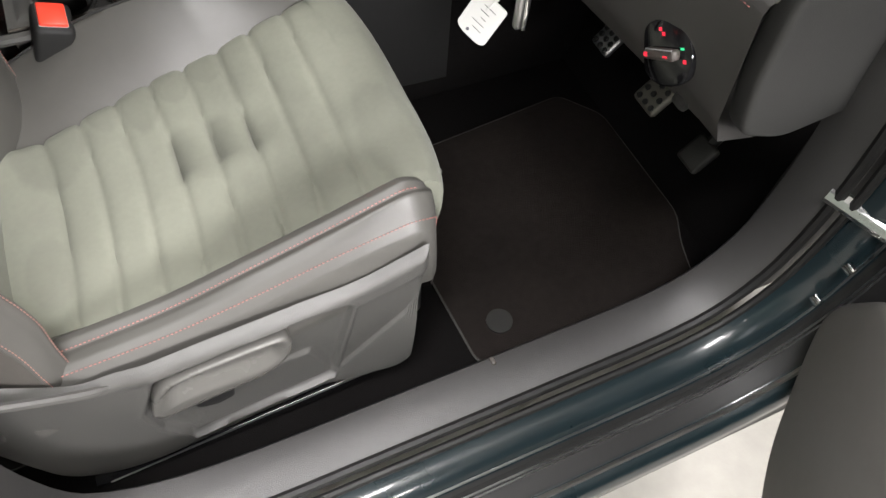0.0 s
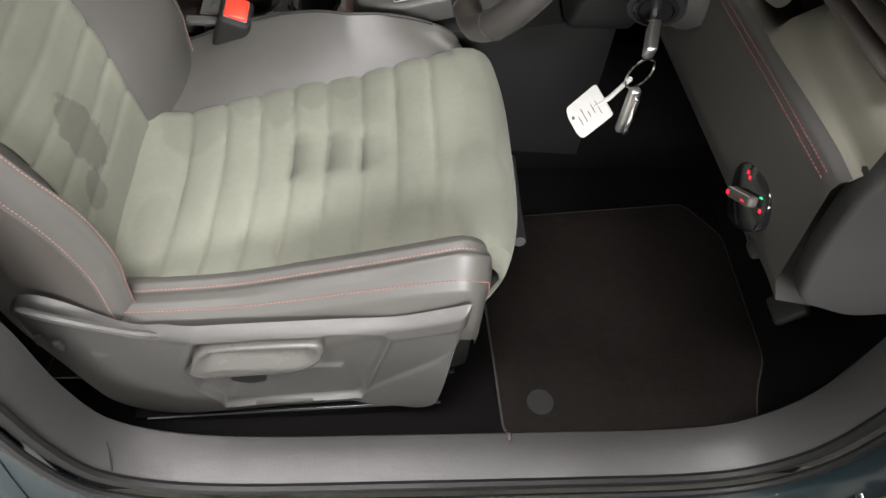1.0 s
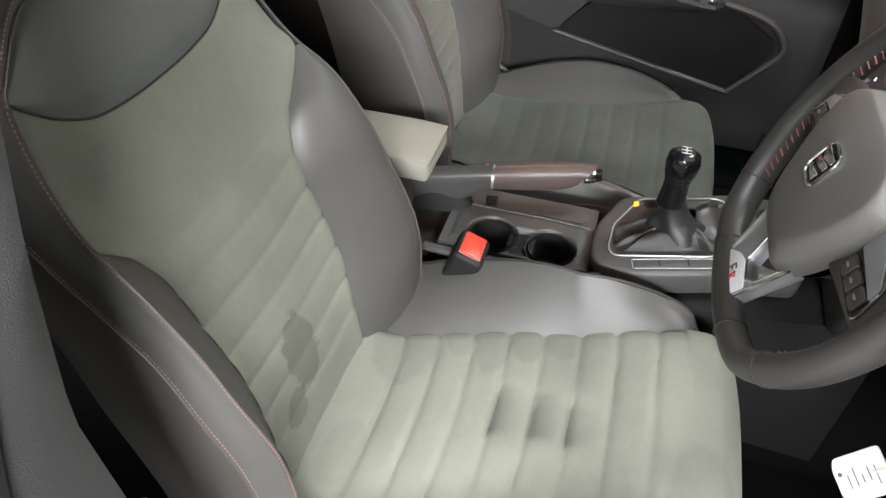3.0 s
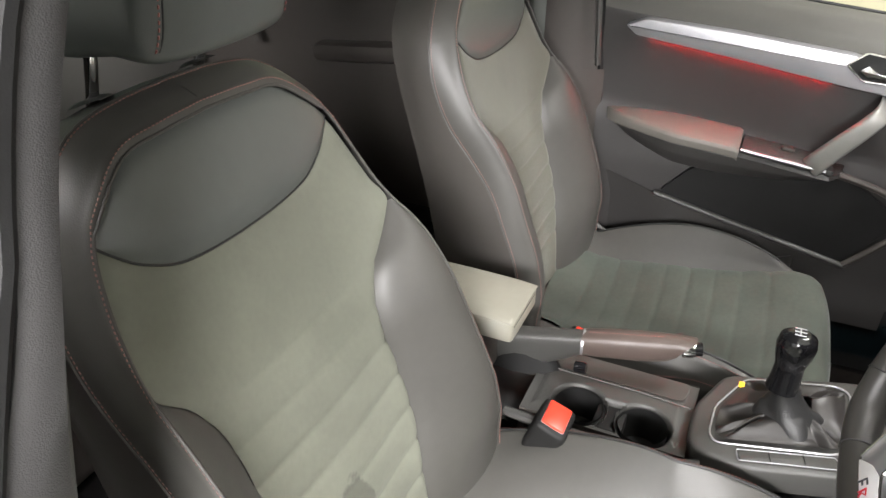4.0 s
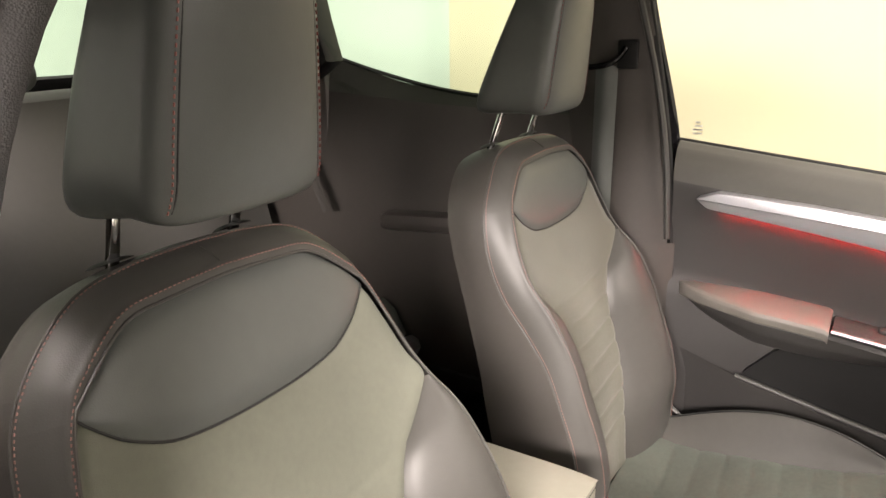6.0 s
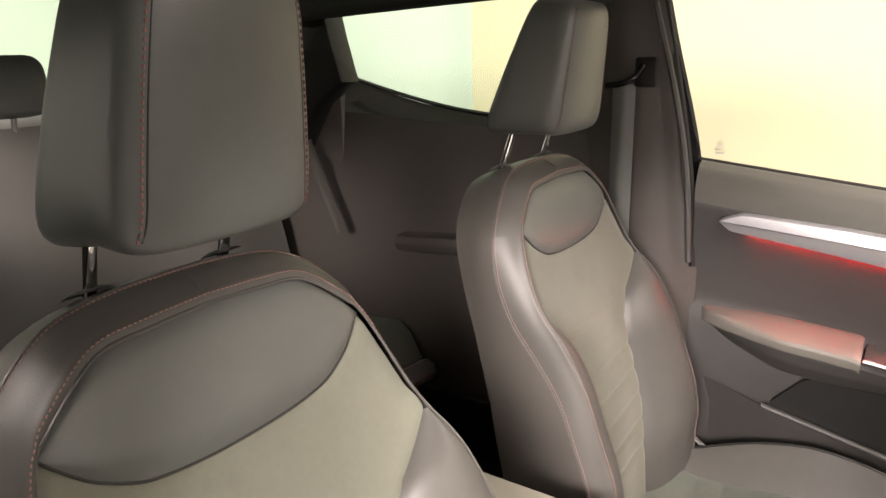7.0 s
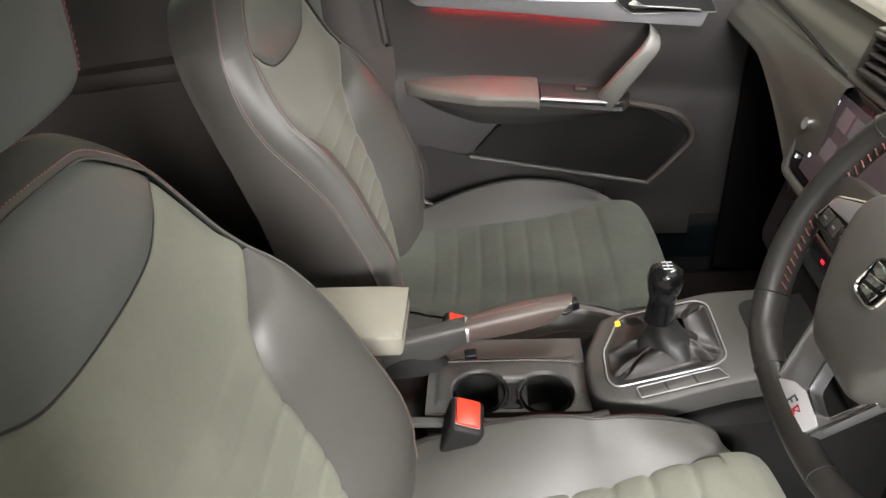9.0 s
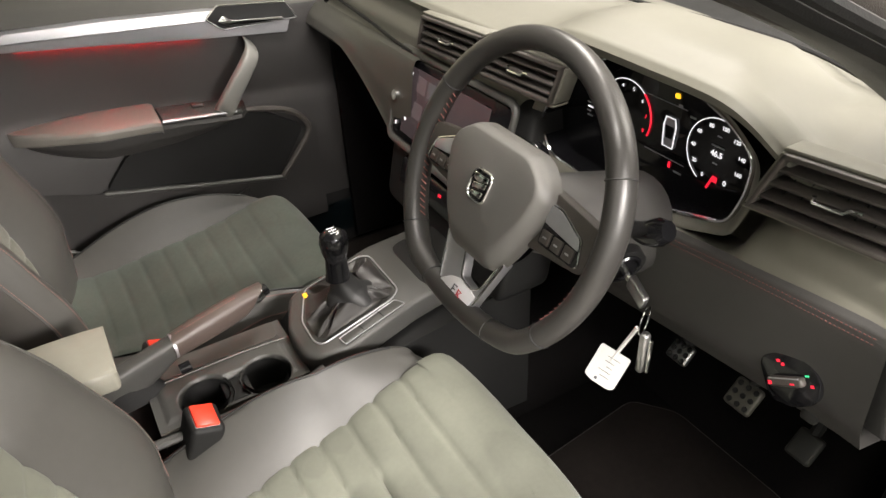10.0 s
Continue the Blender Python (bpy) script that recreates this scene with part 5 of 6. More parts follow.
    return [(1.06 - 0.12 * (y / 0.74) ** 2, 1.055), (0.95 - 0.08 * (y / 0.74) ** 2, 1.078 + 0.020 * hood(y, -0.475, -0.40)), (0.85 - 0.04 * side, 1.083 + 0.050 * hood(y, -0.535, -0.44)), (bx + 0.062, 1.068 + 0.072 * hood(y, -0.575, -0.455) - 0.012 * max(0, y)), (bx + 0.035, bz + 0.004), (bx + 0.008, bz), (bx, bz - 0.008), (bx + 0.006, bz - 0.020),
            (cx + 0.010 * (1 - h2) + 0.02 * h2, bz - 0.045), (cx + 0.015 * h2, 0.985 - 0.03 * h2), (0.712 + 0.092 * h2, 0.955 - 0.075 * h2), (0.703, 0.945 + drop)]


def dash_top(u, v):
    y = -0.735 + 1.47 * u
    sec = dash_section(y)
    k = v * (len(sec) - 1)
    a = min(int(k), len(sec) - 2)
    return (sec[a][0] + (sec[a + 1][0] - sec[a][0]) * (k - a), y, sec[a][1] + (sec[a + 1][1] - sec[a][1]) * (k - a))


part("top_pad", grid(dash_top, 190, 44), DASH, dash, "soft grey dashboard top with an instrument hood", angle=60)
LOWER = [(0.705, 0.949), (0.697, 0.944), (0.694, 0.935), (0.704, 0.86), (0.712, 0.80), (0.728, 0.765), (0.78, 0.750), (0.95, 0.745)]


def dash_low(u, v, y0=-0.735, y1=-0.13):
    y = y0 + (y1 - y0) * u
    k = v * (len(LOWER) - 1)
    a = min(int(k), len(LOWER) - 2)
    return (LOWER[a][0] + (LOWER[a + 1][0] - LOWER[a][0]) * (k - a), y, LOWER[a][1] + (LOWER[a + 1][1] - LOWER[a][1]) * (k - a) + knee_drop(y))


part("knee_panel", grid(dash_low, 20, 28), KNEE, dash, "dark grey lower panel below the red seam")
PLOW = [(0.705, 0.952), (0.690, 0.948), (0.668, 0.925), (0.660, 0.905), (0.672, 0.890), (0.76, 0.83), (0.90, 0.62)]


def dash_pass(u, v):
    y = 0.22 + 0.515 * u
    k = v * (len(PLOW) - 1)
    a = min(int(k), len(PLOW) - 2)
    dz = -0.20 * max(0, 1 - u * 1.55) ** 1.5 * min(1, max(0, k - 1.2) / 1.5)
    return (PLOW[a][0] + (PLOW[a + 1][0] - PLOW[a][0]) * (k - a), y, PLOW[a][1] + (PLOW[a + 1][1] - PLOW[a][1]) * (k - a) + dz)


part("glovebox_panel", grid(dash_pass, 24, 24), DASH_LOW, dash, "grey passenger dashboard panel")
part("top_seam", tube(spline([(0.930, 0.30, 1.082), (0.952, -0.087, 1.084), (0.975, -0.261, 1.084), (0.972, -0.403, 1.082), (0.935, -0.528, 1.078), (0.90, -0.60, 1.074)], 30), 0.0032, 6), BLACK, dash, "dark joint along the windscreen")
part("panel_gap", tube([(0.703, y, z) for y, z in ((0.25, 0.955), (0.32, 0.957), (0.45, 0.970), (0.60, 0.980), (0.73, 0.985))], 0.0035, 6), BLACK, dash, "dark joint")
part("stitching", stitches([(0.6935, y, 0.9405 + knee_drop(y)) for y in (-0.72, -0.6, -0.45, -0.30, -0.15)], 0.005, 0.0006), DIM_THREAD, dash, "red thread")
part("stitching", stitches([(0.6925, y, 0.9335 + knee_drop(y)) for y in (-0.72, -0.6, -0.45, -0.30, -0.15)], 0.005, 0.0006), DIM_THREAD, dash, "red thread")
part("side_cover", slab(rounded([(0.708, 0.945), (0.716, 0.86), (0.735, 0.785), (0.80, 0.755), (0.93, 0.77), (0.93, 1.00), (0.80, 1.04), (0.73, 1.03)], 0.02), -0.752, -0.722, "y", 0.008, segs=3), TRIM, dash, "dark grey end cover of the dashboard")


def vent(name, y0, y1, x, z0, z1, slope=0.0, shear=0.4):
    """A slanted air vent facing the seats, between two places across the car."""
    c = Vector((x, (y0 + y1) / 2, (z0 + z1) / 2))
    w, h = abs(y1 - y0), z1 - z0
    rot = Matrix(((1, 0, 0), (0, 1, -shear), (0, math.tan(slope), 1)))
    body = part(name, box(c + Vector((0.017, 0, 0)), (0.006, w, h), 0.002, rot), BLACK, dash, "black air vent")
    for dy, dz, sy, sz in ((0, h / 2 - 0.002, w, 0.004), (0, -h / 2 + 0.002, w, 0.004), (w / 2 - 0.002, 0, 0.004, h), (-w / 2 + 0.002, 0, 0.004, h)):
        part("vent_frame", box(c + rot @ Vector((0.008, dy, dz)), (0.030, sy + 0.003, sz + 0.003), 0.0025, rot), PLASTIC_DARK, body)
    for dy, dz, sy, sz in ((0, h / 2 + 0.004, w + 0.014, 0.006), (0, -h / 2 - 0.004, w + 0.014, 0.006), (w / 2 + 0.004, 0, 0.006, h), (-w / 2 - 0.004, 0, 0.006, h)):
        part("vent_surround", box(c + rot @ Vector((0.014, dy, dz)), (0.030, sy, sz), 0.0028, rot), DASH, body, "soft grey vent surround")
    for k in range(3):
        part("slat", box(c + rot @ Vector((0.006, 0, h * (-0.25 + 0.25 * k))), (0.018, w - 0.010, 0.0042), 0.0015, rot @ Matrix.Rotation(-0.3, 3, "Y")), PLASTIC_DARK, body)
    for k in range(7):
        part("vane", box(c + rot @ Vector((0.013, w * (-0.36 + 0.12 * k), 0)), (0.006, 0.002, h - 0.012), 0, rot), BLACK, body)
    tab = tube([c + rot @ Vector((-0.004, dy, dz)) for dy, dz in ((0.026, 0.003), (0.024, -0.004), (-0.010, -0.004), (-0.014, 0.002), (-0.026, 0.002))], 0.0026, 8)
    part("vent_tab", tab, CHROME, body, "chrome vent tab")


vent("air_vent", 0.205, 0.010, 0.700, 0.984, 1.048, -0.06)
vent("air_vent", -0.012, -0.200, 0.700, 0.996, 1.060, -0.06)
vent("air_vent", -0.556, -0.722, 0.704, 1.014, 1.090, -0.10)

# Instrument display
RIM_LINE = rounded([(-0.112, 0.936), (-0.165, 1.030), (-0.260, 1.088), (-0.382, 1.100), (-0.470, 1.070), (-0.514, 1.040), (-0.512, 0.990), (-0.494, 0.940), (-0.399, 0.913), (-0.264, 0.886), (-0.145, 0.888)], 0.02)
cl = part("instrument_display", slab(RIM_LINE, 0.777, 0.800, "x", 0.003), GLOSS, dash, "glossy black digital instrument display")
part("display_rim", tube([(0.738, p[0], p[1]) for p in RIM_LINE], 0.0030, 6, closed=True), CHROME, cl, "thin silver rim")
part("hood_lining", grid(lambda u, v: (0.738 + 0.042 * v, *RIM_LINE[round(u * len(RIM_LINE)) % len(RIM_LINE)]), len(RIM_LINE), 2), GLOSS, cl)
RC_ = Vector((-0.315, 0.990))
part("display_surround", grid(lambda u, v: (lambda p: (0.739 - 0.014 * math.sin(v * math.pi / 2), *(p + (p - RC_).normalized() * (0.003 + 0.017 * v))))(Vector(RIM_LINE[round(u * len(RIM_LINE)) % len(RIM_LINE)])), len(RIM_LINE), 5), DASH, dash, "grey surround of the instrument display")
FACE = basis((0.7755, -0.350, 0.998), (0, -1, 0), (0.0, 0, 1.0), (-1, 0, 0))


def dial(cy, cz, r, a0, a1, rad=0.0007):
    return tube([FACE @ Vector((cy + r * math.cos(radians(a0 + (a1 - a0) * k / 30)), cz + r * math.sin(radians(a0 + (a1 - a0) * k / 30)), 0)) for k in range(31)], rad, 5)


SX, RX = 0.082, -0.084
part("speed_dial", dial(SX, 0.0, 0.049, 240, 70), LIT_WHITE, cl, "lit speed dial")
part("rev_dial", dial(RX, 0.0, 0.049, 240, 50), LIT_WHITE, cl, "lit rev dial")
part("rev_limit", dial(RX, 0.0, 0.049, 50, -25, 0.0014), LIT_RED, cl, "red rev limit arc")
for k, t in enumerate(("0", "20", "40", "60", "80", "100", "120", "140", "160")):
    a = radians(245 - 33 * k)
    lettering(t, 0.0076, FACE @ Matrix.Translation((SX + 0.039 * math.cos(a), 0.039 * math.sin(a), 0)), LIT_WHITE, cl, "dial_number", 0.0001)
for k in range(9):
    a = radians(240 - 33 * k)
    lettering(str(k), 0.0076, FACE @ Matrix.Translation((RX + 0.039 * math.cos(a), 0.039 * math.sin(a), 0)), LIT_WHITE if k < 7 else LIT_RED, cl, "dial_number", 0.0001)
lettering("46.5", 0.011, FACE @ Matrix.Translation((SX, 0.001, 0)), LIT_WHITE, cl, "trip_number", 0.0003)
lettering("0", 0.010, FACE @ Matrix.Translation((SX + 0.020, -0.033, 0)), LIT_WHITE, cl, "speed_number", 0.0002)
for dz, w in ((0.012, 0.020), (-0.012, 0.008), (0.026, 0.007)):
    part("small_print", box(FACE @ Vector((SX, dz, 0)), (0.0006, w, 0.0018), 0), SATIN, cl, smooth=False)
part("needle", tube([FACE @ Vector((SX + 0.002, -0.030, 0.0005)), FACE @ Vector((SX - 0.006, -0.050, 0.0005))], 0.0016, 6), LIT_RED, cl, "red pointer")
part("needle_block", box(FACE @ Vector((SX + 0.004, -0.034, 0.0002)), (0.0008, 0.008, 0.008), 0), LIT_RED, cl, smooth=False)
part("car_icon", slab(rounded([(-0.351 + dy, 0.998 + dz) for dy, dz in ((-0.009, -0.021), (-0.011, 0.010), (-0.008, 0.022), (0.008, 0.022), (0.011, 0.010), (0.009, -0.021))], 0.004), 0.7745, 0.7765, "x", 0), SATIN, cl, "lit picture of a car from above", smooth=False)
part("icon_window", slab(rounded([(-0.351 + dy, 0.998 + dz) for dy, dz in ((-0.006, -0.008), (-0.008, 0.010), (0.008, 0.010), (0.006, -0.008))], 0.002), 0.7738, 0.7744, "x", 0), GLOSS, cl, smooth=False)
part("icon_edge", tube([(0.7742, -0.351 + dy, 0.998 + dz) for dy, dz in ((-0.009, -0.021), (-0.011, 0.010), (-0.008, 0.022), (0.008, 0.022), (0.011, 0.010), (0.009, -0.021))], 0.0010, 5, closed=True), LIT_WHITE, cl)
for dz, dy in ((0.041, -0.012), (-0.038, -0.004)):
    part("display_line", box(FACE @ Vector((dy, dz, 0)), (0.0006, 0.075, 0.0010), 0), SATIN, cl, smooth=False)
part("engine_lamp", slab(rounded([(-0.356 + dy, 1.053 + dz) for dy, dz in ((-0.005, -0.002), (-0.003, 0.0035), (0.003, 0.0035), (0.005, 0.001), (0.004, -0.0035), (-0.002, -0.0035))], 0.001), 0.7748, 0.7760, "x", 0), LIT_AMBER, cl, "amber warning symbol", smooth=False)
part("fuel_mark", box(FACE @ Vector((0.008, -0.046, 0)), (0.0008, 0.004, 0.009), 0.0), LIT_RED, cl, smooth=False)
part("status_mark", box(FACE @ Vector((0.013, 0.043, 0)), (0.0008, 0.007, 0.004), 0.0), SATIN, cl, smooth=False)
part("status_text", box(FACE @ Vector((0.036, 0.035, 0)), (0.0008, 0.010, 0.0024), 0.0), SATIN, cl, smooth=False)
part("range_text", box(FACE @ Vector((0.024, -0.052, 0)), (0.0008, 0.014, 0.0024), 0.0), SATIN, cl, smooth=False)
for k in range(4):
    part("status_bar", box(FACE @ Vector((-0.163 + 0.003 * (k % 2), -0.012 - 0.007 * k, 0)), (0.0008, 0.008 + 0.003 * (k % 2), 0.0022), 0.0), LIT_WHITE if k == 1 else SATIN, cl, smooth=False)

# Touchscreen, leaning towards the seats at its foot


def lean_in(bm):
    for v in bm.verts:
        v.co.x += 0.022 - (0.93 - v.co.z) * 0.28
    return bm


ts = part("touchscreen", lean_in(slab(rounded([(0.295, 0.945), (0.290, 0.785), (-0.075, 0.780), (-0.085, 0.955)], 0.018), 0.676, 0.705, "x", 0.004)), PIANO, dash, "glossy black touchscreen unit with a dim pink screen")
part("screen_surround", lean_in(tube([(0.678, p[0], p[1]) for p in rounded([(0.305, 0.955), (0.300, 0.775), (-0.083, 0.770), (-0.093, 0.962)], 0.022)], 0.007, 8, closed=True)), PLASTIC, ts, "grey surround")
part("screen", lean_in(slab([(0.258, 0.930), (0.252, 0.800), (-0.025, 0.795), (-0.030, 0.936)], 0.6745, 0.676, "x", 0)), SCREEN, ts, "dim pinkish lit screen", smooth=False)
part("volume_knob", lean_in(tube([(0.676, 0.276, 0.868), (0.660, 0.276, 0.868)], 0.010, 16)), CHROME, ts, "chrome volume knob")
for k in range(4):
    part("screen_icon", lean_in(box((0.6742, 0.240, 0.918 - 0.030 * k), (0.0006, 0.006, 0.006), 0)), LIT_WHITE, ts, smooth=False)
for z in (0.835, 0.808):
    part("key_mark", lean_in(box((0.6755, 0.276, z), (0.0008, 0.005, 0.006), 0)), LIT_WHITE, ts, smooth=False)
lettering("P", 0.014, basis((0.6730, -0.052, 0.875), (0, -1, 0), (0.27, 0, 0.96), (-0.96, 0, 0.27)), LIT_WHITE, ts, "key_letter", 0.0003)
for k in range(6):
    part("screen_tile", lean_in(box((0.6743, 0.200 - 0.042 * (k % 3), 0.905 - 0.050 * (k // 3)), (0.0006, 0.034, 0.030), 0)), glow("tile_glow", (0.20 - 0.03 * (k % 3), 0.16, 0.17), 0.16), ts, smooth=False)
part("centre_fascia", lean_in(slab(rounded([(0.320, 0.968), (0.290, 0.640), (-0.16, 0.620), (-0.12, 0.968)], 0.03), 0.690, 0.80, "x", 0.012, segs=3)), BLACK, dash, "black centre stack")
climate = part("climate_panel", lean_in(box((0.688, 0.08, 0.725), (0.02, 0.30, 0.055), 0.006)), GLOSS, dash, "black climate control panel with red marks")
for k in range(4):
    part("climate_mark", lean_in(box((0.6765, 0.18 - 0.055 * k, 0.735 - 0.012 * (k % 2)), (0.0008, 0.010, 0.005), 0)), LIT_RED if k % 2 == 0 else LIT_WHITE, climate, smooth=False)

# Light switch
ST = basis((0.702, -0.650, 0.820), (0, -0.70, 0.52), (0.09, 0.52, 0.70), (-0.9, 0, 0))
swp = slab(rounded([(-0.048, 0.030), (-0.010, 0.040), (0.030, 0.030), (0.046, 0.0), (0.030, -0.034), (-0.012, -0.042), (-0.048, -0.030)], 0.016), -0.012, 0.0, "z", 0.003)
swp.transform(ST)
sw = part("light_switch", swp, GLOSS, dash, "black light switch panel with small red symbols")
bar_ = box((-0.004, 0.0, 0.006), (0.056, 0.013, 0.012), 0.004, segs=3)
bar_.transform(ST)
part("switch_bar", bar_, PLASTIC_DARK, sw)
edge_ = box((-0.003, 0.0062, 0.0115), (0.048, 0.0014, 0.001), 0)
edge_.transform(ST)
part("bar_gleam", edge_, SATIN, sw, smooth=False)
for x, y, z, w, h, mt in ((-0.026, 0.0, 0.0122, 0.006, 0.005, LIT_RED), (0.010, -0.001, 0.0122, 0.007, 0.002, LIT_RED), (-0.014, 0.026, 0.0004, 0.005, 0.004, LIT_RED), (-0.008, 0.021, 0.0004, 0.005, 0.004, LIT_RED), (0.026, 0.006, 0.0004, 0.006, 0.0022, LIT_GREEN), (0.030, -0.008, 0.0004, 0.005, 0.004, LIT_RED)):
    b = box((x, y, z), (w, h, 0.0006), 0)
    b.transform(ST)
    part("switch_symbol", b, mt, sw, smooth=False)
part("bonnet_release", box((0.728, -0.672, 0.766), (0.012, 0.022, 0.022), 0.005, Matrix.Rotation(0.3, 3, "Y")), TRIM, dash, "dark bonnet release handle")

# ---- steering wheel ----
WC, WT = Vector((0.4961, -0.352, 1.0009)), radians(24)
wy = Vector((0, -1, 0))
wu = Vector((math.sin(WT), 0, math.cos(WT)))
wn = Vector((-math.cos(WT), 0, math.sin(WT)))
WF = basis(WC, wy, wu, wn)
wheel = thing("steering_wheel", tuple(WC), "flat bottomed black leather steering wheel with silver spokes", "steering wheel")


def rim_pt(a):
    r = 0.182
    x, y = r * math.sin(a), r * math.cos(a)
    flat = -0.158
    if y < flat + 0.02:
        k = min(1, (flat + 0.02 - y) / 0.05)
        y = flat + 0.02 - 0.026 * k ** 0.8
    return Vector((x, y, 0))


def rim_skin(u, v):
    a = 2 * math.pi * u
    p, q = rim_pt(a), rim_pt(a + 0.01)
    d = (q - p).normalized()
    o = Vector((d.y, -d.x, 0)) * -1
    b = 2 * math.pi * v
    thick = 0.0165 + 0.0025 * max(0, math.cos(2 * (a - 1.1)))
    return WF @ (p + o * 0.0145 * math.cos(b) + Vector((0, 0, thick * math.sin(b))))


part("rim", grid(rim_skin, 120, 18, closed_u=True, closed_v=True), RIM_LEATHER, wheel, "worn black leather rim", angle=80)
for a in (62, 128, 158, 202, 232, 298):
    part("rim_seam", tube([rim_skin(a / 360, k / 18) + (rim_skin(a / 360, k / 18) - WF @ rim_pt(radians(a))) * 0.02 for k in range(18)], 0.0011, 5, closed=True), PIPING, wheel)
inner = [[WF @ (rim_pt(radians(a + d)) * 0.912 + Vector((0, 0, 0.004 * s))) for s, d in ((-1, 0), (0, 1), (1, 2))] for a in list(range(66, 126, 3)) + list(range(234, 296, 3))]
for half_ in (inner[:20], inner[20:]):
    bm = bmesh.new()
    for tri in half_:
        tube(tri, 0.0009, 5, bm)
    part("stitching", bm, THREAD, wheel, "red cross stitching")
HUB_BASE = [(-0.085, 0.050), (-0.060, 0.068), (0.060, 0.068), (0.085, 0.050), (0.097, 0.030), (0.090, -0.005), (0.064, -0.062), (0.042, -0.092), (-0.042, -0.092), (-0.064, -0.062), (-0.090, -0.005), (-0.097, 0.030)]
HUB_FACE = [(-0.076, 0.046), (-0.052, 0.059), (0.052, 0.059), (0.076, 0.046), (0.083, 0.028), (0.074, -0.006), (0.050, -0.044), (0.036, -0.054), (-0.036, -0.054), (-0.050, -0.044), (-0.074, -0.006), (-0.083, 0.028)]
hub_base, hub_face = rounded(HUB_BASE, 0.012), rounded(HUB_FACE, 0.010)


def hub_skin(u, v):
    """A flat airbag cover with bevelled sides: base, shoulder, face."""
    i = round(v * len(hub_base)) % len(hub_base)
    b, f = Vector(hub_base[i]), Vector(hub_face[i])
    if u < 0.30:
        k = u / 0.30
        p = b.lerp(f, 0.12 * k)
        h = -0.012 + 0.016 * k
    elif u < 0.60:
        k = (u - 0.30) / 0.30
        p = b.lerp(f, 0.12 + 0.88 * k)
        h = 0.004 + 0.0165 * math.sin(k * math.pi / 2) ** 0.9
    else:
        k = (u - 0.60) / 0.40
        p = f * (1 - k)
        h = 0.0205 + 0.0045 * (1 - (1 - k) ** 2)
    return WF @ Vector((p.x, p.y, h + 0.010))


part("airbag_cover", grid(hub_skin, 20, len(hub_base), closed_v=True), HUB, wheel, "smooth grey airbag cover", angle=35)
part("hub_back", grid(lambda u, v: WF @ Vector((0.085 * math.cos(2 * math.pi * v) * (1 - 0.4 * u), 0.080 * math.sin(2 * math.pi * v) * (1 - 0.4 * u) - 0.01, -0.005 - 0.055 * u)), 4, 28, closed_v=True), BLACK, wheel)
EMB = rounded([(-0.017, 0.012), (-0.010, 0.019), (0.015, 0.019), (0.019, 0.012), (0.016, -0.014), (0.010, -0.019), (-0.014, -0.019), (-0.019, -0.012)], 0.004)
bdg = part("emblem", slab(EMB, 0.0, 0.0016, "z", 0.0006), GLOSS, wheel, "small chrome framed badge")
EM = WF @ Matrix.Translation((0.0, 0.004, 0.0345))
bdg.data.transform(EM)
part("badge_frame", tube([EM @ Vector((p[0], p[1], 0.0016)) for p in EMB], 0.0016, 6, closed=True), CHROME, bdg, "chrome frame")
for outline_ in ([(-0.014, 0.013), (0.013, 0.014), (0.014, 0.008), (-0.004, 0.003), (-0.013, 0.005)], [(-0.012, 0.001), (0.013, 0.006), (0.012, -0.001), (-0.011, -0.006)], [(0.011, -0.005), (-0.010, -0.009), (-0.013, -0.013), (0.009, -0.014)]):
    bar2 = slab(outline_, 0.0016, 0.0034, "z", 0.0006)
    bar2.transform(EM)
    part("badge_bar", bar2, CHROME, bdg)
for sx in (-1, 1):
    sp = slab(rounded([(sx * 0.070, 0.042), (sx * 0.120, 0.036), (sx * 0.166, 0.030), (sx * 0.174, -0.004), (sx * 0.160, -0.026), (sx * 0.072, -0.036)], 0.008), -0.016, 0.004, "z", 0.004)
    sp.transform(WF)
    spoke = part("side_spoke", sp, PLASTIC_DARK, wheel, "dark grey spoke with buttons")
    outline = rounded([(sx * 0.090, 0.028), (sx * 0.110, 0.028), (sx * 0.149, 0.011), (sx * 0.157, -0.017), (sx * 0.150, -0.022), (sx * 0.090, -0.022)], 0.004)
    pl = slab(outline, 0.003, 0.0062, "z", 0.001)
    pl.transform(WF)
    part("button_plate", pl, GLOSS, spoke, "black button plate")
    part("plate_edge", tube([WF @ Vector((p[0], p[1], 0.0064)) for p in outline[4:21]], 0.0011, 6), CHROME, spoke, "bright chrome edge")
    up = slab(rounded([(sx * 0.092, 0.025), (sx * 0.110, 0.0255), (sx * 0.147, 0.010), (sx * 0.151, -0.002), (sx * 0.092, 0.004)], 0.003), 0.006, 0.0082, "z", 0.001)
    up.transform(WF)
    part("spoke_insert", up, SATIN, spoke, "satin silver insert")
    for k in range(3):
        b = box((sx * (0.102 + 0.019 * k), -0.0105, 0.0076), (0.016, 0.016, 0.004), 0.0015)
        b.transform(WF)
        part("button", b, PLASTIC_DARK, spoke)
        mk = box((sx * (0.102 + 0.019 * k), -0.0105, 0.0098), (0.006, 0.002, 0.0004), 0)
        mk.transform(WF)
        part("button_mark", mk, SATIN, spoke, smooth=False)
U_OUT = rounded([(-0.062, -0.080), (-0.047, -0.153), (-0.036, -0.165), (0.008, -0.167), (0.026, -0.152), (0.056, -0.070), (0.051, -0.072), (0.033, -0.118), (0.018, -0.129), (-0.008, -0.124), (-0.018, -0.085)], 0.005)
us = slab(U_OUT, -0.010, 0.006, "z", 0.002)
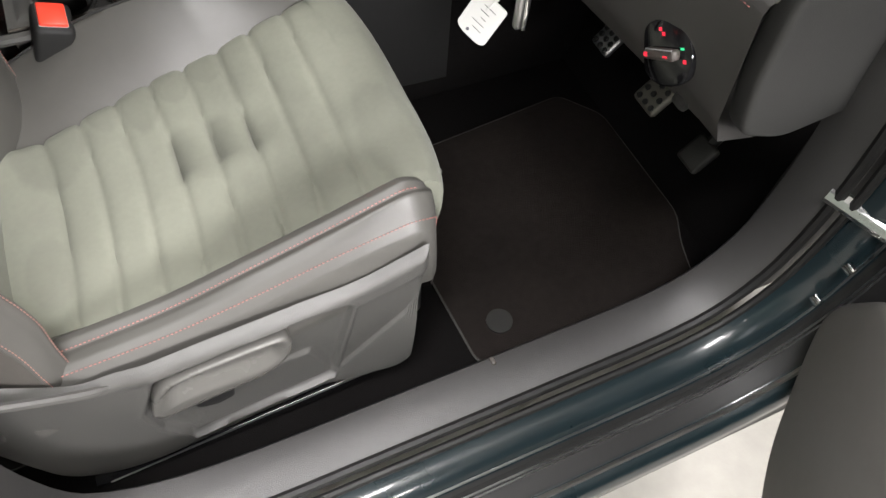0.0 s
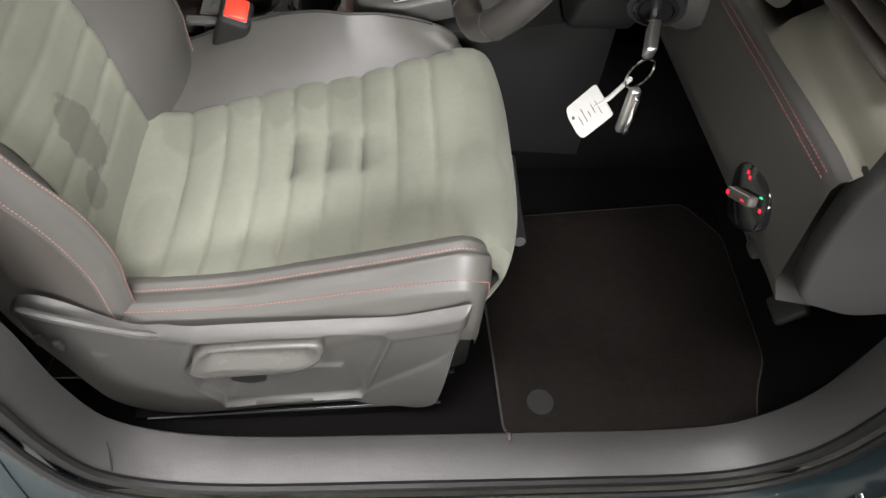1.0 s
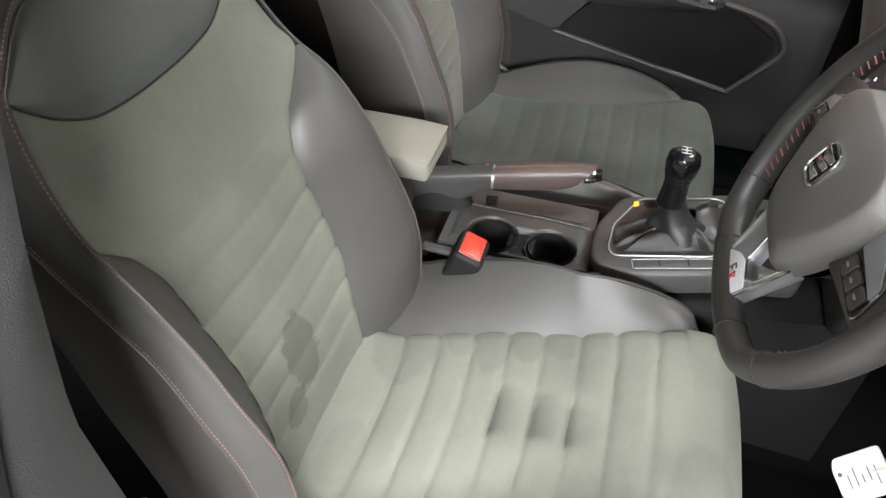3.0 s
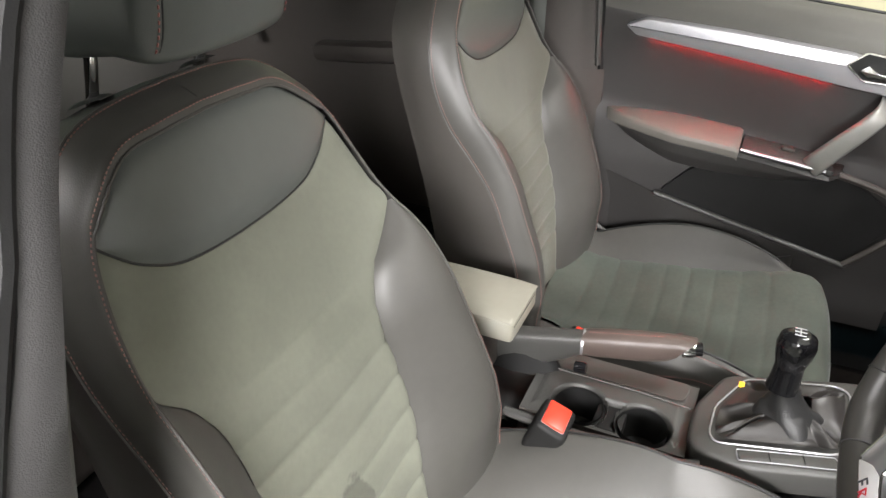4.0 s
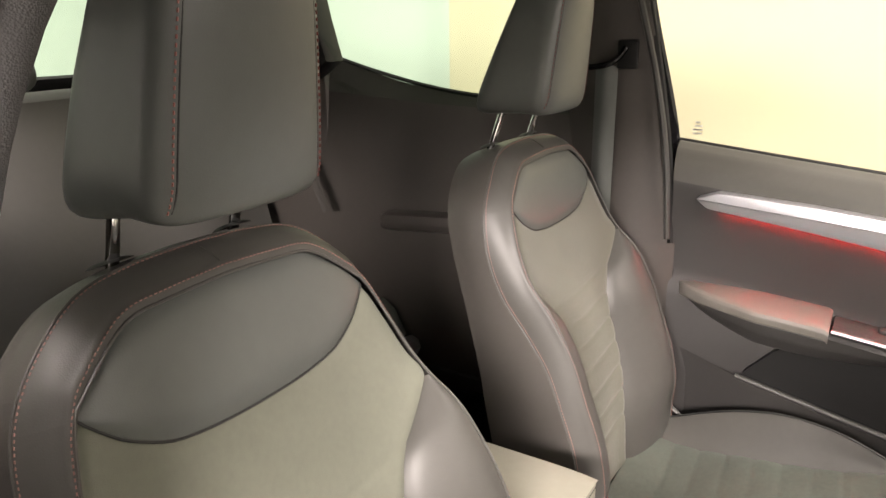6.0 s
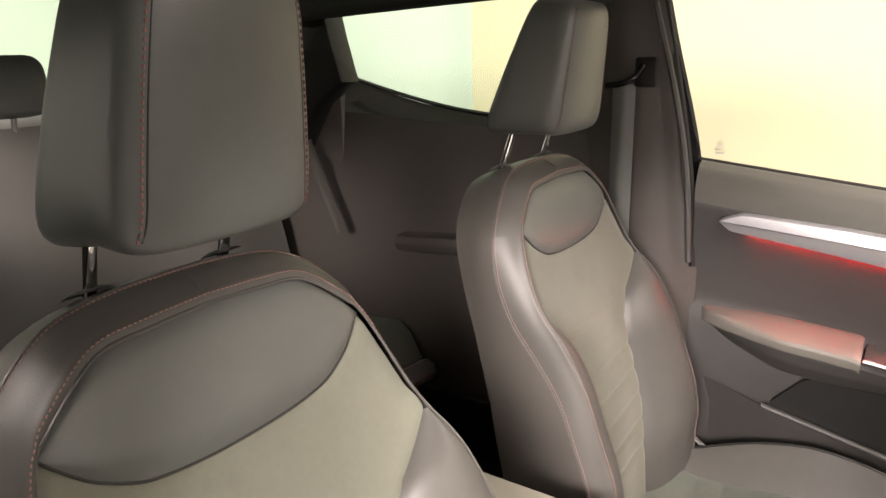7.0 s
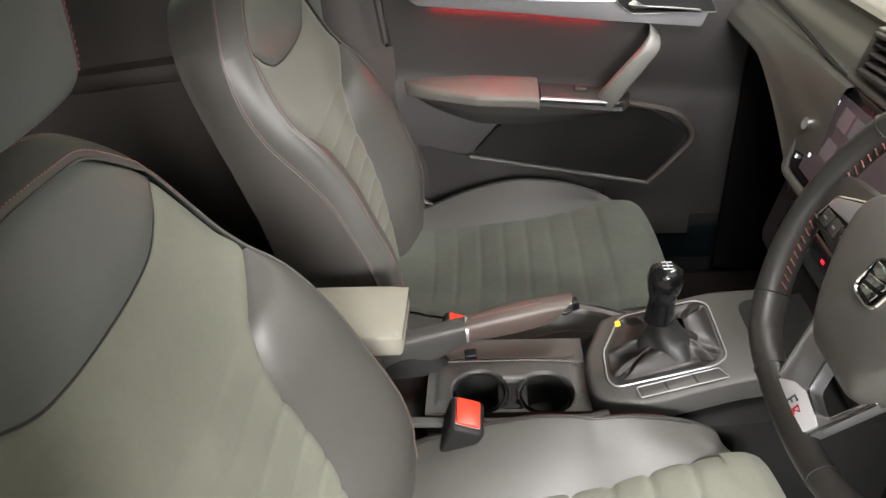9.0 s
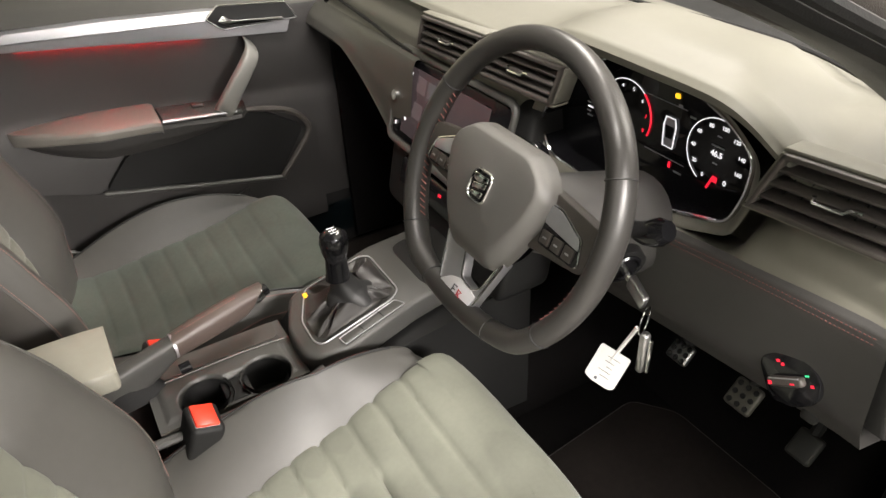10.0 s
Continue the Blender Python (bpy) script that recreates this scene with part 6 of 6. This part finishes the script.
us.transform(WF)
lower = part("lower_spoke", us, SATIN, wheel, "satin silver lower spoke")
part("spoke_edge", tube([WF @ Vector((p[0], p[1], 0.0062)) for p in U_OUT], 0.0013, 6, closed=True), CHROME, lower, "bright chrome edge")
fr = slab(rounded([(-0.044, -0.146), (-0.044, -0.153), (-0.034, -0.163), (0.006, -0.165), (0.022, -0.152), (0.030, -0.132), (0.014, -0.128), (-0.008, -0.126), (-0.026, -0.132)], 0.003), 0.006, 0.0078, "z", 0.0006)
fr.transform(WF)
badge = part("spoke_badge", fr, BADGE, lower, "pale badge on the lower spoke")
for pts, mt in ((((-0.008, -0.150), (-0.005, -0.138), (0.002, -0.138)), INK), (((-0.0065, -0.144), (-0.001, -0.144)), INK), (((0.004, -0.152), (0.006, -0.140), (0.013, -0.141), (0.007, -0.146), (0.013, -0.153)), RED_INK)):
    part("badge_mark", tube([WF @ Vector((x - 0.008, y, 0.0080)) for x, y in pts], 0.0011, 5), mt, badge)
col = thing("steering_column", (0.62, -0.345, 0.9), "dark plastic steering column with an ignition lock", "steering column")
part("column_shroud", grid(lambda u, v: WC + wn * (-0.05 - 0.20 * u) + wy * (0.062 + 0.015 * u) * math.cos(2 * math.pi * v) + wu * ((0.045 + 0.03 * u) * math.sin(2 * math.pi * v) - 0.025), 8, 26, closed_v=True), KNEE, col, "dark grey column shroud")
for sx in (-1, 1):
    a = WC + wn * -0.155 + wy * 0.045 * sx
    stalk = part("stalk", tube(spline([a, a + wy * 0.055 * sx + wu * 0.004, a + wy * 0.090 * sx + wn * 0.004 + wu * 0.024], 8), [0.012, 0.011, 0.010, 0.010, 0.013, 0.016, 0.018, 0.018, 0.013], 12), GLOSS, col, "black control stalk")
LOCK = Vector((0.640, -0.428, 0.870))
ln = Vector((-0.22, -0.93, -0.28)).normalized()
part("lock_housing", tube([LOCK - ln * 0.09, LOCK - ln * 0.002], [0.036, 0.032], 24), BLACK, col, "black lock housing")
LO, LP = ln.orthogonal().normalized(), ln.cross(ln.orthogonal().normalized())
part("lock_ring", tube([LOCK + (LO * math.cos(a) + LP * math.sin(a)) * 0.022 for a in [k * math.pi / 12 for k in range(24)]], 0.003, 6, closed=True), GLOSS, col, "glossy black lock ring")
part("lock_face", tube([LOCK - ln * 0.004, LOCK + ln * 0.001], [0.020, 0.018], 20), GLOSS, col, "black lock face")

# Keys hanging from the lock
keys = thing("car_key", tuple(LOCK), "steel key in the ignition with a ring and second key", "key")
KH = Vector((0.625, -0.484, 0.856))
part("key_blade", tube([LOCK, LOCK.lerp(KH, 0.35)], 0.006, 8), CHROME, keys)
kd = (KH - LOCK).normalized()
km = basis(LOCK.lerp(KH, 0.66), kd, Vector((1, 0, 0)), kd.cross(Vector((1, 0, 0))))
kh = box((0, 0, 0), (0.042, 0.013, 0.020), 0.004, segs=3)
kh.transform(km)
part("key_head", kh, STEEL, keys, "steel flip key head")
RC = Vector((0.618, -0.494, 0.838))
part("key_ring", tube([RC + Vector((0.017 * math.cos(a), 0.008 * math.cos(a), 0.019 * math.sin(a))) for a in [k * math.pi / 14 for k in range(28)]], 0.0013, 6, closed=True), CHROME, keys, "split ring")
FT, FB = Vector((0.618, -0.498, 0.822)), Vector((0.616, -0.502, 0.756))
part("key_fob", box(FT.lerp(FB, 0.5), (0.013, 0.011, 0.066), 0.004, segs=3), STEEL, keys, "steel folding key")
part("fob_edge", box(FT.lerp(FB, 0.55) + Vector((0.003, -0.008, 0)), (0.006, 0.005, 0.056), 0.002), CHROME, keys, "bright steel key edge")
TC = Vector((0.583, -0.474, 0.760))
tl = Vector((0.029, 0.0, 0.0435)).normalized()
tsd = Vector((0.023, -0.0375, -0.0015))
tsd = (tsd - tl * tsd.dot(tl)).normalized()
tn = tl.cross(tsd)
TM = basis(TC, tn, tsd, tl)
key_tag = thing("key_tag", tuple(TC), "white paper key tag with dark handwriting, hanging from the key ring", "key tag")
tg = slab(rounded([(-0.022, -0.023), (-0.012, -0.027), (0.014, -0.027), (0.022, -0.023), (0.022, 0.025), (-0.022, 0.025)], 0.004), -0.0008, 0.0008, "x", 0)
tg.transform(TM)
tagp = part("tag_card", tg, WHITE, key_tag, smooth=False)
st = tube([TM @ Vector((0.001, 0.0, 0.010)), TM @ Vector((0.001, 0.002, 0.030)), Vector((0.612, -0.489, 0.826))], 0.0028, 8)
part("tag_strap", st, WHITE, key_tag, "white plastic strap")
tside = 1 if tn.dot(Vector((-0.3, -0.7, 0.6))) > 0 else -1
for k in range(5):
    ln_ = box((0.0012 * tside, 0.003 - 0.003 * (k % 2), 0.014 - 0.007 * k), (0.0004, 0.018 - 0.005 * (k % 3), 0.0008), 0)
    ln_.transform(TM)
    part("writing_bar", ln_, PLASTIC, tagp, smooth=False)
hole = tube([(-0.0012, -0.006, -0.021), (0.0012, -0.006, -0.021)], 0.0022, 10)
hole.transform(TM)
part("tag_hole", hole, INK, tagp)

# ---- centre console ----
cons = thing("centre_console", (0.2, 0, 0.3), "dark grey plastic centre console with two cup holders", "centre console")
TOPZ = curve1((-0.30, 0.585), (0.02, 0.588), (0.045, 0.535), (0.275, 0.535), (0.31, 0.600), (0.33, 0.610), (0.40, 0.622), (0.60, 0.650), (0.72, 0.690))
WID = curve1((-0.30, 0.085), (0.0, 0.088), (0.25, 0.095), (0.33, 0.118), (0.55, 0.125), (0.72, 0.135))
part("body", grid(lambda u, v: Vector(((-0.32 + 1.04 * u), 0.008 + WID(-0.32 + 1.04 * u) * max(-1, min(1, 1.25 * math.cos(math.pi * (1 - v)))) * (1.0 + 0.10 * (0.5 - abs(v - 0.5)) * 0), 0.30 + (TOPZ(-0.32 + 1.04 * u) - 0.345) * min(1, 2.6 * math.sin(math.pi * v)))), 40, 28), BLACK, cons, "black console body", angle=60)


def tray_height(x, y):
    """Level of the cup holder plate: two joined wells in a flat top with a rounded rim."""
    out = max(abs(x - 0.163) - 0.110, abs(y + 0.0125) - 0.066)
    z = 0.598 - 0.004 * max(0.0, min(1.0, (out + 0.012) / 0.012)) ** 2
    a = math.hypot(x - 0.123, y + 0.050) - 0.041
    b = math.hypot(x - 0.222, y + 0.055) - 0.040
    c = max(abs(y + 0.053) - 0.030, abs(x - 0.172) - 0.06)
    w = min(a, b)
    if w < 0.004:
        return z - 0.075 * min(1.0, (0.004 - w) / 0.010) ** 1.6
    if c < 0.003:
        return z - 0.030 * min(1.0, (0.003 - c) / 0.010) ** 1.6
    return z


tray = part("tray_plate", grid(lambda u, v: Vector((0.040 + 0.248 * u, -0.094 + 0.162 * v, tray_height(0.040 + 0.248 * u, -0.094 + 0.162 * v))), 124, 81), PLASTIC, cons, "grey plate round two joined cup holders", angle=70)
for cx, cy, r in ((0.123, -0.050, 0.041), (0.222, -0.055, 0.040)):
    part("cup_holder", grid(lambda u, v, cx=cx, cy=cy, r=r: Vector((cx + (r - 0.003 - 0.003 * u) * (1 if u < 0.9 else 0.001) * math.cos(2 * math.pi * v), cy + (r - 0.003 - 0.003 * u) * (1 if u < 0.9 else 0.001) * math.sin(2 * math.pi * v), 0.5945 - 0.062 * min(1, u / 0.88))), 10, 36, closed_v=True), BLACK, tray, "deep black cup holder")
part("cup_link", box((0.172, -0.053, 0.574), (0.046, 0.054, 0.030), 0.004), BLACK, tray, "black passage between the cup holders")
part("tray_skirt", grid(lambda u, v: Vector(((0.040, 0.288, 0.288, 0.040, 0.040)[round(u * 4)], (-0.094, -0.094, 0.068, 0.068, -0.094)[round(u * 4)], 0.596 - 0.12 * v)), 4, 2), PLASTIC_DARK, cons, smooth=False)
part("coin_slot", slab(rounded([(0.045, 0.018), (0.27, 0.018), (0.275, 0.062), (0.05, 0.062)], 0.01), 0.598, 0.6005, "z", 0), PLASTIC_DARK, cons, smooth=False)
part("seam_line", tube([(0.05, 0.012, 0.600), (0.20, 0.013, 0.600), (0.285, 0.006, 0.601)], 0.0015, 5), SMOOTH_PLASTIC, cons)
GP = rounded([(0.300, -0.100), (0.286, -0.070), (0.286, 0.000), (0.320, 0.085), (0.50, 0.125), (0.60, 0.120), (0.60, -0.072), (0.50, -0.080), (0.37, -0.108)], 0.018)


def console_tilt(bm, z0=0.612, slope=0.10):
    for v in bm.verts:
        v.co.z += (v.co.x - 0.30) * slope
    return bm


part("gear_plate", console_tilt(slab(GP, 0.575, 0.622, "z", 0.008, segs=3)), PLASTIC, cons, "grey gear lever surround")
ring = rounded([(0.322, -0.077), (0.312, -0.060), (0.314, 0.000), (0.350, 0.078), (0.475, 0.102), (0.492, 0.090), (0.490, -0.034), (0.470, -0.050)], 0.012)
part("silver_ring", console_tilt(tube([(p[0], p[1], 0.624) for p in ring], 0.0015, 6, closed=True)), SATIN, cons, "thin silver trim ring")
part("button_strip", console_tilt(slab(rounded([(0.356, -0.100), (0.352, -0.083), (0.470, -0.058), (0.480, -0.076)], 0.004), 0.621, 0.6255, "z", 0.001)), PLASTIC, cons, "row of flat buttons")
for x, y in ((0.392, -0.084), (0.434, -0.074)):
    part("switch_gap", console_tilt(box((x, y, 0.6262), (0.0012, 0.018, 0.0008), 0, Matrix.Rotation(0.2, 3, "Z"))), BLACK, cons, smooth=False)
part("button_frame", console_tilt(tube([(p[0], p[1], 0.6252) for p in rounded([(0.354, -0.102), (0.350, -0.082), (0.471, -0.056), (0.482, -0.076)], 0.004)], 0.0009, 5, closed=True)), SATIN, cons, "thin silver edge round the buttons")
part("front_tray", console_tilt(slab(rounded([(0.535, -0.060), (0.535, 0.090), (0.66, 0.095), (0.66, -0.065)], 0.025), 0.6215, 0.6235, "z", 0)), BLACK, cons, "dark front tray", smooth=False)
part("warning_lamp", console_tilt(box((0.345, 0.060, 0.626), (0.008, 0.012, 0.003), 0.001)), LIT_AMBER, cons, "small amber lamp")
part("near_lip", tube(spline([(0.02, -0.104, 0.588), (0.15, -0.112, 0.592), (0.28, -0.108, 0.594), (0.31, -0.102, 0.60)], 12), 0.008, 8), PLASTIC, cons)

gear = thing("gear_lever", (0.40, 0.0, 0.62), "black gear lever with a leather gaiter and glossy knob", "gear lever")
SKIRT = rounded([(0.328, -0.069), (0.319, -0.056), (0.321, 0.000), (0.355, 0.072), (0.472, 0.094), (0.485, 0.084), (0.483, -0.030), (0.466, -0.043)], 0.012)


def skirt(u, v):
    """Leather drawn from the trim ring up to the stem, in loose folds."""
    k = v * len(SKIRT)
    a, b = SKIRT[int(k) % len(SKIRT)], SKIRT[(int(k) + 1) % len(SKIRT)]
    p = Vector(a).lerp(Vector(b), k - int(k))
    c = Vector((0.408, 0.002))
    r = 1 - 0.62 * u
    x, y = c.x + (p.x - c.x) * r, c.y + (p.y - c.y) * r
    fold = 0.006 * math.sin(math.pi * u) * (math.sin(14 * math.pi * v + 3 * u) + 0.6 * math.sin(22 * math.pi * v + 1.7))
    return Vector((x, y, 0.627 + 0.020 * u ** 1.5 + fold + (x - 0.30) * 0.10))


part("gaiter_skirt", grid(skirt, 14, len(SKIRT) * 3, closed_v=True), SKIRT_LEATHER, gear, "folded grey leather skirt", angle=80)
part("gaiter", grid(lambda u, v: Vector((0.412 - 0.020 * u, 0.000 - 0.010 * u, 0.634 + 0.078 * u + 0.008 * math.sin(math.pi * min(1, u * 2.4)) * (0.5 + 0.5 * math.sin(8 * math.pi * v + 1.3 + 2 * math.sin(2 * math.pi * v))))) + Vector((0.050 * math.cos(2 * math.pi * v), 0.044 * math.sin(2 * math.pi * v), 0)) * ((1 - u) ** 1.8 * 0.66 + 0.36) * (1 + 0.10 * math.sin(8 * math.pi * v + 5 * u) * (1 - u)), 18, 56, closed_v=True), GAITER, gear, "creased black leather gaiter", angle=80)
part("collar", tube([(0.392, -0.008, 0.7075), (0.3915, -0.0085, 0.7135)], [0.0205, 0.0195], 24), CHROME, gear, "chrome collar")


def knob(u, v):
    prof = [(0.0205, 0.698), (0.0185, 0.720), (0.0175, 0.742), (0.0215, 0.760), (0.0235, 0.778), (0.021, 0.792), (0.012, 0.799), (0.0, 0.800)]
    k = u * 7
    a = min(int(k), 6)
    r, z = prof[a][0] + (prof[a + 1][0] - prof[a][0]) * (k - a), prof[a][1] + (prof[a + 1][1] - prof[a][1]) * (k - a)
    return Vector((0.390 + r * 1.08 * math.cos(2 * math.pi * v), -0.018 + 0.09 * (0.80 - z) + r * math.sin(2 * math.pi * v), z))


part("knob", grid(knob, 21, 26, closed_v=True), GLOSS, gear, "glossy black gear knob", angle=80)
kp = bmesh.new()
for x in (-0.008, 0.0, 0.008):
    tube([(0.390 + 0.007, -0.018 + x, 0.8005), (0.390 - 0.007, -0.018 + x, 0.8005)], 0.0009, 5, kp)
tube([(0.390, -0.026, 0.8005), (0.390, -0.010, 0.8005)], 0.0009, 5, kp)
part("shift_pattern", kp, SATIN, gear, "silver shift pattern lines")

brake = thing("handbrake", (0.0, 0.02, 0.6), "raised handbrake lever with a dark leather grip and chrome button", "handbrake")
HB = [Vector((-0.10, 0.000, 0.622)), Vector((0.0, 0.010, 0.641)), Vector((0.130, 0.026, 0.664)), Vector((0.20, 0.038, 0.672)), Vector((0.268, 0.052, 0.679))]
hb = spline(HB, 40)


def grip(u, v):
    p = hb[round(22 + u * 16)]
    a = 2 * math.pi * v
    w = (0.0185 + 0.002 * math.sin(math.pi * u))
    cut_ = 0.020 * u ** 12 * math.sin(a)
    return p + Vector((cut_, w * math.copysign(abs(math.cos(a)) ** 0.7, math.cos(a)), 1.12 * w * math.copysign(abs(math.sin(a)) ** 0.7, math.sin(a))))


def arm(u, v):
    p = hb[round(u * 22)]
    a = 2 * math.pi * v
    w = 0.019 - 0.003 * u
    top = 0.020 - 0.002 * u
    low = 0.050 - 0.030 * max(0, (u - 0.55) / 0.45) ** 1.5
    z = top * math.copysign(abs(math.sin(a)) ** 0.5, math.sin(a)) if math.sin(a) > 0 else -low * abs(math.sin(a)) ** 0.5
    return p + Vector((0, w * math.copysign(abs(math.cos(a)) ** 0.5, math.cos(a)), z))


part("grip", grid(grip, 16, 18, closed_v=True), GRIP_LEATHER, brake, "dark leather grip with reddish sheen")
part("lever_arm", grid(arm, 22, 18, closed_v=True), PLASTIC, brake, "dark plastic lever arm")
part("band", tube([hb[22] - Vector((0.001, 0, 0)), hb[22] + Vector((0.003, 0.0004, 0))], 0.0215, 18), SATIN, brake, "thin silver band")
part("stitching", stitches([p + Vector((0, -0.004, 0.0227)) for p in hb[23:38:3]], 0.005, 0.0007), THREAD, brake, "red thread")
part("end_cap", tube([hb[38], hb[38] + Vector((0.006, 0.001, 0.0005)), hb[40]], [0.015, 0.015, 0.012], 16), CHROME, brake, "chrome end cap")
part("button", tube([hb[40], hb[40] + Vector((0.010, 0.003, 0.001))], 0.0105, 14), GLOSS, brake, "black release button")
part("boot", grid(lambda u, v: Vector((-0.02 + 0.10 * math.cos(2 * math.pi * v) * (1 - 0.35 * u), 0.016 + 0.030 * math.sin(2 * math.pi * v) * (1 - 0.3 * u), 0.590 + 0.050 * u)), 5, 24, closed_v=True), BLACK, brake)
part("pivot_bolt", tube([(0.100, -0.004, 0.628), (0.118, -0.004, 0.630)], 0.009, 12), GLOSS, brake)

rest_box = thing("armrest_box", (-0.12, 0, 0.6), "padded grey leather armrest box between the seats", "armrest")
part("lid", grid(lambda u, v: Vector((-0.30 + 0.318 * u, -0.082 + 0.118 * v, 0.742 - 0.004 * (2 * v - 1) ** 4 - 0.004 * (2 * u - 1) ** 6)), 12, 12), LID, rest_box, "pale grey leather lid")
part("lid_side", box((-0.141, -0.023, 0.718), (0.316, 0.118, 0.040), 0.008, segs=3), LID, rest_box, "pale grey leather lid edge")
part("lid_stitching", stitches([(0.0185, -0.078, 0.730), (0.0185, -0.02, 0.730), (0.0185, 0.033, 0.730)], 0.006, 0.0007), PIPING, rest_box)
part("box_body", box((-0.16, -0.020, 0.655), (0.26, 0.10, 0.13), 0.012), PLASTIC_DARK, rest_box)


def buckle(at, q, label):
    b = thing("seat_belt_buckle", at, label, "seat belt buckle", "seat belt buckles")
    m = Matrix.Rotation(0.35, 3, "Y")
    c = Vector(at)
    part("housing", box(c + Vector((-0.026, 0, -0.034)), (0.052, 0.064, 0.100), 0.009, m, segs=3), BLACK, b, "black plastic buckle housing")
    part("button_rim", box(c + Vector((-0.0105, 0, 0.010)), (0.0385, 0.0515, 0.008), 0.003, m), LIGHT_PLASTIC, b, "pale button edge")
    part("red_button", box(c + Vector((-0.0095, 0, 0.013)), (0.036, 0.049, 0.008), 0.003, m), RED, b, "red release button")
    part("stalk", box(c + Vector((-0.062, 0, -0.120)), (0.016, 0.040, 0.13), 0.004, m), BLACK, b)
    return b


buckle((0.116, -0.122, 0.612), 1, "black seat belt buckle with a red button beside the driver seat")
buckle((0.094, 0.105, 0.586), -1, "black seat belt buckle with a red button beside the passenger seat")

# ---- footwell ----
MAT_EDGE = [(0.530, -0.690), (0.517, -0.450), (0.510, -0.262), (0.930, -0.222), (0.990, -0.300), (0.995, -0.560), (0.965, -0.620), (0.945, -0.690)]
fmat = thing("floor_mat", (0.8, -0.4, 0.25), "black carpet floor mat in the driver footwell", "floor mat")
part("mat_sheet", slab(rounded(MAT_EDGE, 0.02), 0.252, 0.262, "z", 0.003), MAT, fmat)
part("mat_binding", tube([(p[0], p[1], 0.258) for p in rounded(MAT_EDGE, 0.02)], 0.0028, 6, closed=True), PLASTIC, fmat, "edge binding")
part("mat_button", tube([(0.592, -0.636, 0.262), (0.592, -0.636, 0.266)], 0.022, 24), TRIM, fmat, "round mat fastener")
pmat = thing("floor_mat", (0.8, 0.4, 0.25), "black carpet floor mat in the passenger footwell", "floor mat")
part("mat_sheet", slab(rounded([(0.530, 0.690), (0.515, 0.16), (0.98, 0.14), (1.00, 0.62), (0.92, 0.690)], 0.04), 0.252, 0.262, "z", 0.003), MAT, pmat)


def pedal(at, w, h, label, metal, studs):
    """A hanging pedal, its pad leaning back to face the driver."""
    p = thing("pedal", at, label, "pedal", "pedals")
    m = Matrix.Rotation(0.75, 3, "Y")
    c = Vector(at)
    pad = part("pad", box(c, (0.014, w, h), 0.0065, m, segs=3), metal, p, "pedal pad")
    for j in range(studs):
        for k in range(3):
            q = c + m @ Vector((-0.007, w * (-0.30 + 0.30 * k), h * (-0.32 + 0.64 * j / max(1, studs - 1))))
            part("stud", tube([q, q + m @ Vector((-0.0025, 0, 0))], [0.0052, 0.0040], 10), RUBBER, pad, "black rubber stud")
    part("arm", tube(spline([c + Vector((0.008, 0, 0)), c + Vector((0.06, 0.005, 0.08)), c + Vector((0.10, 0.01, 0.22))], 8), 0.010, 8), BLACK, p)


pedal((0.90, -0.347, 0.520), 0.046, 0.040, "clutch pedal with a studded metal pad", STEEL, 3)
pedal((0.90, -0.486, 0.528), 0.052, 0.052, "brake pedal with a studded grey pad", PEDAL, 3)
pedal((0.90, -0.605, 0.522), 0.044, 0.050, "plain dark grey accelerator pedal pad", TRIM, 0)

# Label on the driver side pillar
sticker = thing("pillar_sticker", (-0.07, -0.80, 0.58), "black pressure sticker with small white print on the door pillar", "sticker")
part("label_sheet", slab([(-0.125, 0.575), (-0.044, 0.575), (-0.048, 0.735), (-0.130, 0.735)], -0.807, -0.8045, "y", 0), BLACK, sticker, smooth=False)
for k in range(11):
    part("print_bar", box((-0.086 - 0.006 * (k % 2), -0.8075, 0.590 + 0.0125 * k), (0.030 - 0.007 * (k % 3), 0.0008, 0.0026), 0), WHITE, sticker, smooth=False)
